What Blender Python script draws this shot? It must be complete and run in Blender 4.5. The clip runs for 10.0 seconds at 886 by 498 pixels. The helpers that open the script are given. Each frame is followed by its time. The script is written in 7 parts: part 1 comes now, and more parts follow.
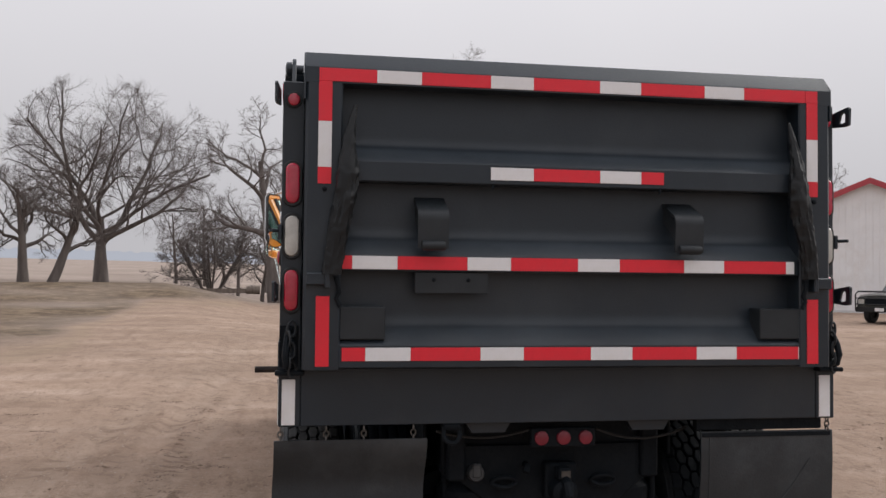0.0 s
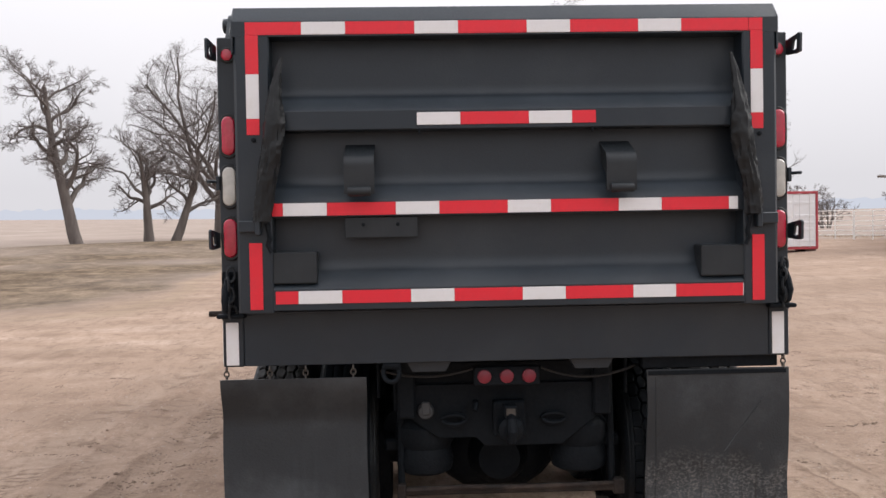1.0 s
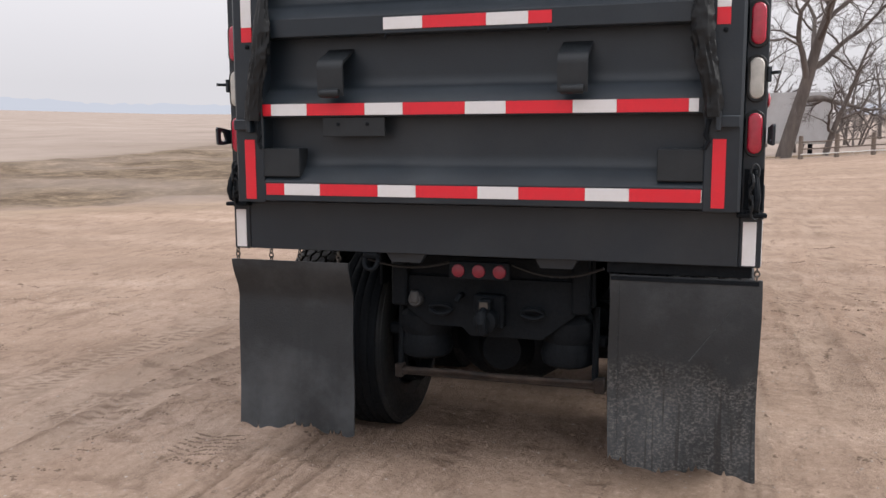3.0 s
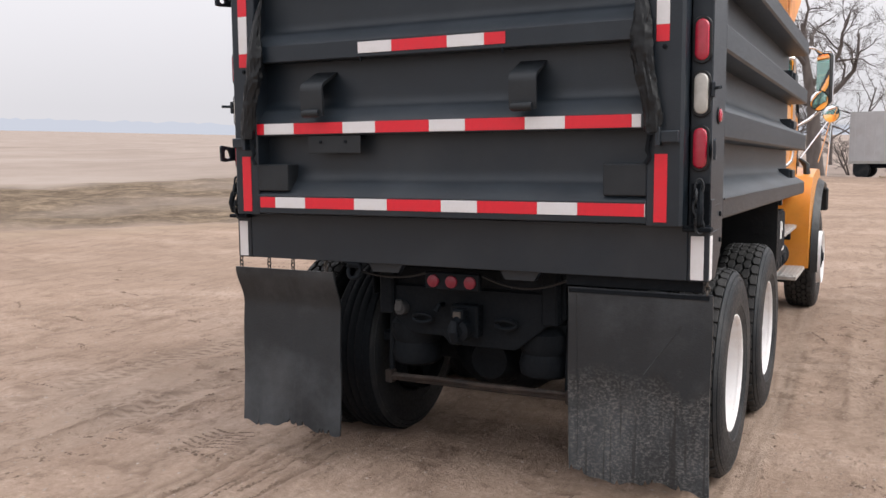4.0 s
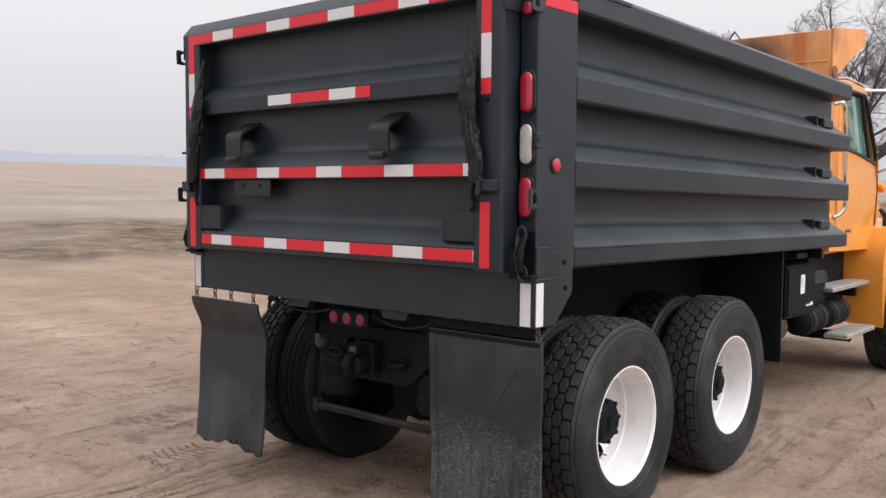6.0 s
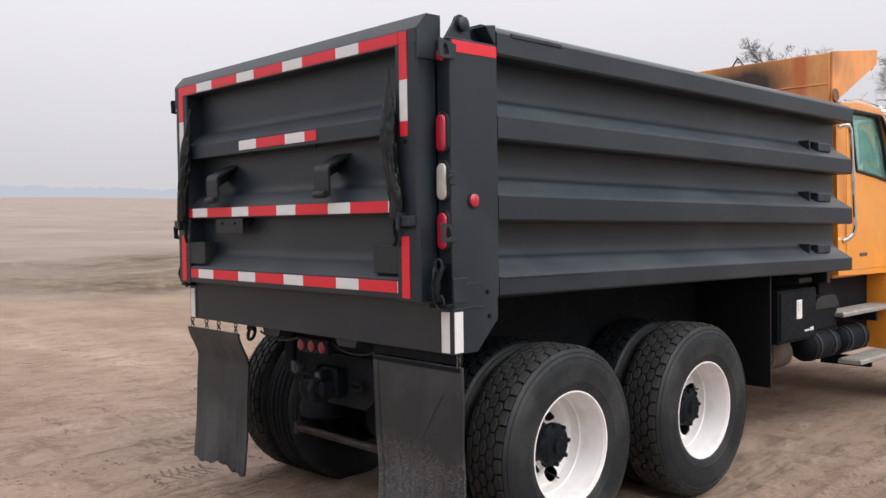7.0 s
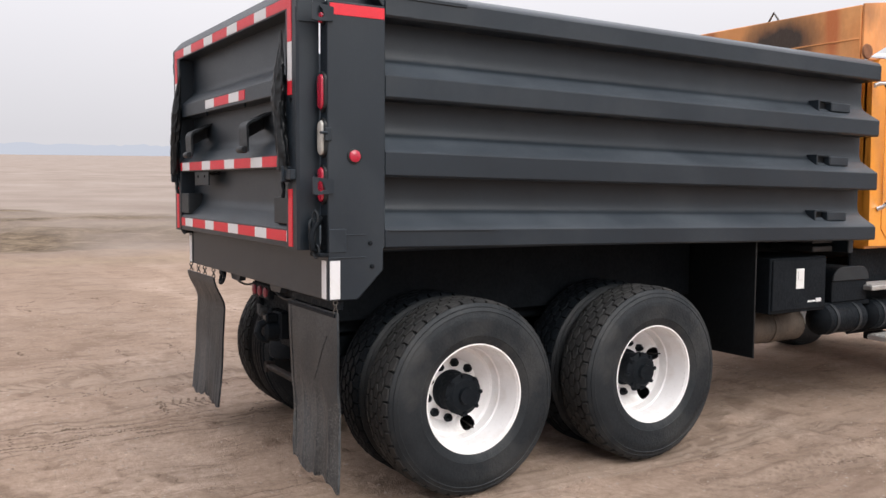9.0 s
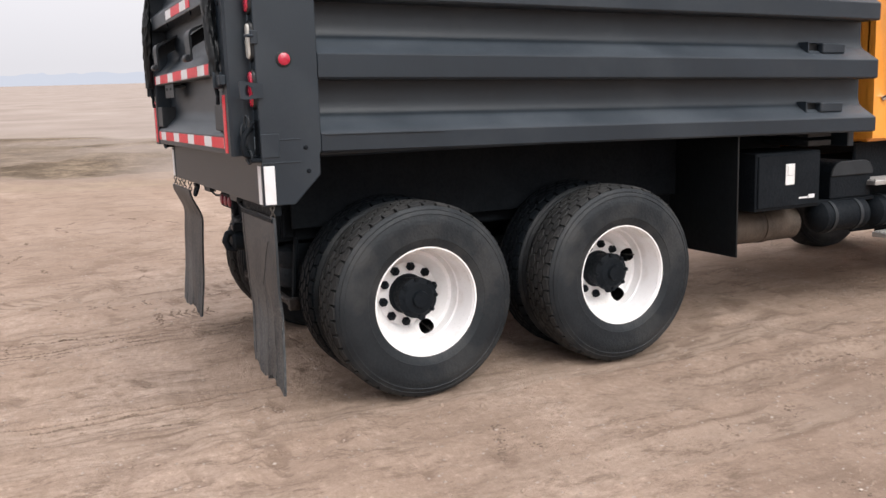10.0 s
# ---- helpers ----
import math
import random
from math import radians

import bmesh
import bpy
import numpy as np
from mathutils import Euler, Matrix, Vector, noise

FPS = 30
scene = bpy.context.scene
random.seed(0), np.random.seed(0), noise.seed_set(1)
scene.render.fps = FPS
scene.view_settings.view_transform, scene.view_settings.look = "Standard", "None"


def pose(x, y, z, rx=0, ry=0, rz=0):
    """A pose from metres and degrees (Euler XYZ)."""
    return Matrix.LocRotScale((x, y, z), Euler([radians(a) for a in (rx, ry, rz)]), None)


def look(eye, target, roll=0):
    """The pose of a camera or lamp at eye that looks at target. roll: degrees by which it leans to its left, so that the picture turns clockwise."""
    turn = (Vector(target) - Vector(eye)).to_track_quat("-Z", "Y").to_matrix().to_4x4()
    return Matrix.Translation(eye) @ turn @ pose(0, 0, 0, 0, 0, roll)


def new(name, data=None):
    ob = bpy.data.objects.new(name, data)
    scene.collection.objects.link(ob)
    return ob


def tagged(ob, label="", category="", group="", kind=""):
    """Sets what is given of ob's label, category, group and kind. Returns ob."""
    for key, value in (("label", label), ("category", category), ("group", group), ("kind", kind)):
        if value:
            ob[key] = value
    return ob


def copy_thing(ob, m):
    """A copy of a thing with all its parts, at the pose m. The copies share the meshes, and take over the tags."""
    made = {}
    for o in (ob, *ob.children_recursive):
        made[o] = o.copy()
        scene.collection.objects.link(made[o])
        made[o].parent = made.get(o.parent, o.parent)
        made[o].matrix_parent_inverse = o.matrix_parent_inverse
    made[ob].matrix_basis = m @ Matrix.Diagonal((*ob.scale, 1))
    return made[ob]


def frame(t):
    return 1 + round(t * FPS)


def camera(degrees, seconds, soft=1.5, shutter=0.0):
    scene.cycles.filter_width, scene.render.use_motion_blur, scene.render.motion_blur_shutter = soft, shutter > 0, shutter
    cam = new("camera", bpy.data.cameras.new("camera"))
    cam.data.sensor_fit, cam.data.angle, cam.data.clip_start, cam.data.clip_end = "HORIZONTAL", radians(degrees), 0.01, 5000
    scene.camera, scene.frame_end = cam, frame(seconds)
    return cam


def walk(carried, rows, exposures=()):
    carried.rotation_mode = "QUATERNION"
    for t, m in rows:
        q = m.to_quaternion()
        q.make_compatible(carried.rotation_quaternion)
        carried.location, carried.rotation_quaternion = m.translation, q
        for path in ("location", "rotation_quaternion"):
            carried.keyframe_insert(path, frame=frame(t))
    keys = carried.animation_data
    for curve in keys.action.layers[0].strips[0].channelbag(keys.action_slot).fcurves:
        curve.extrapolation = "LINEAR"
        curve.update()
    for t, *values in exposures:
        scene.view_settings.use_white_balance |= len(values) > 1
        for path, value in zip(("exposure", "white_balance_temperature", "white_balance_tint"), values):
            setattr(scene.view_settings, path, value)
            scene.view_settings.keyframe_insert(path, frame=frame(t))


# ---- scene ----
cam = camera(52.8, 10.0)
PATH = [
    (0, (-1.151, -3.487, 1.656), (-0.82, -1.515, 1.723), 0.6),
    (0.5, (-0.742, -3.545, 1.63), (-0.563, -1.554, 1.67), 0.0),
    (1, (-0.399, -3.645, 1.625), (-0.332, -1.647, 1.582), -1.0),
    (1.5, (-0.058, -3.655, 1.631), (-0.126, -1.661, 1.497), -1.8),
    (2, (0.348, -3.669, 1.636), (0.12, -1.689, 1.47), -2.2),
    (2.5, (0.691, -3.722, 1.596), (0.282, -1.777, 1.372), -1.1),
    (2.7, (0.834, -3.702, 1.628), (0.343, -1.781, 1.367), -0.7),
    (4, (1.856, -3.557, 1.599), (0.958, -1.783, 1.383), -0.5),
    (4.5, (2.227, -3.442, 1.611), (1.213, -1.73, 1.41), -0.5),
    (5, (2.613, -3.35, 1.611), (1.524, -1.683, 1.429), 1.1),
    (5.5, (2.956, -3.112, 1.6), (1.772, -1.507, 1.447), 1.4),
    (6.8, (3.83, -2.605, 1.655), (2.384, -1.225, 1.577), -1.0),
    (7, (3.992, -2.543, 1.648), (2.529, -1.181, 1.586), -0.8),
    (7.5, (4.294, -2.33, 1.654), (2.795, -1.008, 1.587), 0.3),
    (8, (4.547, -2.018, 1.642), (2.982, -0.774, 1.582), 0.9),
    (8.5, (4.818, -1.83, 1.628), (3.173, -0.696, 1.538), 0.5),
    (9, (5.001, -1.534, 1.604), (3.286, -0.514, 1.462), 0.3),
    (9.5, (5.173, -1.239, 1.56), (3.418, -0.3, 1.362), -0.4),
    (9.6, (5.209, -1.163, 1.549), (3.446, -0.246, 1.328), -0.8),
    (10, (5.273, -0.957, 1.521), (3.499, -0.093, 1.196), -1.8),
]
walk(cam, [(t, look(eye, target, roll)) for t, eye, target, roll in PATH],
     exposures=[(0, -0.27), (0.2, -0.03), (0.5, 0.10), (1, 0.26), (1.5, 0.60), (2, 0.44), (2.5, 0.24), (4, 0.26), (5.5, 0.19), (7, 0.04), (7.5, 0.07), (8.5, 0.14), (9, 0.20), (9.5, 0.28), (10, 0.36)])

# ---- world, sun, exposure ----
world = bpy.data.worlds.new("overcast_sky")
scene.world = world
world.use_nodes = True
wn, wl = world.node_tree.nodes, world.node_tree.links
wn.clear()
sky = wn.new("ShaderNodeTexSky")
sky.sky_type, sky.sun_disc = "NISHITA", False
sky.sun_elevation, sky.sun_rotation = radians(42), radians(78)
sky.air_density, sky.dust_density, sky.ozone_density = 1.0, 6.0, 1.0
pale = wn.new("ShaderNodeHueSaturation")
pale.inputs["Saturation"].default_value = 0.12
pale.inputs["Value"].default_value = 0.05
cover = wn.new("ShaderNodeTexNoise")
cover.inputs["Scale"].default_value = 1.6
cover.inputs["Detail"].default_value = 5
cloud = wn.new("ShaderNodeValToRGB")
cloud.color_ramp.elements[0].position, cloud.color_ramp.elements[0].color = 0.25, (0.735, 0.722, 0.765, 1)
cloud.color_ramp.elements[1].position, cloud.color_ramp.elements[1].color = 0.75, (0.805, 0.788, 0.822, 1)
coords = wn.new("ShaderNodeTexCoord")
blend = wn.new("ShaderNodeMix")
blend.data_type = "RGBA"
blend.inputs[0].default_value = 0.82
bg = wn.new("ShaderNodeBackground")
bg.inputs["Strength"].default_value = 1.0
out = wn.new("ShaderNodeOutputWorld")
wl.new(coords.outputs["Generated"], cover.inputs["Vector"])
wl.new(cover.outputs["Fac"], cloud.inputs["Fac"])
wl.new(sky.outputs["Color"], pale.inputs["Color"])
wl.new(pale.outputs["Color"], blend.inputs[6])
wl.new(cloud.outputs["Color"], blend.inputs[7])
parts_of = wn.new("ShaderNodeSeparateXYZ")
wl.new(coords.outputs["Generated"], parts_of.inputs[0])
zenith = wn.new("ShaderNodeMapRange")
zenith.inputs["From Min"].default_value, zenith.inputs["From Max"].default_value = 0.05, 0.9
zenith.inputs["To Min"].default_value, zenith.inputs["To Max"].default_value = 0.97, 2.3
wl.new(parts_of.outputs["Z"], zenith.inputs["Value"])
wl.new(zenith.outputs["Result"], bg.inputs["Strength"])
wl.new(blend.outputs[2], bg.inputs["Color"])
wl.new(bg.outputs["Background"], out.inputs["Surface"])

sun_data = bpy.data.lights.new("sun", "SUN")
sun_data.energy, sun_data.angle, sun_data.color = 1.6, radians(45), (1.0, 0.97, 0.93)
sun = new("sun", sun_data)
sun.matrix_world = look((12.2, 3.5, 11.3), (0, 1, 0))


# ---- materials ----
def srgb(*c):
    return tuple(((v / 255) / 12.92 if v / 255 < 0.04045 else ((v / 255 + 0.055) / 1.055) ** 2.4) for v in c) + (1,)


def material(name, a, b, scale=6.0, rough=(0.5, 0.7), metal=0.0, bump=0.0, bump_scale=80.0, detail=6, stretch=(1, 1, 1),
             dirt=None, dirt_amount=0.0, dirt_scale=3.0, coat=0.0, spec=0.5, up_tone=None, up_tone_amount=0.0, marks=()):
    """Two tones mixed by noise, a finer noise for the gloss and relief, and an optional layer of dirt with its own shape."""
    m = bpy.data.materials.new(name)
    m.use_nodes = True
    n, l = m.node_tree.nodes, m.node_tree.links
    p = n["Principled BSDF"]
    tc = n.new("ShaderNodeTexCoord")
    mp = n.new("ShaderNodeMapping")
    mp.inputs["Scale"].default_value = stretch
    l.new(tc.outputs["Object"], mp.inputs["Vector"])
    big = n.new("ShaderNodeTexNoise")
    big.inputs["Scale"].default_value, big.inputs["Detail"].default_value = scale, detail
    big.inputs["Roughness"].default_value = 0.6
    l.new(mp.outputs["Vector"], big.inputs["Vector"])
    ramp = n.new("ShaderNodeValToRGB")
    ramp.color_ramp.elements[0].position, ramp.color_ramp.elements[0].color = 0.32, (*a[:3], 1)
    ramp.color_ramp.elements[1].position, ramp.color_ramp.elements[1].color = 0.68, (*b[:3], 1)
    l.new(big.outputs["Fac"], ramp.inputs["Fac"])
    colour = ramp.outputs["Color"]
    fine = n.new("ShaderNodeTexNoise")
    fine.inputs["Scale"].default_value, fine.inputs["Detail"].default_value = bump_scale, 4
    l.new(mp.outputs["Vector"], fine.inputs["Vector"])
    if dirt:
        d = n.new("ShaderNodeTexNoise")
        d.inputs["Scale"].default_value, d.inputs["Detail"].default_value = dirt_scale, 8
        d.inputs["Roughness"].default_value = 0.65
        l.new(mp.outputs["Vector"], d.inputs["Vector"])
        dr = n.new("ShaderNodeValToRGB")
        dr.color_ramp.elements[0].position, dr.color_ramp.elements[0].color = 0.48, (0, 0, 0, 1)
        dr.color_ramp.elements[1].position, dr.color_ramp.elements[1].color = 0.75, (dirt_amount, dirt_amount, dirt_amount, 1)
        l.new(d.outputs["Fac"], dr.inputs["Fac"])
        mx = n.new("ShaderNodeMix")
        mx.data_type = "RGBA"
        l.new(dr.outputs["Color"], mx.inputs[0])
        l.new(colour, mx.inputs[6])
        mx.inputs[7].default_value = (*dirt[:3], 1)
        colour = mx.outputs[2]
    if up_tone:
        # dust tone by the normal, painting up-facing ledges brighter as skylight would
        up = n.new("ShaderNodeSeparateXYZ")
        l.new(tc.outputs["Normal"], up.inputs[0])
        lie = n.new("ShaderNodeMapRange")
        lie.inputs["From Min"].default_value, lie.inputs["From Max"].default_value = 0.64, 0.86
        lie.inputs["To Max"].default_value = up_tone_amount
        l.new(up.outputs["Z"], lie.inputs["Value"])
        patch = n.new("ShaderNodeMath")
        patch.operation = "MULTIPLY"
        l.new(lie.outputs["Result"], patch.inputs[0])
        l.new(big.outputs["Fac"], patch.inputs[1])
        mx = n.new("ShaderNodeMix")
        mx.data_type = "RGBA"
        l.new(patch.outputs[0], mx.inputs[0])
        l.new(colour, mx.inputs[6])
        mx.inputs[7].default_value = (*up_tone[:3], 1)
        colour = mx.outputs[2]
    for spot, size, tone in marks:
        # a stain with an uneven edge round one spot
        far = n.new("ShaderNodeVectorMath")
        far.operation = "SUBTRACT"
        l.new(tc.outputs["Object"], far.inputs[0])
        far.inputs[1].default_value = spot
        sq = n.new("ShaderNodeVectorMath")
        sq.operation = "DIVIDE"
        l.new(far.outputs[0], sq.inputs[0])
        sq.inputs[1].default_value = size
        ln = n.new("ShaderNodeVectorMath")
        ln.operation = "LENGTH"
        l.new(sq.outputs[0], ln.inputs[0])
        edge = n.new("ShaderNodeMath")
        edge.operation = "MULTIPLY_ADD"
        l.new(big.outputs["Fac"], edge.inputs[0])
        edge.inputs[1].default_value = -1.1
        l.new(ln.outputs["Value"], edge.inputs[2])
        fade = n.new("ShaderNodeMapRange")
        fade.inputs["From Min"].default_value, fade.inputs["From Max"].default_value = 0.55, -0.15
        l.new(edge.outputs[0], fade.inputs["Value"])
        mx = n.new("ShaderNodeMix")
        mx.data_type = "RGBA"
        l.new(fade.outputs["Result"], mx.inputs[0])
        l.new(colour, mx.inputs[6])
        mx.inputs[7].default_value = (*tone, 1)
        colour = mx.outputs[2]
    l.new(colour, p.inputs["Base Color"])
    rr = n.new("ShaderNodeMapRange")
    rr.inputs["To Min"].default_value, rr.inputs["To Max"].default_value = rough
    rr.inputs["From Min"].default_value, rr.inputs["From Max"].default_value = 0.3, 0.7
    l.new(fine.outputs["Fac"], rr.inputs["Value"])
    l.new(rr.outputs["Result"], p.inputs["Roughness"])
    p.inputs["Metallic"].default_value = metal
    p.inputs["Coat Weight"].default_value = coat
    p.inputs["Coat Roughness"].default_value = 0.12
    p.inputs["Specular IOR Level"].default_value = spec
    if bump:
        bp = n.new("ShaderNodeBump")
        bp.inputs["Strength"].default_value, bp.inputs["Distance"].default_value = bump, 0.01
        l.new(fine.outputs["Fac"], bp.inputs["Height"])
        l.new(bp.outputs["Normal"], p.inputs["Normal"])
    return m


def glass(name, colour, rough=0.03, alpha=0.75):
    m = bpy.data.materials.new(name)
    m.use_nodes = True
    p = m.node_tree.nodes["Principled BSDF"]
    p.inputs["Base Color"].default_value = (*colour, 1)
    p.inputs["Roughness"].default_value = rough
    p.inputs["Transmission Weight"].default_value = alpha
    p.inputs["IOR"].default_value = 1.45
    return m


M_BODY = material("black_body_paint", (0.0064, 0.0122, 0.0190), (0.0102, 0.0180, 0.0270), 2.2, (0.35, 0.50), 0, 0.08, 140, spec=0.47, dirt=(0.042, 0.048, 0.053), dirt_amount=0.4, dirt_scale=1.6, up_tone=(0.120, 0.138, 0.158), up_tone_amount=0.95)
M_STEEL_BLACK = material("black_painted_steel", (0.0150, 0.0185, 0.0220), (0.0210, 0.0255, 0.0300), 6, (0.42, 0.58), 0, 0.08, 140, spec=0.3, dirt=(0.035, 0.038, 0.041), dirt_amount=0.3, dirt_scale=5)
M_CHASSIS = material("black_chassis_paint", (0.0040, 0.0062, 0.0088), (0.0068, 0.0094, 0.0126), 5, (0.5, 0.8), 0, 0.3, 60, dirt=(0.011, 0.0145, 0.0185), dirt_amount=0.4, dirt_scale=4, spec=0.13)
M_RUBBER = material("tyre_rubber", (0.0052, 0.0080, 0.0108), (0.0150, 0.0195, 0.0235), 3.2, (0.42, 0.68), 0, 0.25, 70, dirt=(0.055, 0.054, 0.052), dirt_amount=0.7, dirt_scale=3.4, spec=0.34)
M_TREAD = material("tyre_tread_rubber", (0.0190, 0.0200, 0.0208), (0.0335, 0.0338, 0.0338), 9, (0.6, 0.85), 0, 0.3, 60, dirt=(0.078, 0.073, 0.068), dirt_amount=0.45, dirt_scale=7, spec=0.3)
M_FLAP = material("mud_flap_rubber", (0.0088, 0.0128, 0.0165), (0.0190, 0.0250, 0.0305), 2.5, (0.36, 0.58), 0, 0.15, 120, dirt=(0.120, 0.132, 0.143), dirt_amount=0.5, dirt_scale=1.5)


def worn_flap_material():
    """Black rubber whose lower half is scuffed to pale specks."""
    m = M_FLAP.copy()
    m.name = "scuffed_mud_flap_rubber"
    n, l = m.node_tree.nodes, m.node_tree.links
    p = n["Principled BSDF"]
    before = p.inputs["Base Color"].links[0].from_socket
    tc = n.new("ShaderNodeTexCoord")
    mp = n.new("ShaderNodeMapping")
    mp.inputs["Scale"].default_value = (1.0, 1.0, 1.4)
    l.new(tc.outputs["Object"], mp.inputs["Vector"])
    speck = n.new("ShaderNodeTexNoise")
    speck.inputs["Scale"].default_value, speck.inputs["Detail"].default_value = 75, 6
    speck.inputs["Roughness"].default_value = 0.7
    l.new(mp.outputs["Vector"], speck.inputs["Vector"])
    cloud = n.new("ShaderNodeTexNoise")
    cloud.inputs["Scale"].default_value, cloud.inputs["Detail"].default_value = 7, 5
    l.new(tc.outputs["Object"], cloud.inputs["Vector"])
    xyz = n.new("ShaderNodeSeparateXYZ")
    l.new(tc.outputs["Object"], xyz.inputs[0])
    low = n.new("ShaderNodeMapRange")
    low.inputs["From Min"].default_value, low.inputs["From Max"].default_value = 0.08, -0.02
    edge = n.new("ShaderNodeMath")
    edge.operation = "MULTIPLY_ADD"
    l.new(cloud.outputs["Fac"], edge.inputs[0])
    edge.inputs[1].default_value = 0.5
    shift = n.new("ShaderNodeMath")
    shift.operation = "SUBTRACT"
    l.new(xyz.outputs["Z"], shift.inputs[0])
    shift.inputs[1].default_value = 0.25
    l.new(shift.outputs[0], edge.inputs[2])
    l.new(edge.outputs[0], low.inputs["Value"])
    a = n.new("ShaderNodeMapRange")
    a.inputs["From Min"].default_value, a.inputs["From Max"].default_value = 0.47, 0.66
    l.new(speck.outputs["Fac"], a.inputs["Value"])
    b = n.new("ShaderNodeMapRange")
    b.inputs["From Min"].default_value, b.inputs["From Max"].default_value = 0.30, 0.50
    l.new(cloud.outputs["Fac"], b.inputs["Value"])
    m1, m2 = n.new("ShaderNodeMath"), n.new("ShaderNodeMath")
    m1.operation = m2.operation = "MULTIPLY"
    l.new(a.outputs[0], m1.inputs[0])
    l.new(b.outputs[0], m1.inputs[1])
    l.new(m1.outputs[0], m2.inputs[0])
    l.new(low.outputs[0], m2.inputs[1])
    mx = n.new("ShaderNodeMix")
    mx.data_type = "RGBA"
    l.new(m2.outputs[0], mx.inputs[0])
    l.new(before, mx.inputs[6])
    mx.inputs[7].default_value = (0.150, 0.152, 0.148, 1)
    # long upright scrapes through the scuffed half
    mp2 = n.new("ShaderNodeMapping")
    mp2.inputs["Scale"].default_value = (34, 1, 1.3)
    l.new(tc.outputs["Object"], mp2.inputs["Vector"])
    scrape = n.new("ShaderNodeTexNoise")
    scrape.inputs["Scale"].default_value, scrape.inputs["Detail"].default_value = 1.0, 4
    l.new(mp2.outputs["Vector"], scrape.inputs["Vector"])
    lines = n.new("ShaderNodeMapRange")
    lines.inputs["From Min"].default_value, lines.inputs["From Max"].default_value = 0.58, 0.66
    lines.inputs["To Max"].default_value = 0.8
    l.new(scrape.outputs["Fac"], lines.inputs["Value"])
    both = n.new("ShaderNodeMath")
    both.operation = "MULTIPLY"
    l.new(lines.outputs[0], both.inputs[0])
    l.new(low.outputs[0], both.inputs[1])
    cut = n.new("ShaderNodeMix")
    cut.data_type = "RGBA"
    l.new(both.outputs[0], cut.inputs[0])
    l.new(mx.outputs[2], cut.inputs[6])
    cut.inputs[7].default_value = (0.012, 0.014, 0.016, 1)
    l.new(cut.outputs[2], p.inputs["Base Color"])
    return m


M_FLAP_WORN = worn_flap_material()
M_TARP = material("black_vinyl", (0.0042, 0.0056, 0.0070), (0.0085, 0.0102, 0.0120), 12, (0.30, 0.5), 0, 0.25, 30, spec=0.4)
M_VINYL = material("furled_black_vinyl", (0.0030, 0.0042, 0.0055), (0.0060, 0.0075, 0.0090), 12, (0.34, 0.55), 0, 0.25, 30, spec=0.32)
M_RED = material("red_reflective_tape", (0.62, 0.010, 0.026), (0.72, 0.016, 0.034), 8, (0.35, 0.5), 0, 0.12, 400, dirt=(0.42, 0.02, 0.035), dirt_amount=0.5, dirt_scale=9)
M_WHITE_TAPE = material("white_reflective_tape", (0.66, 0.66, 0.68), (0.74, 0.74, 0.75), 8, (0.35, 0.5), 0, 0.12, 400, dirt=(0.5, 0.49, 0.47), dirt_amount=0.5, dirt_scale=9)
M_LAMP_RED = material("red_lamp_lens", (0.36, 0.006, 0.028), (0.47, 0.010, 0.040), 30, (0.1, 0.2), 0, 0.15, 300, coat=0.7)
# the red lens again, darkened in colour for lamps shaded under the body
M_LAMP_SHADED = material("shaded_red_lens", (0.14, 0.007, 0.02), (0.20, 0.012, 0.028), 30, (0.3, 0.5))
M_LAMP_CLEAR = material("clear_lamp_lens", (0.40, 0.39, 0.36), (0.54, 0.53, 0.49), 18, (0.1, 0.2), 0, 0.15, 200, coat=0.7)
M_AMBER = material("amber_lamp_lens", (0.75, 0.22, 0.02), (0.85, 0.30, 0.03), 20, (0.1, 0.2), coat=0.7)
M_RIM = material("white_rim_paint", (0.86, 0.85, 0.85), (0.90, 0.89, 0.89), 4, (0.25, 0.4), 0, 0.05, 80, dirt=(0.5, 0.41, 0.33), dirt_amount=0.35, dirt_scale=7)
M_ORANGE = material("orange_cab_paint", (0.79, 0.300, 0.038), (0.85, 0.345, 0.045), 2, (0.25, 0.38), 0, 0.03, 120, coat=0.4, dirt=(0.45, 0.2, 0.04), dirt_amount=0.35, dirt_scale=5)
M_ORANGE_WORN = material("weathered_orange_paint", (0.72, 0.28, 0.085), (0.82, 0.38, 0.14), 3, (0.5, 0.7), 0, 0.2, 60, stretch=(1, 1, 0.5), dirt=(0.22, 0.07, 0.025), dirt_amount=0.6, dirt_scale=2.3,
                         marks=(((0.34, -0.41, 0.07), (0.40, 0.2, 0.22), (0.05, 0.03, 0.02)), ((0.80, -0.41, 0.16), (0.07, 0.2, 0.35), (0.58, 0.17, 0.05)), ((-0.35, -0.41, 0.10), (0.09, 0.2, 0.3), (0.45, 0.13, 0.04))))
M_ALU = material("worn_aluminium", (0.42, 0.41, 0.40), (0.58, 0.57, 0.55), 10, (0.4, 0.6), 0.8, 0.3, 90, dirt=(0.3, 0.25, 0.2), dirt_amount=0.6, dirt_scale=6)
M_CHROME = material("chrome", (0.75, 0.75, 0.76), (0.82, 0.82, 0.83), 8, (0.06, 0.14), 1.0)
M_MIRROR = material("mirror_glass", (0.9, 0.92, 0.92), (0.92, 0.94, 0.94), 2, (0.01, 0.02), 1.0)
M_STEEL = material("galvanised_chain", (0.07, 0.066, 0.062), (0.14, 0.13, 0.12), 20, (0.4, 0.6), 0.9)
M_HOSE = material("dull_grey_metal", (0.025, 0.028, 0.031), (0.05, 0.054, 0.058), 20, (0.5, 0.7), 0.0)
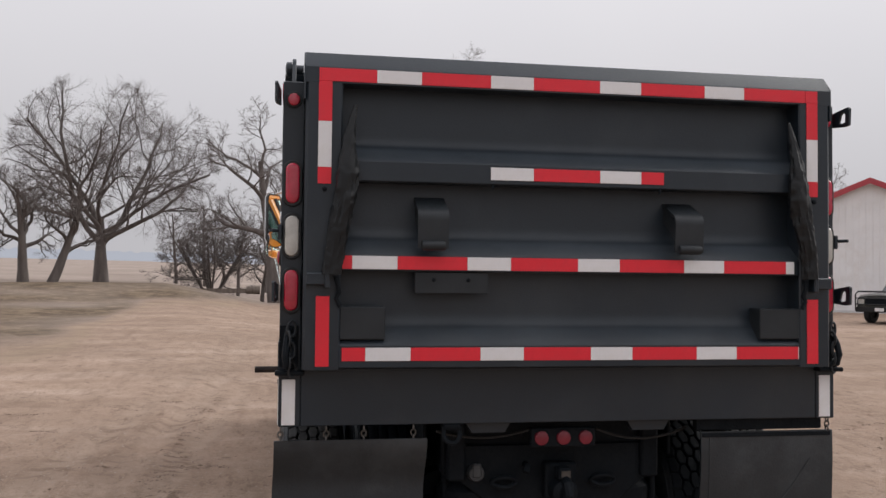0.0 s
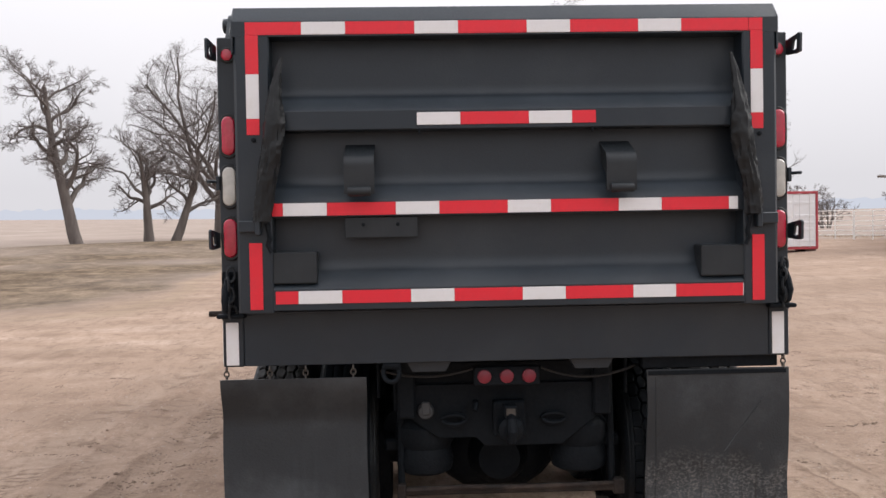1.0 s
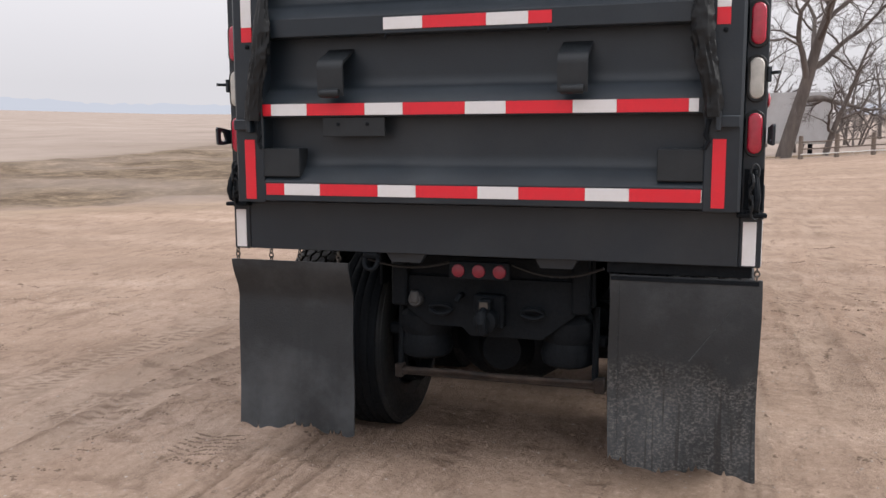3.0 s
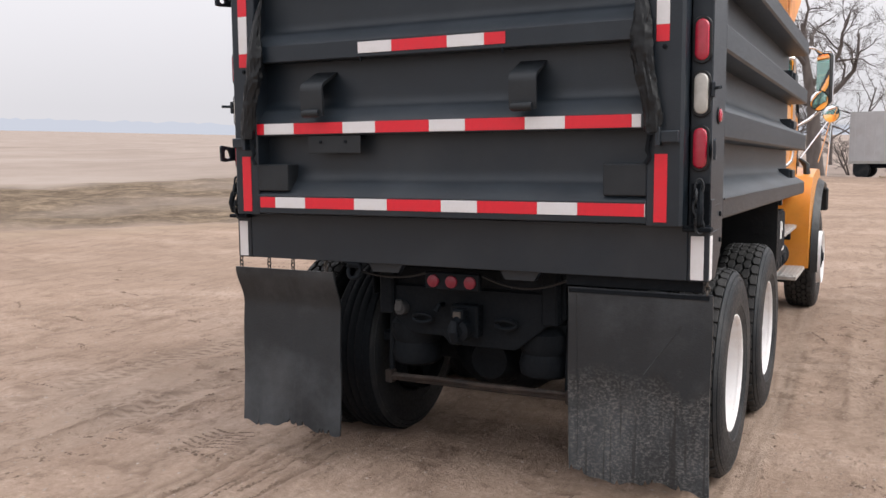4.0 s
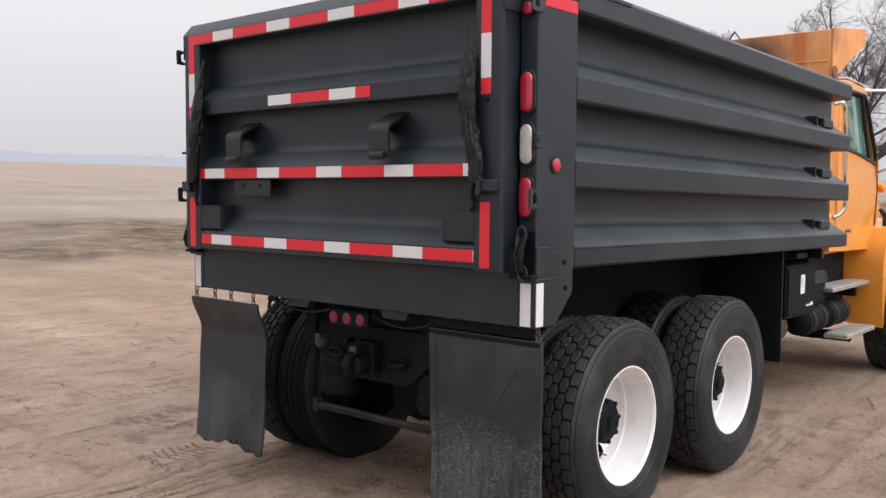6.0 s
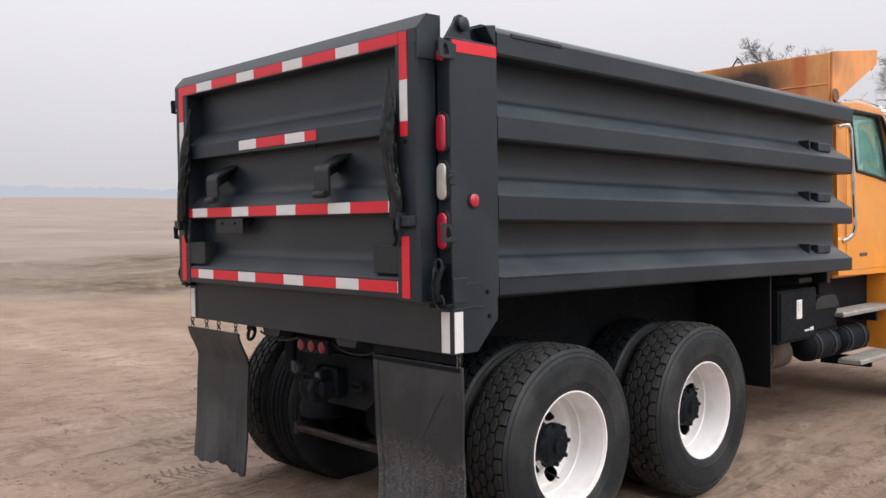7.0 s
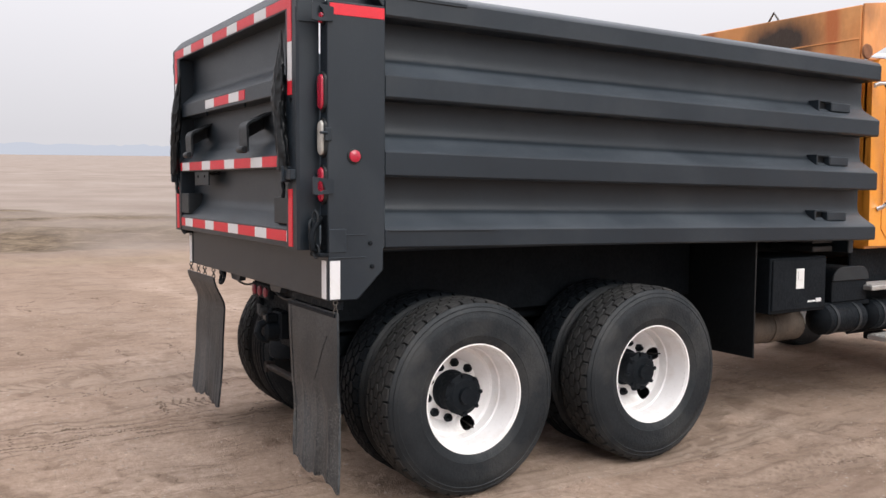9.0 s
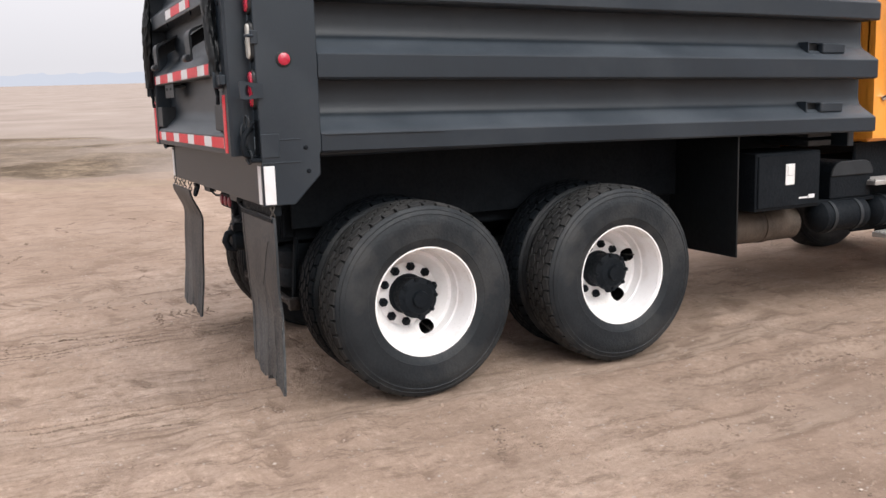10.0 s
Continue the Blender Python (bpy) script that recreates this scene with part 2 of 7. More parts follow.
M_RUST = material("rusty_steel", (0.010, 0.009, 0.009), (0.028, 0.018, 0.014), 14, (0.75, 0.95), 0, 0.5, 90, dirt=(0.10, 0.075, 0.06), dirt_amount=0.5, dirt_scale=8)
M_RUST_BROWN = material("rust_brown_steel", (0.16, 0.065, 0.032), (0.27, 0.115, 0.055), 14, (0.75, 0.95), 0, 0.4, 90)
M_HEAT = material("dusty_muffler_shield", (0.045, 0.036, 0.030), (0.140, 0.110, 0.086), 4, (0.6, 0.85), 0.3, 0.3, 60)
M_GLASS = glass("tinted_window_glass", (0.42, 0.70, 0.63), 0.02, 0.85)
M_INTERIOR = material("grey_cab_trim", (0.05, 0.05, 0.052), (0.09, 0.09, 0.092), 8, (0.6, 0.8))
M_BARK = material("cottonwood_bark", (0.084, 0.070, 0.064), (0.150, 0.127, 0.116), 3, (0.85, 1.0), 0, 0.8, 14, stretch=(1, 1, 0.25))
M_TWIG = material("bare_twigs", (0.105, 0.087, 0.082), (0.17, 0.145, 0.138), 2, (0.85, 1.0))
M_TIMBER = material("weathered_timber", (0.11, 0.085, 0.07), (0.2, 0.165, 0.14), 5, (0.8, 0.95), 0, 0.5, 40, stretch=(1, 1, 0.2))
M_PANEL = material("white_steel_panel", (0.70, 0.70, 0.71), (0.78, 0.78, 0.79), 0.8, (0.4, 0.55), 0, 0.05, 40, dirt=(0.55, 0.5, 0.46), dirt_amount=0.4, dirt_scale=1.2)
M_PANEL_GREY = material("grey_trailer_panel", (0.50, 0.50, 0.51), (0.60, 0.60, 0.61), 0.8, (0.4, 0.55), 0, 0.05, 40, dirt=(0.4, 0.37, 0.35), dirt_amount=0.4, dirt_scale=1.2)
M_TRIM_RED = material("dark_red_trim", (0.33, 0.035, 0.05), (0.42, 0.05, 0.065), 4, (0.4, 0.6), dirt=(0.25, 0.1, 0.08), dirt_amount=0.4)
M_PIPE = material("white_pipe_paint", (0.70, 0.70, 0.69), (0.78, 0.78, 0.77), 4, (0.4, 0.6))
M_PICKUP = material("dark_green_car_paint", (0.012, 0.02, 0.018), (0.02, 0.03, 0.027), 3, (0.2, 0.35), coat=0.6)
M_STONE = material("pale_gravel", (0.26, 0.20, 0.16), (0.50, 0.42, 0.36), 30, (0.8, 0.95))
M_CLOD = material("dirt_clods", (0.245, 0.178, 0.134), (0.38, 0.285, 0.218), 12, (0.9, 1.0))
# darker than the dirt, to paint the shade of pressed grooves
M_CRUMB = material("groove_shade_crumbs", (0.140, 0.099, 0.073), (0.24, 0.172, 0.130), 12, (0.9, 1.0))
M_STRAW = material("dry_grass", (0.36, 0.28, 0.195), (0.46, 0.36, 0.255), 0.6, (0.8, 1.0))


# ---- mesh helpers ----
SPOT = {}


def part(name, bm, mat, parent=None, label="", smooth=True):
    """Links a bmesh, given in world metres, as one mesh object under parent; its origin goes to the mesh's middle."""
    me = bpy.data.meshes.new(name)
    bmesh.ops.recalc_face_normals(bm, faces=bm.faces[:])
    bm.to_mesh(me)
    bm.free()
    return settle(name, me, mat, parent, label, smooth)


def settle(name, me, mat, parent=None, label="", smooth=True):
    co = np.empty(len(me.vertices) * 3, dtype=np.float32)
    me.vertices.foreach_get("co", co)
    co = co.reshape(-1, 3)
    mid = (co.min(0) + co.max(0)) / 2
    if parent is None:
        mid[2] = co[:, 2].min()
    co -= mid
    me.vertices.foreach_set("co", co.ravel())
    if smooth:
        me.shade_smooth()
        me.set_sharp_from_angle(angle=radians(32))
    me.materials.append(mat)
    me.update()
    ob = new(name, me)
    SPOT[ob.name] = Vector([float(v) for v in mid])
    ob.location = SPOT[ob.name]
    if parent:
        ob.parent = parent
        ob.location = SPOT[ob.name] - SPOT[parent.name]
    if label:
        ob["label"] = label
    return ob


def anchor(name, x, y, z):
    ob = new(name)
    ob.location = (x, y, z)
    SPOT[ob.name] = Vector((x, y, z))
    return ob


def share(ob, parent, shift, turn=0):
    """The same part again, with its sub-parts, moved by shift (and turned about its own upright axis)."""
    m = ob.copy()
    scene.collection.objects.link(m)
    SPOT[m.name] = SPOT[ob.name] + Vector(shift)
    m.parent = parent
    m.location = SPOT[m.name] - SPOT[parent.name]
    m.rotation_euler = (0, 0, turn)
    for c in ob.children:
        k = c.copy()
        scene.collection.objects.link(k)
        k.parent = m
    return m


def merge(*bms):
    """Joins bmeshes into the first."""
    base = bms[0]
    for b in bms[1:]:
        me = bpy.data.meshes.new("joined")
        b.to_mesh(me)
        b.free()
        base.from_mesh(me)
        bpy.data.meshes.remove(me)
    return base


def box(x0, x1, y0, y1, z0, z1, r=0.004, seg=1):
    bm = bmesh.new()
    bmesh.ops.create_cube(bm, size=1, matrix=Matrix.Translation(((x0 + x1) / 2, (y0 + y1) / 2, (z0 + z1) / 2)) @ Matrix.Diagonal((abs(x1 - x0), abs(y1 - y0), abs(z1 - z0), 1)))
    if r:
        bmesh.ops.bevel(bm, geom=bm.edges[:], offset=min(r, 0.45 * min(abs(x1 - x0), abs(y1 - y0), abs(z1 - z0))), segments=seg, affect="EDGES")
    return bm


def moved(bm, m):
    bmesh.ops.transform(bm, matrix=m, verts=bm.verts[:])
    return bm


def prism(pts, axis, a, b, r=0.0):
    """A closed outline swept along an axis from a to b. x: outline in (y, z); y: in (x, z); z: in (x, y)."""
    bm = bmesh.new()
    put = {"x": lambda u, v, w: (w, u, v), "y": lambda u, v, w: (u, w, v), "z": lambda u, v, w: (u, v, w)}[axis]
    lo = [bm.verts.new(put(u, v, a)) for u, v in pts]
    hi = [bm.verts.new(put(u, v, b)) for u, v in pts]
    n = len(pts)
    bm.faces.new(lo)
    bm.faces.new(hi[::-1])
    for i in range(n):
        bm.faces.new((lo[i], lo[(i + 1) % n], hi[(i + 1) % n], hi[i]))
    bmesh.ops.recalc_face_normals(bm, faces=bm.faces[:])
    if r:
        bmesh.ops.bevel(bm, geom=bm.edges[:], offset=r, segments=1, affect="EDGES")
    return bm


def lathe(profile, n=48, axis="x", centre=(0, 0, 0), cap=True):
    """Turns (along, radius) pairs about an axis through centre."""
    bm = bmesh.new()
    rings = []
    for s, r in profile:
        ring = []
        for i in range(n):
            a = 2 * math.pi * i / n
            c, d = r * math.cos(a), r * math.sin(a)
            v = {"x": (s, c, d), "y": (c, s, d), "z": (c, d, s)}[axis]
            ring.append(bm.verts.new(Vector(v) + Vector(centre)))
        rings.append(ring)
    for p, q in zip(rings, rings[1:]):
        for i in range(n):
            bm.faces.new((p[i], p[(i + 1) % n], q[(i + 1) % n], q[i]))
    for ring, r in ((rings[0], profile[0][1]), (rings[-1], profile[-1][1])):
        if cap:
            try:
                bm.faces.new(ring)
            except ValueError:
                pass
    return bm


def tube(path, radius, n=8):
    """A round bar along a path; radius: one number or one for each point."""
    bm = bmesh.new()
    path = [Vector(p) for p in path]
    rad = radius if isinstance(radius, (list, tuple)) else [radius] * len(path)
    rings, side = [], None
    for i, p in enumerate(path):
        d = (path[min(i + 1, len(path) - 1)] - path[max(i - 1, 0)]).normalized()
        if side is None:
            side = d.orthogonal().normalized()
        side = (side - d * side.dot(d)).normalized()
        up = d.cross(side)
        rings.append([bm.verts.new(p + (side * math.cos(2 * math.pi * k / n) + up * math.sin(2 * math.pi * k / n)) * rad[i]) for k in range(n)])
    for a, b in zip(rings, rings[1:]):
        for k in range(n):
            bm.faces.new((a[k], a[(k + 1) % n], b[(k + 1) % n], b[k]))
    bm.faces.new(rings[0][::-1])
    bm.faces.new(rings[-1])
    return bm


def oval(cx, cz, w, h, n=10):
    """The outline of an upright pill of width w and height h, in (x, z)."""
    r, s = w / 2, h / 2 - w / 2
    return [(cx + r * math.cos(math.pi * k / n), cz + s + r * math.sin(math.pi * k / n)) for k in range(n + 1)] + \
           [(cx - r * math.cos(math.pi * k / n), cz - s - r * math.sin(math.pi * k / n)) for k in range(n + 1)]


def dome(outline, y0, depth):
    """A lens bulging from y0 to y0 - depth over an outline in (x, z)."""
    bm = bmesh.new()
    cx = sum(p[0] for p in outline) / len(outline)
    cz = sum(p[1] for p in outline) / len(outline)
    rings = []
    for k, d in ((1.0, 0.0), (0.97, 0.5), (0.85, 0.85), (0.5, 1.0)):
        rings.append([bm.verts.new((cx + (x - cx) * k, y0 - depth * d, cz + (z - cz) * (1 - (1 - k) * 0.5))) for x, z in outline])
    for a, b in zip(rings, rings[1:]):
        for i in range(len(outline)):
            bm.faces.new((a[i], a[(i + 1) % len(outline)], b[(i + 1) % len(outline)], b[i]))
    bm.faces.new(rings[-1])
    bm.faces.new(rings[0][::-1])
    return bm


# ---- ground ----
def lattice(x, y, seed):
    n = np.sin(x * 127.1 + y * 311.7 + seed * 74.7) * 43758.5453
    return n - np.floor(n)


def smooth_noise(x, y, seed=0):
    xi, yi = np.floor(x), np.floor(y)
    u, v = x - xi, y - yi
    u, v = u * u * (3 - 2 * u), v * v * (3 - 2 * v)
    a, b = lattice(xi, yi, seed), lattice(xi + 1, yi, seed)
    c, d = lattice(xi, yi + 1, seed), lattice(xi + 1, yi + 1, seed)
    return (a + (b - a) * u + (c - a) * v + (a - b - c + d) * u * v) * 2 - 1


def skyline(az):
    """Degrees by which the plains climb to the horizon, round the compass."""
    return np.interp(az, (-180, -95, -70, -50, -35, -20, -10, 0, 30, 180), (1.2, 1.6, 1.75, 1.40, 1.05, 0.98, 0.9, 0.8, 0.8, 1.2))


def rise(x, y):
    """Height of the lie of the land: a level yard, a low bank round it and plains that climb slowly to the horizon."""
    x, y = np.asarray(x, dtype=float), np.asarray(y, dtype=float)
    r = np.hypot(x - 1.0, y + 2.0)
    z = np.interp(r, (0, 14, 25, 45, 70), (0, 0, 0.12, 0.50, 1.15))
    az = np.degrees(np.arctan2(x - 1.0, y + 2.0))
    z = z * np.interp(az, (-180, -10, -4, 3, 9, 17, 24, 180), (1, 1, -0.3, -0.3, 0.4, 0.45, 1, 1))
    climb = skyline(az) * np.interp(r, (70, 120, 300, 800, 2000, 4200), (0, 0.2, 0.5, 0.8, 0.95, 1.0))
    plain = 1.6 + r * np.tan(np.radians(climb))
    z = z + (plain - 1.15) * np.clip((r - 70) / 50, 0, 1)
    z = z - 0.10 * np.exp(-((r - 42) / 14.0) ** 2) * np.exp(-((az - 26) / 13.0) ** 2)
    bank = np.exp(-((r - 52) / 9.0) ** 2) * np.exp(-((az + 14) / 16.0) ** 2) * 0.5
    return z + bank + np.clip((r - 15) / 60, 0, 1) * 0.16 * smooth_noise(x / 7, y / 7, 3)


def edge_of_yard(az):
    """How far the bare dirt reaches, round the compass."""
    return np.interp(az, (-180, -95, -80, -72, -58, -45, -33, -25, -20, -16, -12, 0, 20, 60, 180), (40, 18.5, 17.2, 17.4, 18.8, 17.2, 19.5, 20.5, 23, 29, 42, 50, 52, 60, 60))


def end_of_weeds(az):
    """Where the belt of weeds past the dirt gives way to the open field."""
    return np.interp(az, (-180, -95, -80, -72, -58, -45, -33, -25, -16, 180), (60, 48, 38, 36, 41, 40, 52, 54, 55, 70))


RUTS = ((-1.07, 0.13, -14.0, 0.55, 0.030), (-0.74, 0.12, -14.0, 0.35, 0.016), (1.06, 0.14, -5.0, 9.0, 0.012), (0.72, 0.15, -5.0, 0.4, 0.016), (-2.15, 0.17, -1.0, 14.0, 0.026), (-2.55, 0.20, -5.0, 22.0, 0.030), (-3.1, 0.20, -3.0, 24.0, 0.022), (1.75, 0.17, 1.5, 30.0, 0.018), (2.35, 0.17, 0.5, 30.0, 0.014), (-1.47, 0.17, -0.6, 0.95, 0.022))


GROOVES = ((-1.205, -1.3, 0.75), (-1.0, -0.9, 0.6), (-0.93, -2.6, 0.7), (-0.86, -2.2, 0.4), (-0.75, -1.8, 0.3), (0.58, -1.6, 0.2), (0.66, -1.2, 0.2), (0.86, -1.4, 0.2))


def grooves(x, y):
    """Thin straight grooves pressed by the ribs of the rear tyres: from 0 to 1."""
    g = np.zeros_like(x)
    for cx, y0, y1 in GROOVES:
        mid = cx + 0.02 * np.sin(y * 1.3 + cx * 9)
        g = np.maximum(g, np.exp(-((x - mid) / 0.014) ** 2) * np.clip((y - y0) / 0.5, 0, 1) * np.clip((y1 - y) / 0.2, 0, 1) * np.clip(0.75 + 1.1 * smooth_noise(x / 0.4 + cx, y / 0.35, 51), 0.1, 1))
    return g


def scuffs(x, y):
    """Small dents kicked into the crust, in scattered groups: from 0 to 1."""
    a = smooth_noise(x / 0.21 + 0.5 * smooth_noise(x / 0.6, y / 0.6, 46), y / 0.17, 47)
    b = smooth_noise(x / 1.3, y / 1.1, 48)
    c = smooth_noise(x / 0.075, y / 0.065, 49)
    return np.clip((a + 0.35 * c - 0.52) * 4.5, 0, 1) * np.clip((b + 0.12) * 2.5, 0, 1)


def track_marks(x, y):
    """Where wheels have packed the dirt, and where it is broken by lugs or darkened for the shade in grooves and dents:
    two numbers from 0 to 1.
    """
    packed, broken = np.zeros_like(x), np.zeros_like(x)
    for cx, w, y0, y1, depth in RUTS:
        mid = cx + 0.12 * np.sin(y * 0.35 + cx) + 0.018 * np.abs(y) * (cx < -2)
        ends = np.clip((y - y0) / 1.0, 0, 1) * np.clip((y1 - y) / 1.0, 0, 1)
        inside = np.clip((1.1 - np.abs(x - mid) / w) * 4, 0, 1) * ends * np.clip(0.75 + 0.7 * smooth_noise(x / 0.5, y / 1.4, 17), 0, 1)
        lug = (np.sin((y + np.abs(x - mid) * 1.1) * 2 * np.pi / 0.10) > 0.55) * np.clip(0.4 + smooth_noise(x / 0.35, y / 0.5, 18), 0, 1)
        if -1.2 < cx < 1.2:
            lug = (np.cos((x - mid) * 2 * np.pi / 0.075) > 0.55) * np.clip(0.55 + 1.2 * smooth_noise(x / 0.3, y / 0.9, 18), 0, 1)
        rim = np.exp(-((np.abs(x - mid) - w) / 0.018) ** 2) * ends * np.clip(0.3 + smooth_noise(x / 0.2, y / 0.35, 19), 0, 1)
        packed = np.maximum(packed, inside)
        broken = np.maximum(broken, np.maximum(inside * lug, rim))
    # grooves and dents shade too weakly, so their dark goes into the colour
    return packed, np.maximum(np.maximum(broken, grooves(x, y)), 0.6 * scuffs(x, y))


def near_relief(x, y):
    """Small lumps, scuffs and wheel ruts of the yard."""
    z = 0.014 * smooth_noise(x / 1.3, y / 0.8, 5) + 0.012 * smooth_noise(x / 0.42, y / 0.27, 6) + 0.008 * smooth_noise(x / 0.15, y / 0.10, 7)
    scuff = smooth_noise(x / 1.7, y / 1.7, 11)
    z += np.clip(scuff - 0.25, 0, 1) * 0.045 * smooth_noise(x / 0.16 + y / 0.4, y / 0.22, 12)
    z -= 0.013 * grooves(x, y)
    z += 0.008 * scuffs(x + 0.03, y + 0.05) - 0.010 * scuffs(x, y)
    for cx, w, y0, y1, depth in RUTS:
        mid = cx + 0.12 * np.sin(y * 0.35 + cx) + 0.018 * np.abs(y) * (cx < -2)
        inside = np.clip(1 - np.abs(x - mid) / w, 0, 1) * np.clip((y - y0) / 1.0, 0, 1) * np.clip((y1 - y) / 1.0, 0, 1)
        lug = 0.5 + 0.5 * np.sign(np.sin((y + np.abs(x - mid) * 1.0) * 2 * np.pi / 0.11))
        z += -0.55 * depth * np.clip(inside * 2.2, 0, 1) * (0.75 + 0.25 * lug * (smooth_noise(x / 0.4, y / 0.6, 18) > 0)) + depth * 0.4 * np.exp(-((np.abs(x - mid) - w) / 0.05) ** 2) * (inside > -1) * np.clip((y - y0) / 1.0, 0, 1) * np.clip((y1 - y) / 1.0, 0, 1)
    return z


def height(x, y):
    x, y = np.asarray(x, dtype=float), np.asarray(y, dtype=float)
    r = np.hypot(x - 1.0, y + 2.0)
    az = np.degrees(np.arctan2(x - 1.0, y + 2.0))
    belt = np.clip((r - edge_of_yard(az)) / 2.0, 0, 1) * np.clip((end_of_weeds(az) - r) / 3.0, 0, 1) * (az < -22)
    lumps = belt * (0.10 * smooth_noise(x / 1.8, y / 1.8, 35) + 0.05 * smooth_noise(x / 0.8, y / 0.8, 36))
    return rise(x, y) + lumps + near_relief(x, y) * np.clip((60 - r) / 45, 0, 1)


def build_ground():
    seg, rings = 750, [0.25]
    while rings[-1] < 4200:
        rings.append(rings[-1] * (1.0078 if rings[-1] < 9 else 1.026) + 0.003)
    rr = np.array(rings)
    aa = np.arange(seg) * 2 * np.pi / seg
    X = 1.4 + np.outer(rr, np.cos(aa))
    Y = -0.4 + np.outer(rr, np.sin(aa))
    X, Y = np.append(X.ravel(), 1.4), np.append(Y.ravel(), -0.4)
    Z = height(X, Y)
    n = len(rr)
    i, j = np.meshgrid(np.arange(n - 1), np.arange(seg), indexing="ij")
    k = (j + 1) % seg
    quads = np.stack([i * seg + j, (i + 1) * seg + j, (i + 1) * seg + k, i * seg + k], -1).reshape(-1, 4)
    fan = np.stack([np.full(seg, n * seg), np.arange(seg), (np.arange(seg) + 1) % seg], -1)
    me = bpy.data.meshes.new("ground")
    me.vertices.add(len(X))
    me.vertices.foreach_set("co", np.stack([X, Y, Z], -1).astype(np.float32).ravel())
    loops = np.concatenate([quads.ravel(), fan.ravel()]).astype(np.int32)
    me.loops.add(len(loops))
    me.loops.foreach_set("vertex_index", loops)
    starts = np.concatenate([np.arange(len(quads)) * 4, len(quads) * 4 + np.arange(seg) * 3]).astype(np.int32)
    me.polygons.add(len(starts))
    me.polygons.foreach_set("loop_start", starts)
    me.update(calc_edges=True)
    me.validate()
    # how grassy and how brushy each spot is
    r = np.hypot(X - 1.0, Y + 2.0)
    az = np.degrees(np.arctan2(X - 1.0, Y + 2.0))
    wob = 3.5 * smooth_noise(X / 5, Y / 5, 21) + 1.5 * smooth_noise(X / 1.3, Y / 1.3, 22)
    grass = np.clip((r + 0.4 * wob - edge_of_yard(az)) / 2.5, 0, 1)
    brush = grass * np.clip((end_of_weeds(az) + 0.7 * wob - r) / 2.5, 0, 1) * np.clip(0.80 + 0.6 * smooth_noise(X / 3.5, Y / 3.5, 23), 0.25, 1) * (az < 0)
    brush = np.maximum(brush, np.exp(-((r - 54) / 9.0) ** 2) * np.exp(-((az + 17) / 14.0) ** 2))
    near = np.clip((40 - r) / 25, 0, 1)
    packed, broken = track_marks(X, Y)
    # the dirt is coloured darker away from the truck, unevenly by noise
    darker = np.clip((np.hypot((X - 1.7) * 0.9, Y - 0.2) - 2.3) / 4.5, 0, 1) * np.clip(0.72 + 0.5 * smooth_noise(X / 2.8, Y / 0.9, 27) + 0.3 * smooth_noise(X / 0.8, Y / 0.35, 28), 0, 1)
    # the strip along the right of the truck is coloured darker, in patches
    right_strip = np.clip((X - 1.35) / 0.9, 0, 1) * np.clip((Y - 1.2) / 1.8, 0, 1) * np.clip((26 - Y) / 8, 0, 1) * np.clip(0.8 + 0.5 * smooth_noise(X / 1.6, Y / 1.6, 29), 0, 1)
    darker = np.maximum(darker, right_strip)
    verge = np.exp(-((r + 0.5 * wob - edge_of_yard(az) + 0.6) / 1.0) ** 2) * (az < -6)
    for name, v in (("grass", grass), ("brush", brush), ("verge", verge), ("darker", darker), ("packed", packed * near), ("broken", broken * near)):
        at = me.attributes.new(name, "FLOAT", "POINT")
        at.data.foreach_set("value", v.astype(np.float32))
    me.shade_smooth()
    me.materials.append(ground_material())
    ob = new("ground", me)
    return tagged(ob, "packed tan dirt yard with wheel ruts and dry plains beyond", "ground", kind="structure")


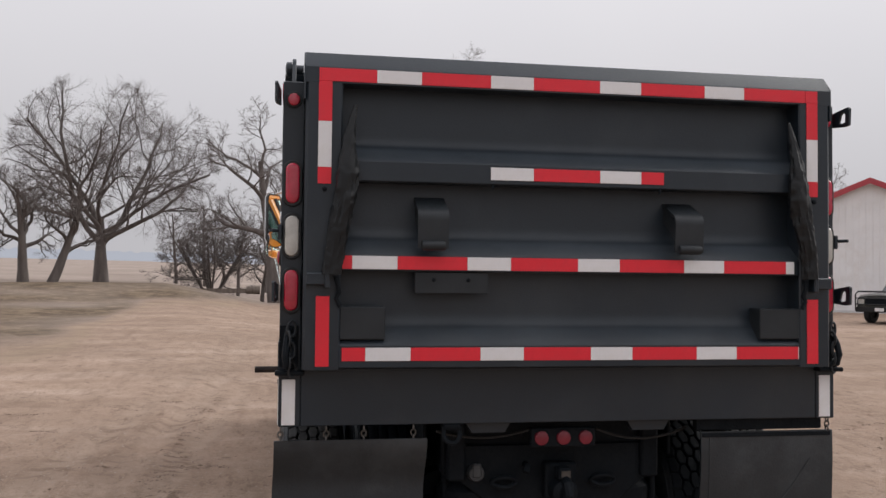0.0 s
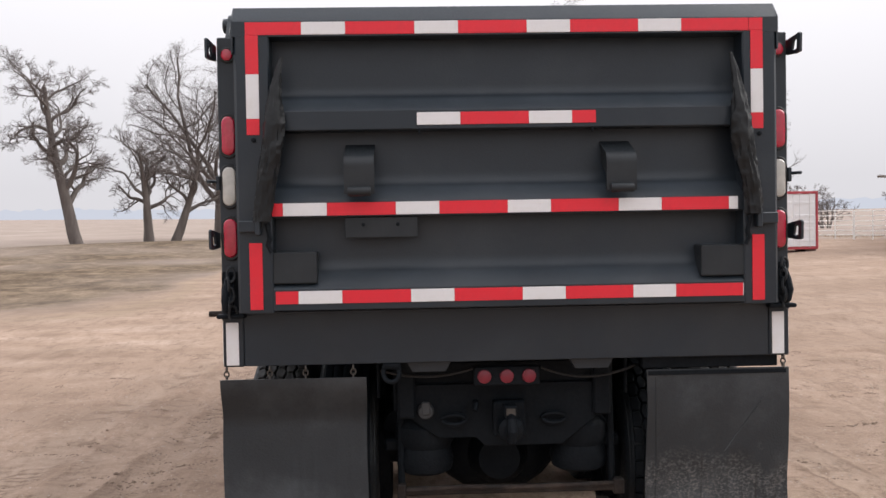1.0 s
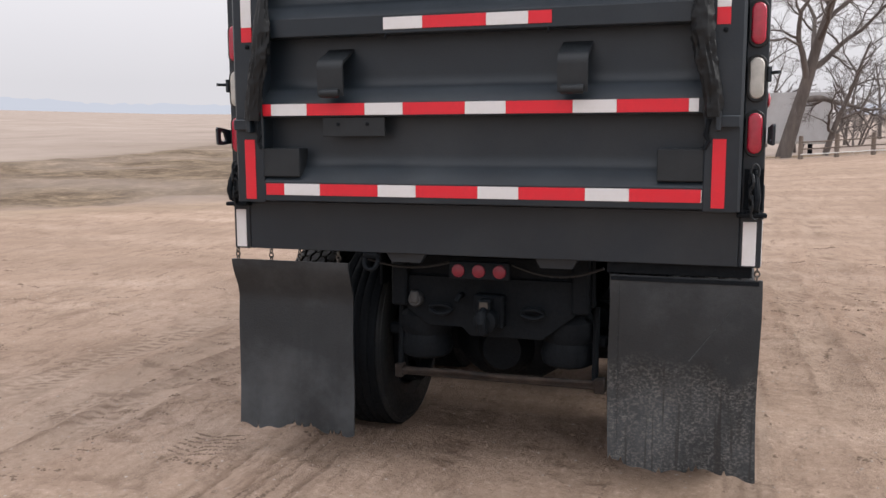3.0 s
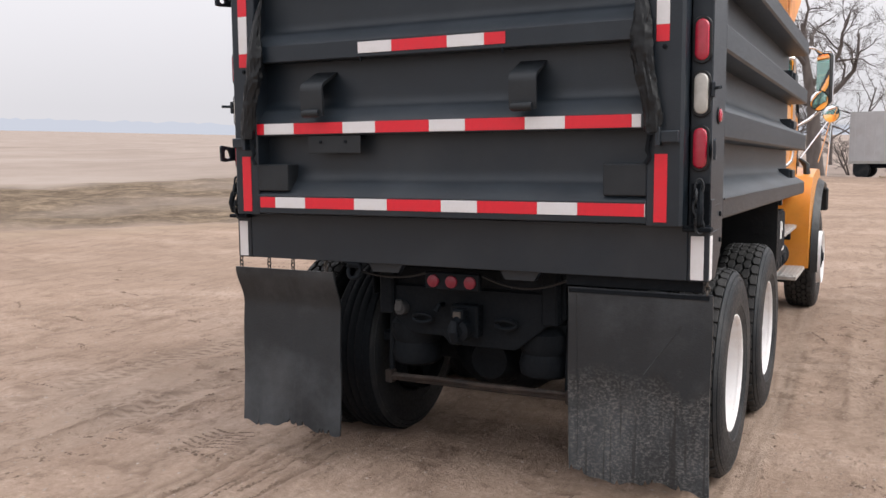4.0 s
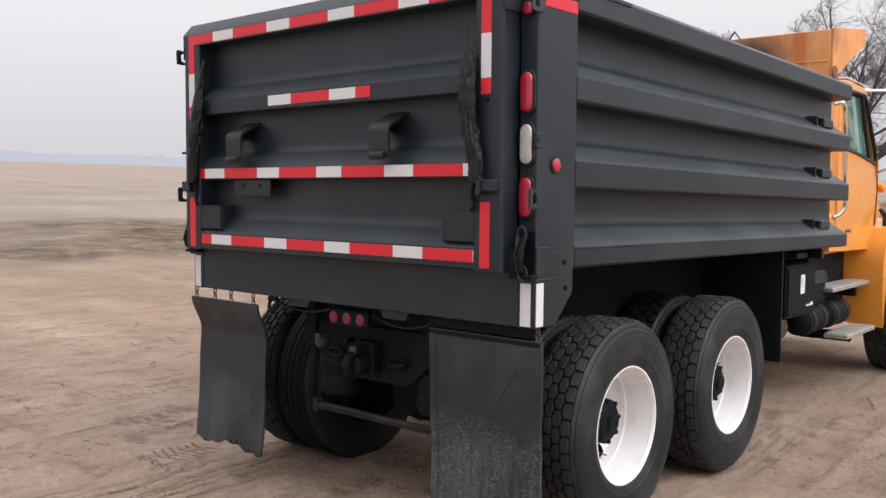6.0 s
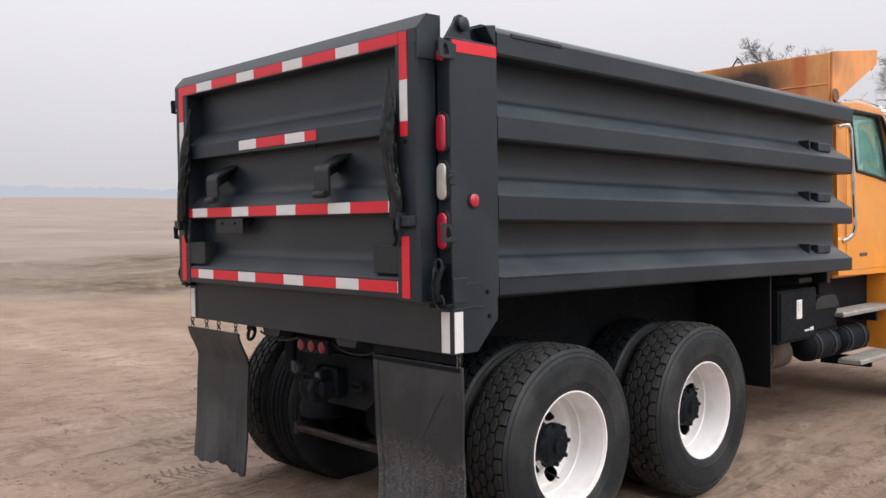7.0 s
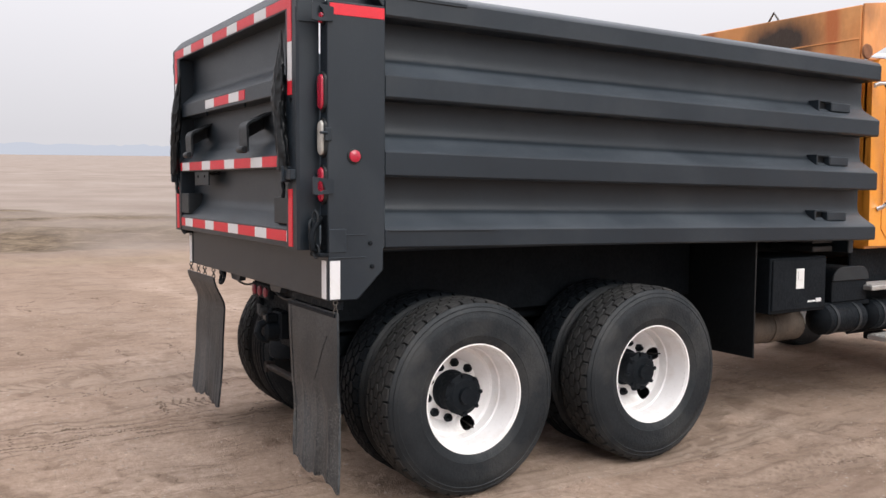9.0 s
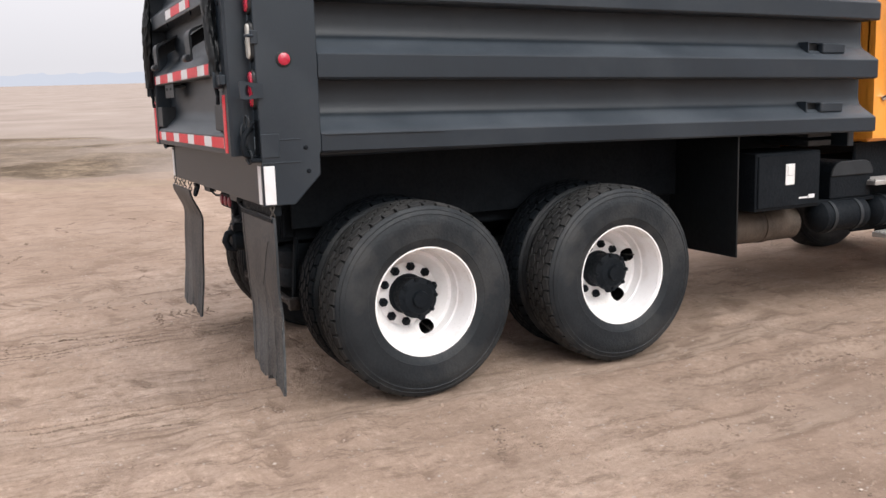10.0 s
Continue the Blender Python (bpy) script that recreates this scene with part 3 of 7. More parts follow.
def ground_material():
    m = bpy.data.materials.new("dirt_and_dry_grass")
    m.use_nodes = True
    n, l = m.node_tree.nodes, m.node_tree.links
    p = n["Principled BSDF"]
    p.inputs["Roughness"].default_value = 0.95
    p.inputs["Specular IOR Level"].default_value = 0.04
    tc = n.new("ShaderNodeTexCoord")

    def noise_node(scale, detail, rough=0.6, stretch=(1, 1, 1)):
        mp = n.new("ShaderNodeMapping")
        mp.inputs["Scale"].default_value = stretch
        l.new(tc.outputs["Object"], mp.inputs["Vector"])
        t = n.new("ShaderNodeTexNoise")
        t.inputs["Scale"].default_value, t.inputs["Detail"].default_value, t.inputs["Roughness"].default_value = scale, detail, rough
        l.new(mp.outputs["Vector"], t.inputs["Vector"])
        return t.outputs["Fac"]

    def ramp(fac, *stops):
        r = n.new("ShaderNodeValToRGB")
        e = r.color_ramp.elements
        while len(e) < len(stops):
            e.new(0.5)
        for s, (pos, col) in zip(e, stops):
            s.position, s.color = pos, (*col, 1)
        l.new(fac, r.inputs["Fac"])
        return r.outputs["Color"]

    def mix(fac, a, b):
        x = n.new("ShaderNodeMix")
        x.data_type = "RGBA"
        l.new(fac, x.inputs[0])
        l.new(a, x.inputs[6])
        l.new(b, x.inputs[7])
        return x.outputs[2]

    soil = ramp(noise_node(0.55, 9, 0.66, (0.6, 1.5, 1)), (0.30, (0.340, 0.245, 0.186)), (0.5, (0.433, 0.322, 0.250)), (0.70, (0.530, 0.410, 0.333)))
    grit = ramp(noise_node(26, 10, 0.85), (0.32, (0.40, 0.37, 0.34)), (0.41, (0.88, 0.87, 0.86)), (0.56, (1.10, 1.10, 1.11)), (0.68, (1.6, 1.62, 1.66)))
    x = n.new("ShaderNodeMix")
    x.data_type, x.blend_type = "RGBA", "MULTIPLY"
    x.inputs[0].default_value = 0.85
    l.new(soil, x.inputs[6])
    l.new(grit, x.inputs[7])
    damp = ramp(noise_node(1.7, 10, 0.72, (1.8, 0.5, 1)), (0.48, (0, 0, 0)), (0.66, (0.56, 0.56, 0.56)))
    dark = n.new("ShaderNodeRGB")
    dark.outputs[0].default_value = (0.215, 0.154, 0.116, 1)
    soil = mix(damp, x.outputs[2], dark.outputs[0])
    for name, tone, most in (("packed", (0.47, 0.368, 0.294), 0.45), ("broken", (0.198, 0.140, 0.105), 0.8), ("darker", (0.262, 0.191, 0.147), 0.56)):
        at = n.new("ShaderNodeAttribute")
        at.attribute_name = name
        k = n.new("ShaderNodeMath")
        k.operation = "MULTIPLY"
        k.inputs[1].default_value = most
        l.new(at.outputs["Fac"], k.inputs[0])
        c = n.new("ShaderNodeRGB")
        c.outputs[0].default_value = (*tone, 1)
        soil = mix(k.outputs[0], soil, c.outputs[0])
    # crumbs and hoof-sized scuffs, in patches, with their shade put into the colour
    crumbs = ramp(noise_node(4.5, 12, 0.84, (1.6, 0.65, 1)), (0.51, (0, 0, 0)), (0.61, (0.85, 0.85, 0.85)))
    patches = ramp(noise_node(0.9, 6, 0.6), (0.34, (0.25, 0.25, 0.25)), (0.58, (1, 1, 1)))
    both = n.new("ShaderNodeMix")
    both.data_type, both.blend_type = "RGBA", "MULTIPLY"
    both.inputs[0].default_value = 1.0
    l.new(crumbs, both.inputs[6])
    l.new(patches, both.inputs[7])
    crumb = n.new("ShaderNodeRGB")
    crumb.outputs[0].default_value = (0.205, 0.148, 0.112, 1)
    soil = mix(both.outputs[2], soil, crumb.outputs[0])
    straw = ramp(noise_node(0.07, 10, 0.7, (1, 1, 1)), (0.3, (0.252, 0.202, 0.171)), (0.5, (0.320, 0.263, 0.227)), (0.7, (0.392, 0.330, 0.288)))
    weeds = ramp(noise_node(0.75, 12, 0.88, (1.0, 1.0, 1)), (0.38, (0.080, 0.060, 0.043)), (0.5, (0.160, 0.121, 0.087)), (0.62, (0.310, 0.238, 0.170)))
    ga, ba = n.new("ShaderNodeAttribute"), n.new("ShaderNodeAttribute")
    ga.attribute_name, ba.attribute_name = "grass", "brush"
    col = mix(ga.outputs["Fac"], soil, straw)
    col = mix(ba.outputs["Fac"], col, weeds)
    va = n.new("ShaderNodeAttribute")
    va.attribute_name = "verge"
    k = n.new("ShaderNodeMath")
    k.operation = "MULTIPLY"
    k.inputs[1].default_value = 0.70
    l.new(va.outputs["Fac"], k.inputs[0])
    col = mix(k.outputs[0], col, ramp(noise_node(0.9, 9, 0.75, (0.5, 1.3, 1)), (0.35, (0.240, 0.181, 0.135)), (0.65, (0.395, 0.306, 0.224))))
    l.new(col, p.inputs["Base Color"])
    rough_a, rough_b = noise_node(9, 10, 0.74, (1.0, 1.5, 1)), noise_node(70, 5, 0.65)
    add = n.new("ShaderNodeMath")
    add.operation = "MULTIPLY_ADD"
    l.new(rough_b, add.inputs[0])
    add.inputs[1].default_value = 0.55
    l.new(rough_a, add.inputs[2])
    bp = n.new("ShaderNodeBump")
    bp.inputs["Strength"].default_value, bp.inputs["Distance"].default_value = 0.8, 0.04
    l.new(add.outputs[0], bp.inputs["Height"])
    l.new(bp.outputs["Normal"], p.inputs["Normal"])
    return m


def soup(name, verts, faces, mat, label, category, smooth=False):
    """Very many small pieces as one object of kind stuff."""
    me = bpy.data.meshes.new(name)
    me.from_pydata(verts, [], faces)
    me.materials.append(mat)
    if smooth:
        me.shade_smooth()
    return tagged(new(name, me), label, category, kind="stuff")


def pebbles(name, count, size, spread, mat, label, seed):
    rng = np.random.default_rng(seed)
    base = np.array([(1, 0, 0), (-1, 0, 0), (0, 1, 0), (0, -1, 0), (0, 0, 1), (0, 0, -1)], dtype=float)
    tri = ((0, 2, 4), (2, 1, 4), (1, 3, 4), (3, 0, 4), (2, 0, 5), (1, 2, 5), (3, 1, 5), (0, 3, 5))
    r = spread * np.sqrt(rng.random(count))
    a = rng.random(count) * 2 * np.pi
    x, y = 1.2 + r * np.cos(a), -0.5 + r * np.sin(a)
    keep = smooth_noise(x / 1.1, y / 1.1, seed) + rng.random(count) * 1.2 > 0.25
    x, y = x[keep], y[keep]
    z = height(x, y)
    verts, faces = [], []
    for i in range(len(x)):
        s = size * (0.35 + rng.random() ** 3 * 1.4)
        k = len(verts)
        jit = base * (0.7 + 0.6 * rng.random((6, 3))) * (s, s * (0.6 + 0.6 * rng.random()), s * 0.5)
        w = rng.random() * 6.28
        c, d = math.cos(w), math.sin(w)
        for vx, vy, vz in jit.tolist():
            verts.append((x[i] + c * vx - d * vy, y[i] + d * vx + c * vy, z[i] + vz + s * 0.15))
        faces += [(k + p, k + q, k + t) for p, q, t in tri]
    return soup(name, verts, faces, mat, label, "stones")


def tufts(name, count, az0, az1, r0, r1, tall, mat, label, seed, blades=7):
    """Clumps of dry stalks on the rough ground past the yard."""
    rng = np.random.default_rng(seed)
    az = np.radians(az0 + (az1 - az0) * rng.random(count))
    r = r0 + (r1 - r0) * rng.random(count) ** 1.3
    x, y = 1.0 + r * np.sin(az), -2.0 + r * np.cos(az)
    keep = (r > edge_of_yard(np.degrees(az)) + 2.5 * smooth_noise(x / 4, y / 4, 31)) & (smooth_noise(x / 2.6, y / 2.6, seed) + rng.random(count) > 0.35)
    x, y = x[keep], y[keep]
    z = height(x, y)
    verts, faces = [], []
    for i in range(len(x)):
        for _ in range(blades):
            k = len(verts)
            w, lean, h = rng.random() * 6.28, rng.random() * 0.35, tall * (0.4 + 0.8 * rng.random())
            bx, by = x[i] + rng.normal() * 0.12, y[i] + rng.normal() * 0.12
            c, d, t = math.cos(w), math.sin(w), 0.012 + 0.014 * rng.random()
            verts += [(bx - d * t, by + c * t, z[i] - 0.02), (bx + d * t, by - c * t, z[i] - 0.02), (bx + c * lean * h, by + d * lean * h, z[i] + h)]
            faces.append((k, k + 1, k + 2))
    return soup(name, verts, faces, mat, label, "grass")


build_ground()
pebbles("gravel", 60000, 0.0060, 8.5, M_STONE, "pale gravel scattered over the packed dirt", 41)
pebbles("dirt_clods", 20000, 0.0100, 8.5, M_CLOD, "crumbled brown clods lying on the dirt", 42)


def crumb_lines():
    """Crumbs thrown up in lines: along the ruts, in the print of a lugged tyre and in short scuffs over the yard. Their
    dark tone stands for the shade in the grooves.
    """
    rng = np.random.default_rng(77)
    base = np.array([(1, 0, 0), (-1, 0, 0), (0, 1, 0), (0, -1, 0), (0, 0, 1), (0, 0, -1)], dtype=float)
    tri = ((0, 2, 4), (2, 1, 4), (1, 3, 4), (3, 0, 4), (2, 0, 5), (1, 2, 5), (3, 1, 5), (0, 3, 5))
    lines = []
    for k in range(6):
        y = 0.02 + 0.055 * k
        lines += [(-1.63, y + 0.07, -1.50, y + 0.03, 0.0058, 1.7), (-1.475, y + 0.02, -1.31, y + 0.07, 0.0058, 1.7)]
    for x, y0, y1 in GROOVES:
        y = y0
        while y < y1:
            step = rng.uniform(0.08, 0.35)
            if rng.random() < 0.68:
                lines.append((x + 0.02 * math.sin(y * 1.3 + x * 9) + rng.normal() * 0.006, y, x + 0.02 * math.sin(y * 1.3 + x * 9) + rng.normal() * 0.006, y + step, rng.uniform(0.004, 0.008), rng.uniform(0.8, 2.0)))
            y += step
    for y in np.arange(-0.6, 9.0, 0.13):
        for x in (-2.27, -2.05):
            if rng.random() < 0.6:
                lines.append((x, y, x + rng.choice((-0.1, 0.1)), y + 0.07, 0.007, 0.8))
    for _ in range(420):
        r, a = 1.5 + 9.0 * rng.random() ** 0.8, rng.random() * 6.2832
        x, y = 0.6 + r * math.cos(a), -0.6 + r * math.sin(a)
        if abs(x) < 1.25 and y > 0.1:
            continue
        w, ln = rng.normal() * 0.5, rng.uniform(0.08, 0.5)
        lines.append((x, y, x + ln * math.cos(w), y + ln * math.sin(w), rng.uniform(0.006, 0.012), rng.uniform(0.4, 0.9)))
    spots = []
    for x0, y0, x1, y1, size, fill in lines:
        ln = math.hypot(x1 - x0, y1 - y0)
        n = max(3, int(ln / size * fill * 1.6))
        bow = rng.normal() * 0.06 * ln if fill < 1 else 0.0
        jitter = 1.5 if fill < 1 else 0.7
        for i in range(n):
            u = rng.random()
            spots.append((x0 + (x1 - x0) * u + rng.normal() * size * jitter, y0 + (y1 - y0) * u + bow * math.sin(u * 3.14) + rng.normal() * size * jitter, size * (0.35 + 1.5 * rng.random() ** 2)))
    pts = np.array(spots)
    z = height(pts[:, 0], pts[:, 1])
    verts, faces = [], []
    for (x, y, s), h in zip(spots, z.tolist()):
        k = len(verts)
        w = rng.random() * 6.28
        c, d = math.cos(w), math.sin(w)
        for vx, vy, vz in (base * (0.6 + 0.7 * rng.random((6, 3))) * (s, s * 0.75, s * 0.5)).tolist():
            verts.append((x + c * vx - d * vy, y + d * vx + c * vy, h + vz + s * 0.1))
        faces += [(k + p, k + q, k + t) for p, q, t in tri]
    soup("dirt_crumbs", verts, faces, M_CRUMB, "dark crumbs standing for the shade in wheel tracks and scuffs", "dirt")


crumb_lines()
tufts("fence_line_grass", 3500, 0, 40, 46, 60, 0.14, M_STRAW, "dry grass along the fences of the yard", 53)


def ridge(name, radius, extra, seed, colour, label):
    """A far line of hills as one flat glowing tone, with the haze put into its colour."""
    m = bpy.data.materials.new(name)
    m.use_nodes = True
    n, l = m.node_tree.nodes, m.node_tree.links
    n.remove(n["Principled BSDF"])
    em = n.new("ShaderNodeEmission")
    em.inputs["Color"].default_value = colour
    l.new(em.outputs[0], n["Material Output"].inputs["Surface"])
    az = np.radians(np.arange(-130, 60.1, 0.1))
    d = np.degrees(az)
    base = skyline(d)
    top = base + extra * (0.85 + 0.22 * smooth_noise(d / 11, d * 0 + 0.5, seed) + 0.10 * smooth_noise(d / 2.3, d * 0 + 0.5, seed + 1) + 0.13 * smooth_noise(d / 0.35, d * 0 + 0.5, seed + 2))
    verts, faces = [], []
    for a, t, low in zip(az.tolist(), top.tolist(), base.tolist()):
        x, y = radius * math.sin(a), radius * math.cos(a)
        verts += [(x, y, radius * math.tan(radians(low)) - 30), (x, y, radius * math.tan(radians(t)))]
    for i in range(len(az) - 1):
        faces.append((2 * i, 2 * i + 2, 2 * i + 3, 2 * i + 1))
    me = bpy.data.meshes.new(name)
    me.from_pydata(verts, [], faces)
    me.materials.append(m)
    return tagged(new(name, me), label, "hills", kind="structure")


ridge("backdrop_hills", 4000, 0.80, 61, srgb(192, 196, 208), "pale blue backdrop hills along the horizon, haze in their glowing colour")


# ---- dump truck ----
truck = tagged(anchor("dump_truck", 0, 3.2, 0), "black steel dump body on an orange conventional truck parked on dirt", "dump truck")


def droop(y):
    """The body sits a little lower towards the cab."""
    return -0.0155 * (y - 0.41)


def sloped(bm):
    for v in bm.verts:
        v.co.z += droop(v.co.y)
    return bm


# -- box of the body
FRONT = 4.23


def side_wall(s):
    pts = [(1.02, 1.30), (1.19, 1.30), (1.20, 1.31), (1.20, 1.39), (1.195, 1.397), (1.108, 1.451), (1.088, 1.464), (1.073, 1.476), (1.063, 1.493), (1.057, 1.515), (1.055, 1.545), (1.055, 1.645), (1.19, 1.645), (1.20, 1.655), (1.20, 1.76), (1.195, 1.767),
           (1.108, 1.821), (1.088, 1.834), (1.073, 1.846), (1.063, 1.863), (1.057, 1.885), (1.055, 1.915), (1.055, 2.015), (1.19, 2.015), (1.20, 2.025), (1.20, 2.12), (1.195, 2.127), (1.108, 2.181), (1.088, 2.194), (1.073, 2.206), (1.063, 2.223), (1.057, 2.245), (1.055, 2.275), (1.055, 2.395), (1.19, 2.395), (1.20, 2.405),
           (1.20, 2.495), (1.185, 2.515), (1.10, 2.55), (1.02, 2.55)]
    return sloped(prism([(s * x, z) for x, z in pts], "y", 0.4065, FRONT))


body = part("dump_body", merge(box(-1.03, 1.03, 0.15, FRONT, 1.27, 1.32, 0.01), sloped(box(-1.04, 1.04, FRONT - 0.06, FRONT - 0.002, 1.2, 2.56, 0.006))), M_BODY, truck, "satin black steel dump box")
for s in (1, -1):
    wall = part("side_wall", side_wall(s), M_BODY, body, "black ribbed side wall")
    # stake pockets on the ribs near the cab
    for z in (1.385, 1.757, 2.117):
        pocket = part("stake_pocket", sloped(merge(box(s * 1.05, s * 1.140, 3.655, 3.667, z + 0.040, z + 0.118, 0.002), box(s * 1.05, s * 1.140, 3.667, 3.775, z + 0.107, z + 0.118, 0.002), box(s * 1.05, s * 1.138, 3.667, 3.775, z + 0.040, z + 0.050, 0.002))), M_BODY, body, "small black steel pocket on a rib")
        # black block painted in for the dark inside the hole
        part("pocket_hole", sloped(box(s * 1.05, s * 1.105, 3.6675, 3.7745, z + 0.0505, z + 0.1065, 0.001)), M_TARP, pocket)
        part("pocket_arm", sloped(merge(box(s * 1.05, s * 1.152, 3.7755, 3.975, z + 0.048, z + 0.108, 0.006), box(s * 1.05, s * 1.128, 3.80, 3.90, z + 0.010, z + 0.0475, 0.004))), M_BODY, pocket)
        # black bar in place of the shadow under the arm
        part("pocket_back", sloped(box(s * 1.05, s * 1.075, 3.69, 3.955, z + 0.004, z + 0.0395, 0.002)), M_TARP, pocket)
    part("weld_strip", sloped(box(s * 1.2, s * 1.206, 0.42, 1.05, 1.383, 1.392, 0.002)), M_BODY, body)
    part("rail_patch", sloped(box(s * 1.19, s * 1.206, 0.50, 0.86, 2.485, 2.505, 0.003)), M_BODY, body)

# long members and cross members under the box
for s in (1, -1):
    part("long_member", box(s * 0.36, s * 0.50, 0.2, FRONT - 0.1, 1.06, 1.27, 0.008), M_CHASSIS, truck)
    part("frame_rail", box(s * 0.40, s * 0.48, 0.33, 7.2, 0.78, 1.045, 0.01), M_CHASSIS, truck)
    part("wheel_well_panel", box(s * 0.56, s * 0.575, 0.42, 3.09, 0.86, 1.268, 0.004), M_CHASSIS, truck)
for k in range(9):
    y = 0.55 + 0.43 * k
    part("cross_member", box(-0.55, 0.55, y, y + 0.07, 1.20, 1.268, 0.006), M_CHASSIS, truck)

# -- corner posts with their lamps
for s, name in ((1, "right"), (-1, "left")):
    low = [(0.11, 1.065), (0.262, 1.065), (0.395, 1.2), (0.395, 1.30), (0.405, 1.31), (0.405, 2.44), (0.11, 2.44)]
    post = part("corner_post", prism(low, "x", s * 1.115, s * 1.2, 0.004), M_BODY, truck, "black steel corner post with lamps")
    part("weld_seam", box(s * 1.2, s * 1.203, 0.13, 0.30, 1.368, 1.374, 0.001), M_BODY, post)
    part("sill_plate", box(s * 1.2, s * 1.204, 0.112, 0.30, 1.262, 1.268, 0.001), M_BODY, post)
    for y, z in ((0.335, 1.22), (0.325, 1.33)):
        part("bolt", lathe([(s * 1.199, 0.011), (s * 1.206, 0.011), (s * 1.208, 0.007)], 8, "x", (0, y, z)), M_CHASSIS, post)
    cx = s * 1.157
    for z, mat, what in ((2.03, M_LAMP_RED, "red oval tail lamp"), (1.82, M_LAMP_CLEAR, "clear oval reversing lamp"), (1.605, M_LAMP_RED, "red oval tail lamp")):
        rim = part("lamp_grommet", prism(oval(cx, z, 0.076, 0.186), "y", 0.096, 0.112, 0.003), M_TARP, post)
        part("tail_lamp", dome(oval(cx, z, 0.056, 0.162), 0.0975, 0.013), mat, post, what)
    ring = [(cx + 0.033 * math.cos(a * math.pi / 12), 2.365 + 0.033 * math.sin(a * math.pi / 12)) for a in range(24)]
    disc = [(cx + 0.025 * math.cos(a * math.pi / 12), 2.365 + 0.025 * math.sin(a * math.pi / 12)) for a in range(24)]
    part("lamp_grommet", prism(ring, "y", 0.100, 0.112, 0.003), M_TARP, post)
    part("marker_lamp", dome(disc, 0.102, 0.014), M_LAMP_RED, post, "small round red marker lamp")
    part("side_marker", lathe([(s * 1.199, 0.036), (s * 1.206, 0.036), (s * 1.207, 0.03)], 24, "x", (0, 0.243, 1.738)), M_TARP, post)
    part("side_lamp", lathe([(s * 1.204, 0.029), (s * 1.211, 0.028), (s * 1.216, 0.018), (s * 1.217, 0.004)], 24, "x", (0, 0.243, 1.738)), M_LAMP_RED, post, "round red side lamp")
    x0, x1 = (1.127, 1.179) if s > 0 else (-1.187, -1.135)
    part("reflective_tape", box(x0, x1, 0.1075, 0.112, 1.072, 1.252, 0.001), M_WHITE_TAPE, post, "white reflective tape")
    part("reflective_tape", box(s * 1.198, s * 1.2025, 0.118, 0.170, 1.072, 1.252, 0.001), M_WHITE_TAPE, post, "white reflective tape")
    part("reflective_tape", box(s * 1.198, s * 1.2025, 0.122, 0.400, 2.378, 2.430, 0.001), M_RED, post, "red reflective tape")
    # keyhole plates for the chains
    for z in (2.38, 1.60):
        # plates stand just outside the post
        o = [(0.125, z - 0.045), (0.02, z - 0.055), (-0.018, z - 0.050), (-0.022, z + 0.045), (-0.012, z + 0.055), (0.125, z + 0.035)]
        h = [(0.062, z - 0.024), (0.036, z - 0.036), (0.012, z - 0.026), (0.010, z + 0.016), (0.028, z + 0.034), (0.050, z + 0.016)]
        bm = bmesh.new()
        for x in (1.2065, 1.2165):
            a = [bm.verts.new((s * (x + 0.10 * (0.125 - u)), 0.040 + u * 0.76, z + (w - z) * 0.76)) for u, w in o]
            b = [bm.verts.new((s * (x + 0.10 * (0.125 - u)), 0.040 + u * 0.76, z + (w - z) * 0.76)) for u, w in h]
            for i in range(6):
                bm.faces.new((a[i], a[(i + 1) % 6], b[(i + 1) % 6], b[i]))
        v = list(bm.verts)
        for k in (0, 6):
            for i in range(6):
                bm.faces.new((v[k + i], v[k + (i + 1) % 6], v[12 + k + (i + 1) % 6], v[12 + k + i]))
        part("keyhole_plate", bm, M_BODY, post, "black plate with a keyhole slot")
    part("hinge_tab", merge(box(s * 1.196, s * 1.212, 0.092, 0.125, 1.805, 1.865, 0.003), tube([(s * 1.206, 0.105, 1.84), (s * 1.238, 0.06, 1.84)], 0.007)), M_BODY, post)
    part("hinge_knuckle", box(s * 1.196, s * 1.2045, 0.112, 0.2, 1.29, 1.40, 0.002), M_BODY, post)
    # lower latch hook, with a dark plate standing for the shade of its pocket
    part("latch_pocket", merge(box(s * 1.125, s * 1.20, 0.106, 0.112, 1.30, 1.465, 0.002), box(s * 1.13, s * 1.155, 0.07, 0.11, 1.285, 1.30, 0.004), box(s * 1.10, s * 1.215, 0.06, 0.11, 1.272, 1.29, 0.004)), M_CHASSIS, post)
    part("latch_hook", tube([(s * 1.165, 0.09, 1.455), (s * 1.168, 0.07, 1.43), (s * 1.172, 0.045, 1.39), (s * 1.176, 0.035, 1.35), (s * 1.172, 0.045, 1.31), (s * 1.16, 0.075, 1.295)], [0.012, 0.013, 0.014, 0.014, 0.013, 0.011]), M_CHASSIS, post)
    part("latch_link", tube([(s * 1.150, 0.095, 1.43), (s * 1.147, 0.06, 1.40), (s * 1.148, 0.05, 1.35), (s * 1.155, 0.08, 1.31)], 0.008), M_CHASSIS, post)
    # a short slack chain looped over the hook
    for k, (dx, dy, dz, tilt) in enumerate(((0.006, 0.062, 1.455, 20), (-0.006, 0.050, 1.415, -65), (0.004, 0.046, 1.372, 15), (-0.004, 0.052, 1.330, -70), (0.010, 0.064, 1.296, 30))):
        turn = Matrix.Translation((s * 1.158 + dx, dy, dz)) @ Matrix.Rotation(radians(tilt), 4, "Z")
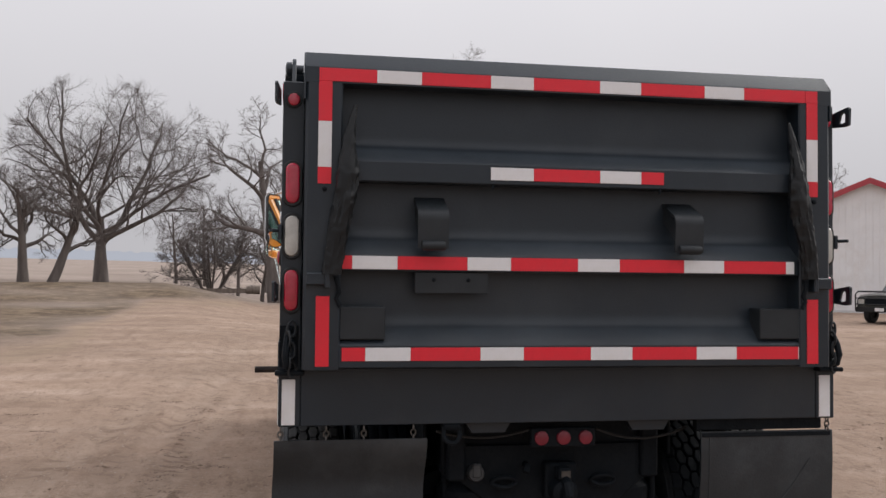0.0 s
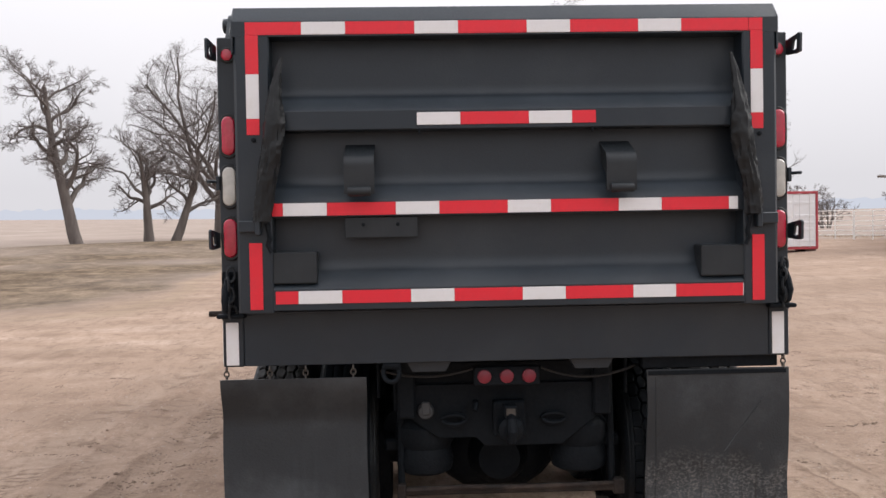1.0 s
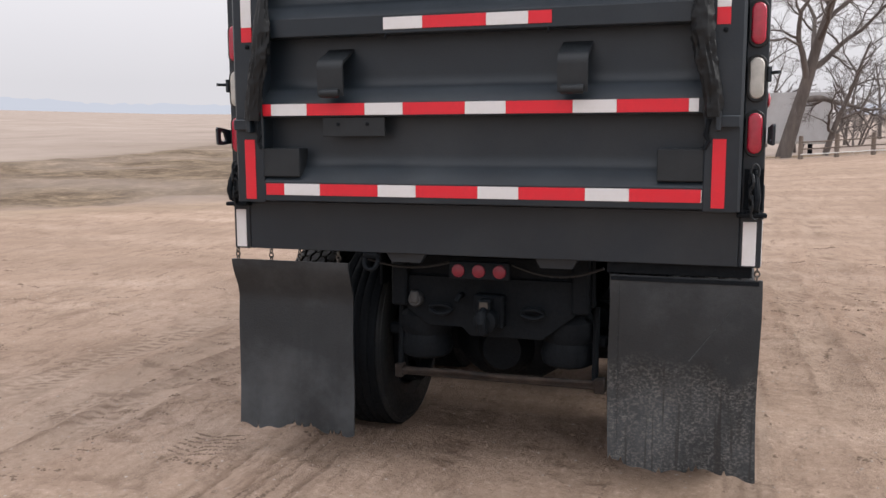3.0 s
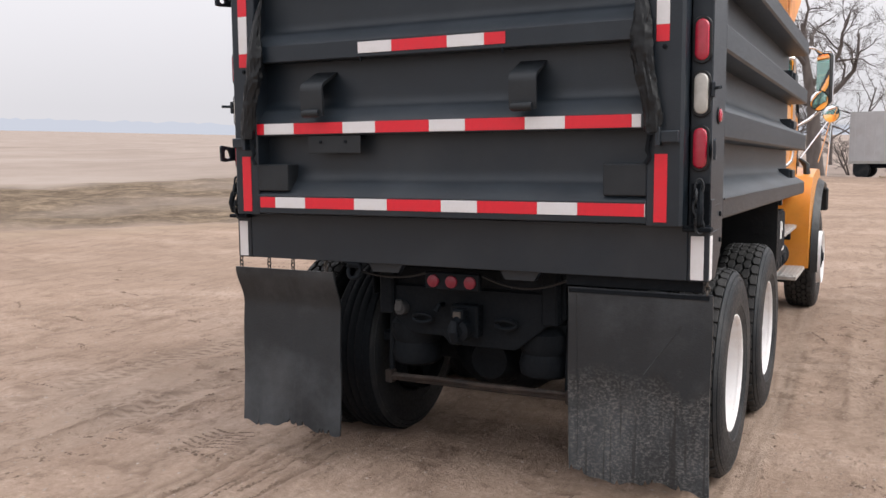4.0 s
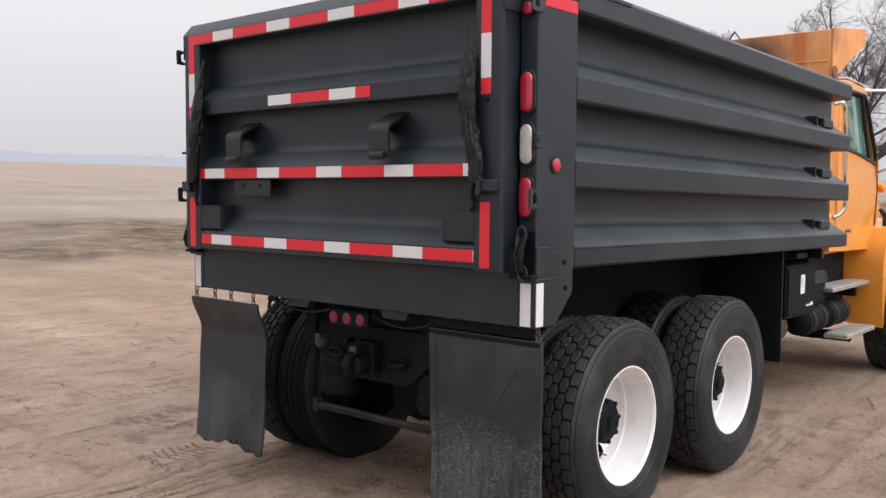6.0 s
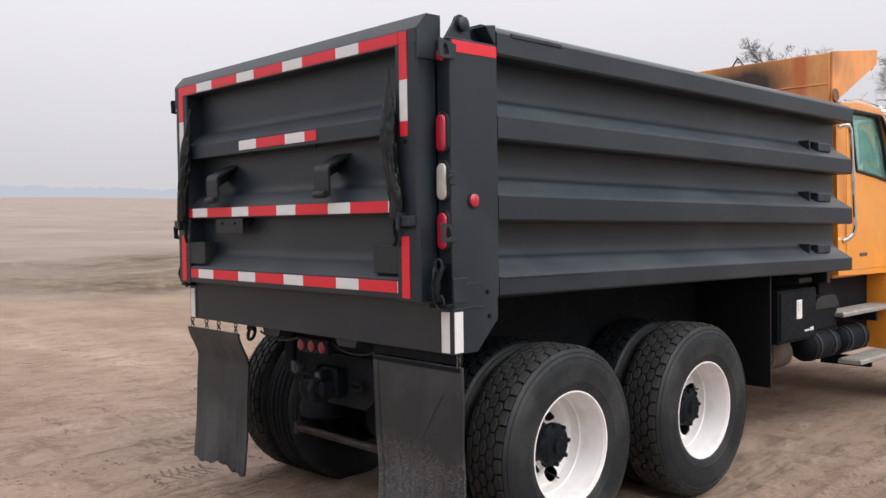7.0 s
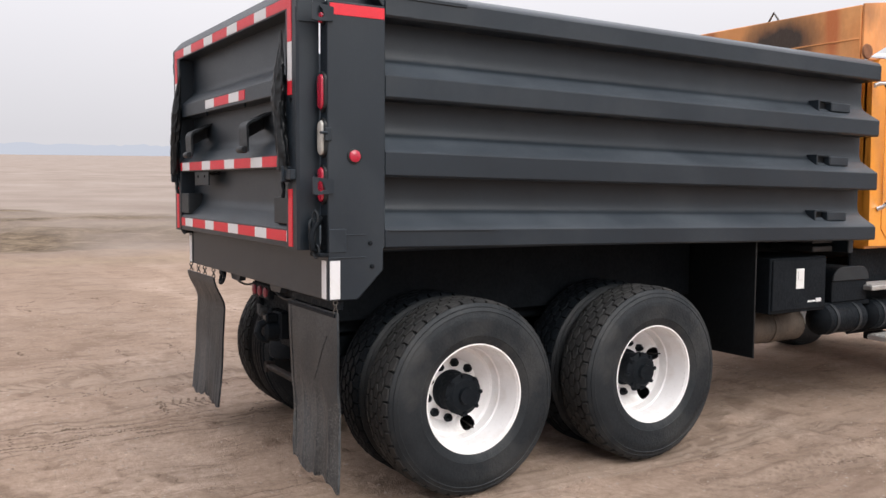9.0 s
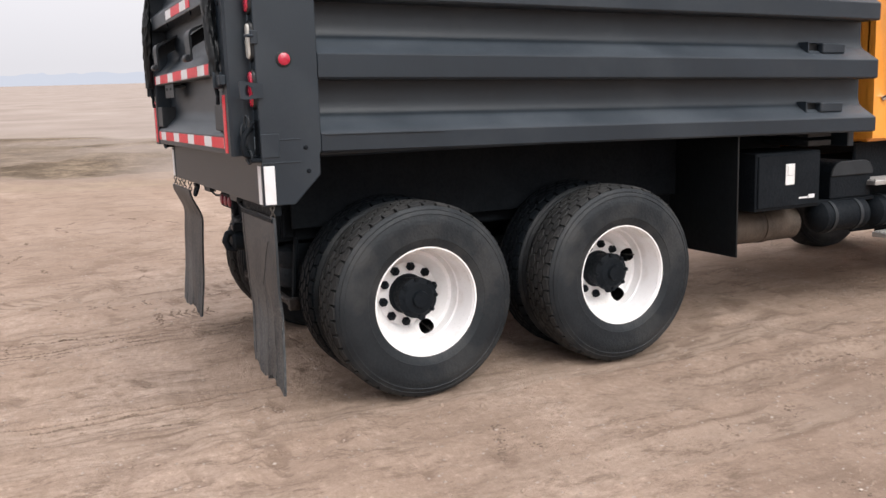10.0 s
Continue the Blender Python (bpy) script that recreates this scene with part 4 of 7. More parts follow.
        loop = [turn @ Vector((0.017 * math.cos(a * math.pi / 8), 0, 0.030 * math.sin(a * math.pi / 8))) for a in range(17)]
        part("chain_link", tube(loop, 0.0055, 6), M_STEEL_BLACK, post)
    # upper pivot ear of the tailgate
    ear = [(0.118, 2.44), (0.285, 2.44), (0.262, 2.49)] + [(0.215 + 0.042 * math.cos(radians(a)), 2.513 + 0.042 * math.sin(radians(a))) for a in range(-10, 171, 20)]
    part("pivot_ear", merge(prism(ear, "x", s * 1.150, s * 1.166, 0.002), lathe([(s * 1.12, 0.020), (s * 1.166, 0.020), (s * 1.168, 0.031), (s * 1.188, 0.031), (s * 1.192, 0.022), (s * 1.194, 0.004)], 20, "x", (0, 0.215, 2.510))), M_BODY, post, "rounded black steel pivot ear")
    part("ear_gusset", prism([(0.20, 2.441), (0.225, 2.490), (0.335, 2.520), (0.404, 2.530), (0.404, 2.441)], "x", s * 1.085, s * 1.114, 0.002), M_BODY, post)
    part("rail_end", prism([(0.335, 2.520), (0.4055, 2.530), (0.4055, 2.442), (0.392, 2.442)], "x", s * 1.115, s * 1.196, 0.004), M_BODY, post)
part("latch_bar", tube([(-1.19, 0.31, 1.272), (-1.30, 0.31, 1.272)], 0.013), M_RUST, truck, "round latch bar end")

# -- rear sill under the tailgate
part("rear_sill", merge(prism([(-1.114, 1.066), (1.114, 1.066), (1.114, 1.292), (-1.114, 1.292)], "y", 0.114, 0.14, 0.003), prism([(-0.44, 1.07), (-0.41, 1.02), (-0.27, 1.02), (-0.24, 1.07)], "y", 0.16, 0.2),
                        prism([(0.26, 1.07), (0.29, 1.02), (0.43, 1.02), (0.46, 1.07)], "y", 0.16, 0.2), box(-1.1, 1.1, 0.10, 0.145, 1.284, 1.294, 0.002)), M_BODY, truck, "black steel sill plate below the tailgate")

# -- tailgate
def fold(z0, z1):
    """The soft bend where a rib of the tailgate runs out into the flat sheet, as (y, z) points."""
    k = (z1 - z0) / 0.084
    return [(0.004 + 0.052, z0 + 0.052 * k), (0.066, z0 + 0.0625 * k), (0.0755, z0 + 0.074 * k), (0.0825, z0 + 0.087 * k), (0.0870, z0 + 0.101 * k), (0.0893, z0 + 0.116 * k), (0.09, z0 + 0.132 * k)]


gate_profile = [(0.14, 1.305), (0.004, 1.305), (0.0, 1.309), (0.0, 1.392), (0.004, 1.398), *fold(1.398, 1.478), (0.09, 1.684), (0.004, 1.684), (0.0, 1.688), (0.0, 1.746), (0.004, 1.752), *fold(1.752, 1.826),
                (0.09, 2.036), (0.004, 2.036), (0.0, 2.040), (0.0, 2.114), (0.004, 2.12), *fold(2.12, 2.19), (0.09, 2.417), (0.14, 2.417)]
# black filler added behind the gate edges to keep the gap dark
for s in (1, -1):
    part("door_jamb", box(s * 1.035, s * 1.1145, 0.146, 0.404, 1.296, 2.436, 0.003), M_CHASSIS, truck)
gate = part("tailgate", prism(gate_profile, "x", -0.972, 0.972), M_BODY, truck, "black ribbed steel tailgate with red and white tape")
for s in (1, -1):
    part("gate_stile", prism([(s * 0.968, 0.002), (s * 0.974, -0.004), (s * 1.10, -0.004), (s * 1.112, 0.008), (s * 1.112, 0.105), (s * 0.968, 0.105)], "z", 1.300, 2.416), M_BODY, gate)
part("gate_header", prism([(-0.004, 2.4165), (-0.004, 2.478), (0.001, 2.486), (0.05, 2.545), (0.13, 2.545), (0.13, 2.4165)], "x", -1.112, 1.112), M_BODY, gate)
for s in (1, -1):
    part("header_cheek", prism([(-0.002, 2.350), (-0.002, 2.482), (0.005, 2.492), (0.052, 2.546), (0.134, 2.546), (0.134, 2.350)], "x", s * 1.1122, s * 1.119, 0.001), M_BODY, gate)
TAPE = 0.003


def tape(x0, x1, z0, z1, red, y=-0.004):
    part("reflective_tape", box(x0, x1, y - TAPE, y + 0.001, z0, z1, 0.0008), M_RED if red else M_WHITE_TAPE, gate, "red reflective tape" if red else "white reflective tape", smooth=False)


def strip(x0, x1, first_white, z0, z1, y):
    cuts, w = [], first_white
    while w < x1 + 0.2:
        cuts += [(w, True), (w + 0.178, False)]
        w += 0.4577
    at, red = x0, True
    if first_white <= x0 + 0.001:
        red = False
        cuts = cuts[1:]
    for c, white in cuts:
        if c <= at:
            continue
        end = min(c, x1)
        tape(at, end - 0.0006, z0, z1, red, y)
        at, red = end, not red
        if at >= x1:
            break


strip(-1.061, 0.9945, -0.8355, 2.423, 2.474, -0.004)
tape(0.9952, 1.052, 2.423, 2.474, True)
strip(-0.374, 0.360, -0.374, 2.054, 2.105, 0.0)
strip(-0.968, 0.945, -0.924, 1.691, 1.743, 0.0)
strip(-0.960, 0.966, -0.868, 1.333, 1.385, 0.0)
for a, b in ((-1.062, -1.010), (1.001, 1.052)):
    tape(a, b, 2.266, 2.4225, True)
    tape(a, b, 2.086, 2.2655, False)
    tape(a, b, 2.021, 2.0855, True)
    tape(a, b, 1.313, 1.584, True)


def bent_bracket(x0, x1):
    o = [(0.09, 1.985), (0.045, 1.962), (-0.012, 1.937), (-0.030, 1.928), (-0.041, 1.915), (-0.046, 1.899), (-0.046, 1.885), (-0.041, 1.775), (-0.032, 1.775), (-0.032, 1.885), (-0.036, 1.900), (-0.028, 1.913), (0.05, 1.952), (0.09, 1.972)]
    bm = prism(o, "x", x0, x1)
    web = prism([(0.09, 1.97), (0.04, 1.942), (-0.03, 1.895), (-0.036, 1.88), (-0.036, 1.80), (0.0, 1.85), (0.09, 1.90)], "x", x0 + 0.004, x0 + 0.012)
    roll = lathe([(x0 + 0.015, 0.016), (x0 + 0.02, 0.019), (x1 - 0.02, 0.019), (x1 - 0.015, 0.016)], 12, "x", (0, -0.05, 1.785))
    return merge(bm, web, roll)


part("bracket", bent_bracket(-0.672, -0.550), M_STEEL_BLACK, gate, "bent black steel bracket")
part("bracket", bent_bracket(0.392, 0.515), M_STEEL_BLACK, gate, "bent black steel bracket")
plate = part("mounting_plate", merge(box(-0.675, -0.378, 0.012, 0.020, 1.598, 1.682, 0.002), box(-0.66, -0.40, 0.02, 0.09, 1.66, 1.672, 0.002)), M_STEEL_BLACK, gate, "flat black plate with two bolt holes")
for x in (-0.60, -0.46):
    part("bolt", lathe([(0.013, 0.008), (0.008, 0.008), (0.007, 0.005)], 8, "y", (x, 0, 1.652)), M_CHASSIS, plate)
for s, x0, x1 in ((-1, -0.970, -0.792), (1, 0.79, 0.970)):
    bm = prism([(0.0, 1.416), (0.0, 1.545), (0.10, 1.545), (0.10, 1.416)], "x", x0, x1, 0.004)
    part("corner_box", bm, M_STEEL_BLACK, gate, "black box-shaped steel gusset")
    part("chain_keeper", merge(box(s * 1.015, s * 1.10, -0.035, -0.004, 1.628, 1.675, 0.004), box(s * 1.01, s * 1.03, -0.05, 0.0, 1.615, 1.69, 0.004)), M_BODY, gate)
    part("chain", tube([(s * 0.985, -0.025, 1.66), (s * 0.98, -0.03, 1.63), (s * 0.975, -0.02, 1.60), (s * 0.985, -0.022, 1.575), (s * 0.968, -0.02, 1.545)], [0.011, 0.008, 0.011, 0.008, 0.010]), M_CHASSIS, gate)
    part("bolt", lathe([(-0.003, 0.010), (-0.010, 0.010), (-0.012, 0.006)], 8, "y", (s * 1.035, 0, 2.0)), M_CHASSIS, gate)
for x in (-0.365, 0.345):
    part("weld_stud", box(x - 0.004, x + 0.004, 0.0, 0.01, 2.015, 2.038, 0.001), M_CHASSIS, gate)


def furled_strip(s):
    """A furled and wrinkled strip of vinyl hanging down the side of the tailgate."""
    bm = bmesh.new()
    rings, n, m = [], 28, 120
    for i in range(m):
        u = i / (m - 1)
        z = 2.335 - u * 0.665
        x = s * (0.918 + 0.080 * u + 0.006 * math.sin(u * 9))
        y = -0.005 - 0.028 * math.sin(min(u * 1.6, 1) * 1.57)
        wide = 0.006 + 0.033 * min(u * 2.4, 1) * (1 - 0.22 * max(0, u - 0.55) / 0.45)
        ring = []
        for k in range(n):
            a = 2 * math.pi * k / n
            f = 1 + 0.22 * noise.noise(Vector((math.cos(a) * 1.2, math.sin(a) * 1.2 + s * 5, u * 5)))
            f += 0.40 * (0.35 - abs(noise.noise(Vector((math.cos(a) * 2.2 + u * 1.5, math.sin(a) * 2.2, u * 4.5 + s * 3))))) + 0.14 * (0.3 - abs(noise.noise(Vector((math.cos(a) * 2.0, math.sin(a) * 2.0 - u * 6, u * 20)))))
            f += 0.40 * (0.28 - abs(noise.noise(Vector((math.cos(a) * 1.1 + s * 2, math.sin(a) * 1.1, u * 9 + math.cos(a - 0.6) * 0.9)))))
            ring.append(bm.verts.new((x + wide * f * math.cos(a), y + 0.7 * wide * f * math.sin(a), z)))
        rings.append(ring)
    for a, b in zip(rings, rings[1:]):
        for k in range(n):
            bm.faces.new((a[k], a[(k + 1) % n], b[(k + 1) % n], b[k]))
    bm.faces.new(rings[0])
    bm.faces.new(rings[-1])
    return bm


for s in (1, -1):
    part("vinyl_strip", furled_strip(s), M_VINYL, gate, "furled wrinkled black vinyl strip")

# -- mud flaps on short chains


def flap_y(u, v, swing, quick, seed, ribs):
    """How far forward the rubber hangs: it leaves the hanger and swings in under the body."""
    k = min(v / quick, 1.0)
    y = swing[2] + (swing[0] * (1 - u) + swing[1] * u) * k * k * (3 - 2 * k) - swing[3] * v * v
    y += ribs * 0.014 * min(max((v - 0.46 - 0.05 * math.sin(u * 17)) * 7, 0), 1) * abs(math.sin(u * 11.5 + 0.3 * math.sin(v * 7))) ** 0.5
    return y + 0.010 * noise.noise(Vector((u * 2.2, v * 2.6, seed))) * min(v * 5, 1)


def flap(x0, x1, top, low, swing, quick, seed, ragged, ribs=0.0):
    bm = bmesh.new()
    nx, nz = 64, 50
    rng = random.Random(seed)
    tooth = [rng.random() for _ in range(nx + 1)]
    sheets = []
    for off in (0.0, 0.012):
        sheet = []
        for j in range(nz + 1):
            v = j / nz
            row = []
            for i in range(nx + 1):
                u = i / nx
                zl = low + ragged * (0.25 * math.sin(u * 9 + seed) + 0.12 * math.sin(u * 31) + (0.45 if tooth[i] > 0.91 else 0.0)) * 0.06
                x = x0 + (x1 - x0) * u + 0.006 * math.sin(v * 5 + seed) * min(v * 4, 1)
                row.append(bm.verts.new((x, off + flap_y(u, v, swing, quick, seed, ribs), top + (zl - top) * v)))
            sheet.append(row)
        sheets.append(sheet)
    for sheet in sheets:
        for j in range(nz):
            for i in range(nx):
                bm.faces.new((sheet[j][i], sheet[j][i + 1], sheet[j + 1][i + 1], sheet[j + 1][i]))
    a, b = sheets
    rim = [(0, i) for i in range(nx)] + [(j, nx) for j in range(nz)] + [(nz, i) for i in range(nx, 0, -1)] + [(j, 0) for j in range(nz, 0, -1)]
    for (j, i), (j2, i2) in zip(rim, rim[1:] + rim[:1]):
        bm.faces.new((a[j][i], a[j2][i2], b[j2][i2], b[j][i]))
    return bm


def links(x, y, z0, z1, parent):
    k, n = 0, 3
    h = (z0 - z1) / n
    for i in range(n):
        zc = z0 - h * (i + 0.5)
        r = h * 0.62
        pts = []
        for a in range(13):
            t = a * math.pi / 6
            w, g = 0.010 * math.cos(t), r * math.sin(t)
            pts.append((x + (w if i % 2 else 0), y + (0 if i % 2 else w), zc + g))
        part("chain_link", tube(pts, 0.0035, 6), M_STEEL, parent)


left_flap = part("mud_flap", flap(-1.215, -0.605, 1.012, 0.185, (0.068, 0.068, 0.098, 0.05), 0.25, 3, 1.0), M_FLAP, truck, "dusty black rubber mud flap with a torn edge")
right_flap = part("mud_flap", flap(0.595, 1.213, 1.008, 0.16, (0.025, 0.0, 0.145, 0.01), 0.75, 8, 0.9, 1.0), M_FLAP_WORN, truck, "worn speckled black rubber mud flap")
for f, xs in ((left_flap, (-1.19, -1.01, -0.86, -0.66)), (right_flap, (1.19,))):
    for x in xs:
        links(x, 0.118 if x < 0 else 0.150, 1.064, 1.004, f)
part("hanger_bar", merge(box(0.58, 1.17, 0.160, 0.20, 1.012, 1.066, 0.004), box(0.60, 1.20, 0.139, 0.1445, 0.985, 1.003, 0.001)), M_CHASSIS, right_flap, "black steel hanger bar")


def flap_seam(pts):
    """A crease pressed into the worn flap, through (x, z) points."""
    rows = [(x, flap_y((x - 0.595) / 0.618, (1.008 - z) / 0.848, (0.025, 0.0, 0.145, 0.01), 0.75, 8, 1.0) - 0.001, z) for x, z in pts]
    part("crease", tube(rows, 0.0016, 6), M_FLAP, right_flap)


flap_seam([(1.103 - 0.172 * k / 8, 0.886 - 0.238 * k / 8) for k in range(9)])
flap_seam([(0.634, 0.98 - 0.76 * k / 14) for k in range(15)])

# a shackle hanging from the sill beside the flap
ring = [(-0.50 + 0.034 * math.cos(a * math.pi / 8), 0.128 + 0.012 * math.sin(a * math.pi / 8), 1.022 + 0.036 * math.sin(a * math.pi / 8)) for a in range(17)]
part("shackle", merge(tube(ring, 0.010, 8), box(-0.535, -0.465, 0.116, 0.140, 1.046, 1.0655, 0.004), tube([(-0.54, 0.128, 1.046), (-0.46, 0.128, 1.046)], 0.009, 8)), M_CHASSIS, truck, "black steel shackle under the sill")

# -- running gear
TYRE_R, TYRE_W = 0.516, 0.275


def tyre_mesh():
    w, R = TYRE_W / 2, TYRE_R
    half = [(w - 0.03, 0.275), (w - 0.012, 0.285), (w - 0.002, 0.305), (w + 0.005, 0.330), (w + 0.0075, 0.332), (w + 0.008, 0.35), (w + 0.010, 0.40), (w + 0.0100, 0.425), (w + 0.006, 0.44), (w + 0.002, 0.456), (w + 0.004, 0.459), (w + 0.001, 0.466), (w - 0.005, 0.478), (w - 0.004, 0.481), (w - 0.008, R - 0.034), (w - 0.013, R - 0.024), (w - 0.020, R - 0.0165), (w - 0.0245, R - 0.0165), (w - 0.028, R - 0.024), (w - 0.040, R - 0.022), (w - 0.052, R - 0.020)]
    prof = [(-x, r) for x, r in half] + half[::-1]
    bm = lathe(prof, 72, "x", cap=False)
    bm.faces.ensure_lookup_table()
    return bm


def tread_mesh():
    """Five rows of interlocking six-sided rubber blocks, each with a thin sipe, worn uneven."""
    bm = bmesh.new()
    w, R, n = TYRE_W / 2, TYRE_R, 42
    rng = random.Random(12)
    step = 2 * math.pi / n
    gap = 0.0105
    tall, flat = 0.0232, 0.0118
    mids = [(k - 2) * (tall + flat + gap) for k in range(5)]
    for ri, mid in enumerate(mids):
        shoulder = ri in (0, 4)
        half = tall
        for k in range(n):
            tc = (k + (0.5 if ri % 2 else 0.0)) * step
            g, lop = step * 0.450, rng.uniform(-0.0012, 0.0012)
            out = [(-tall, 0), (-flat, -g), (flat, -g), (tall, 0), (flat, g), (-flat, g)]
            if shoulder:
                e = 1 if mid > 0 else -1
                out = [(-e * tall, 0), (-e * flat, -g), (e * 0.008, -g), (e * 0.020, -g * 0.88), (e * 0.020, g * 0.88), (-e * flat, g)]
            vs = []
            for r, ins in ((R - 0.024, 0.0), (R - 0.003, 0.0), (R + lop, 0.0035)):
                for x, t in out:
                    x2, t2 = x * (1 - ins / half), t * (1 - ins / 0.045)
                    drop = 0.008 if shoulder and abs(mid + x2) > abs(mid) + 0.012 else 0.0
                    vs.append(bm.verts.new((mid + x2, (r - drop) * math.cos(tc + t2), (r - drop) * math.sin(tc + t2))))
            bm.faces.new(vs[12:18])
            for b in (0, 6):
                for i in range(6):
                    bm.faces.new((vs[b + i], vs[b + (i + 1) % 6], vs[b + 6 + (i + 1) % 6], vs[b + 6 + i]))
    return bm


def worn_ribs_mesh():
    """The nearly smooth tread of the inner tyres: five worn ribs."""
    bms = []
    for k in range(5):
        c = (k - 2) * 0.0455
        e = 0.006 if k in (0, 4) else 0.0
        bms.append(lathe([(c - 0.0213, TYRE_R - 0.024), (c - 0.0213, TYRE_R - 0.007 - e), (c - 0.016, TYRE_R - 0.004 - e / 2), (c + 0.016, TYRE_R - 0.004 - e / 2), (c + 0.0213, TYRE_R - 0.007 - e), (c + 0.0213, TYRE_R - 0.024)], 72, "x", cap=False))
    bms.append(lathe([(-0.113, TYRE_R - 0.02), (-0.11, TYRE_R - 0.009), (0.11, TYRE_R - 0.009), (0.113, TYRE_R - 0.02)], 72, "x", cap=False))
    return merge(*bms)


def lettering_mesh():
    """Raised marks on the sidewall."""
    bm = bmesh.new()
    x = TYRE_W / 2 + 0.006
    for start in (0.55, 3.7):
        for k in range(9):
            a = start + k * 0.115
            m = pose(x, 0, 0) @ Matrix.Rotation(a, 4, "X") @ pose(0, 0, 0.405)
            bmesh.ops.create_cube(bm, size=1, matrix=m @ Matrix.Diagonal((0.006, 0.030 if k % 3 else 0.024, 0.046, 1)))
    return bm


def rim_mesh(deep, hand_holes):
    """A painted disc wheel: lip, barrel and disc, with hand holes. deep: how far in the disc sits from the outer lip."""
    w = TYRE_W / 2 - 0.02
    d = w - deep
    bm = lathe([(w - 0.002, 0.274), (w + 0.008, 0.289), (w + 0.012, 0.289), (w + 0.012, 0.282), (w + 0.002, 0.2765), (w - 0.03, 0.2725), (w - 0.08, 0.2665), (d + 0.110, 0.2625), (d + 0.104, 0.2600), (d + 0.100, 0.2530), (d + 0.072, 0.2495), (d + 0.05, 0.2425)], 64, "x", cap=False)
    back = lathe([(-w, 0.288), (-w, 0.278), (-w + 0.03, 0.2745), (w - 0.01, 0.2745)], 64, "x", cap=False)
    # flat disc with round hand holes
    disc = bmesh.new()
    n, rings = 120, []
    for k in range(19):
        r = 0.243 - 0.0101 * k
        rings.append([disc.verts.new((d + (0.006 if r < 0.172 else min(0.05, 0.006 + (r - 0.172) * 0.85)), r * math.cos(2 * math.pi * i / n), r * math.sin(2 * math.pi * i / n))) for i in range(n)])
    spots = [(0.209 * math.cos(radians(a)), 0.209 * math.sin(radians(a))) for a in hand_holes]
    for a, b in zip(rings, rings[1:]):
        for i in range(n):
            q = (a[i], a[(i + 1) % n], b[(i + 1) % n], b[i])
            cy, cz = sum(v.co.y for v in q) / 4, sum(v.co.z for v in q) / 4
            if all(math.hypot(cy - u, cz - w2) > 0.018 for u, w2 in spots):
                disc.faces.new(q)
    bmesh.ops.delete(disc, geom=[v for v in disc.verts if not v.link_faces], context="VERTS")
    for v in disc.verts:
        for u, w2 in spots:
            away = math.hypot(v.co.y - u, v.co.z - w2)
            if away < 0.07:
                rim_edge = away < 0.04 and any(len(e.link_faces) == 1 for e in v.link_edges)
                wide = 0.042 if rim_edge else 0.042 + away * 0.028 / 0.07
                v.co.y, v.co.z = u + (v.co.y - u) * wide / away, w2 + (v.co.z - w2) * wide / away
                far = math.hypot(v.co.y, v.co.z)
                if far > 0.243:
                    v.co.y, v.co.z = v.co.y * 0.243 / far, v.co.z * 0.243 / far
    return merge(bm, back, disc)


def make_wheel(at, s, deep, hub_out, hand_holes=(65, 137, 209, 281, 353), paint=None, worn=False, tread=None):
    """One wheel with its outer side towards s * x."""
    m = Matrix.Translation(at) @ (Matrix.Identity(4) if s > 0 else Matrix.Rotation(math.pi, 4, "Z"))
    wheel = part("wheel", moved(rim_mesh(deep, hand_holes), m), paint or M_RIM, truck, "white painted disc wheel with a black tyre")
    part("tyre", moved(merge(tyre_mesh(), lettering_mesh()), m), M_RUBBER, wheel, "black rubber tyre")
    # inner treads get chassis black, the shade of the wheel well as colour
    if worn:
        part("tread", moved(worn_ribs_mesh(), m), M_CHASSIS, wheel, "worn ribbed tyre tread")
    else:
        part("tread", moved(tread_mesh(), m), tread or M_TREAD, wheel, "blocky dusty tyre tread", smooth=False)
    d = TYRE_W / 2 - 0.02 - deep
    hub = [(d, 0.112), (d + 0.02, 0.108), (d + 0.03, 0.097), (d + hub_out * 0.6, 0.093), (d + hub_out * 0.62, 0.110), (d + hub_out * 0.75, 0.110), (d + hub_out * 0.8, 0.092), (d + hub_out * 0.88, 0.080), (d + hub_out * 0.9, 0.046), (d + hub_out, 0.041), (d + hub_out, 0.004)]
    part("hub", moved(lathe(hub, 32, "x"), m), M_CHASSIS, wheel, "black axle hub")
    a = radians(hand_holes[0])
    stem = [(d + x, r * math.cos(a), r * math.sin(a)) for x, r in ((-0.02, 0.200), (0.03, 0.212), (0.085, 0.226))]
    part("valve_stem", moved(tube(stem, 0.0045, 8), m), M_STEEL, wheel, "thin brass valve stem")
    for k in range(10):
        a = 2 * math.pi * (k + 0.3) / 10
        c = (0, 0.150 * math.cos(a), 0.150 * math.sin(a))
        part("lug_nut", moved(lathe([(d + 0.006, 0.024), (d + 0.026, 0.024), (d + 0.034, 0.014), (d + 0.046, 0.012)], 6, "x", c), m), M_CHASSIS, wheel)
    for k in range(8):
        a = 2 * math.pi * (k + 0.1) / 8
        c = (0, 0.101 * math.cos(a), 0.101 * math.sin(a))
        part("hub_bolt", moved(lathe([(d + hub_out * 0.70, 0.012), (d + hub_out * 0.84, 0.012)], 6, "x", c), m), M_CHASSIS, wheel)
    return wheel


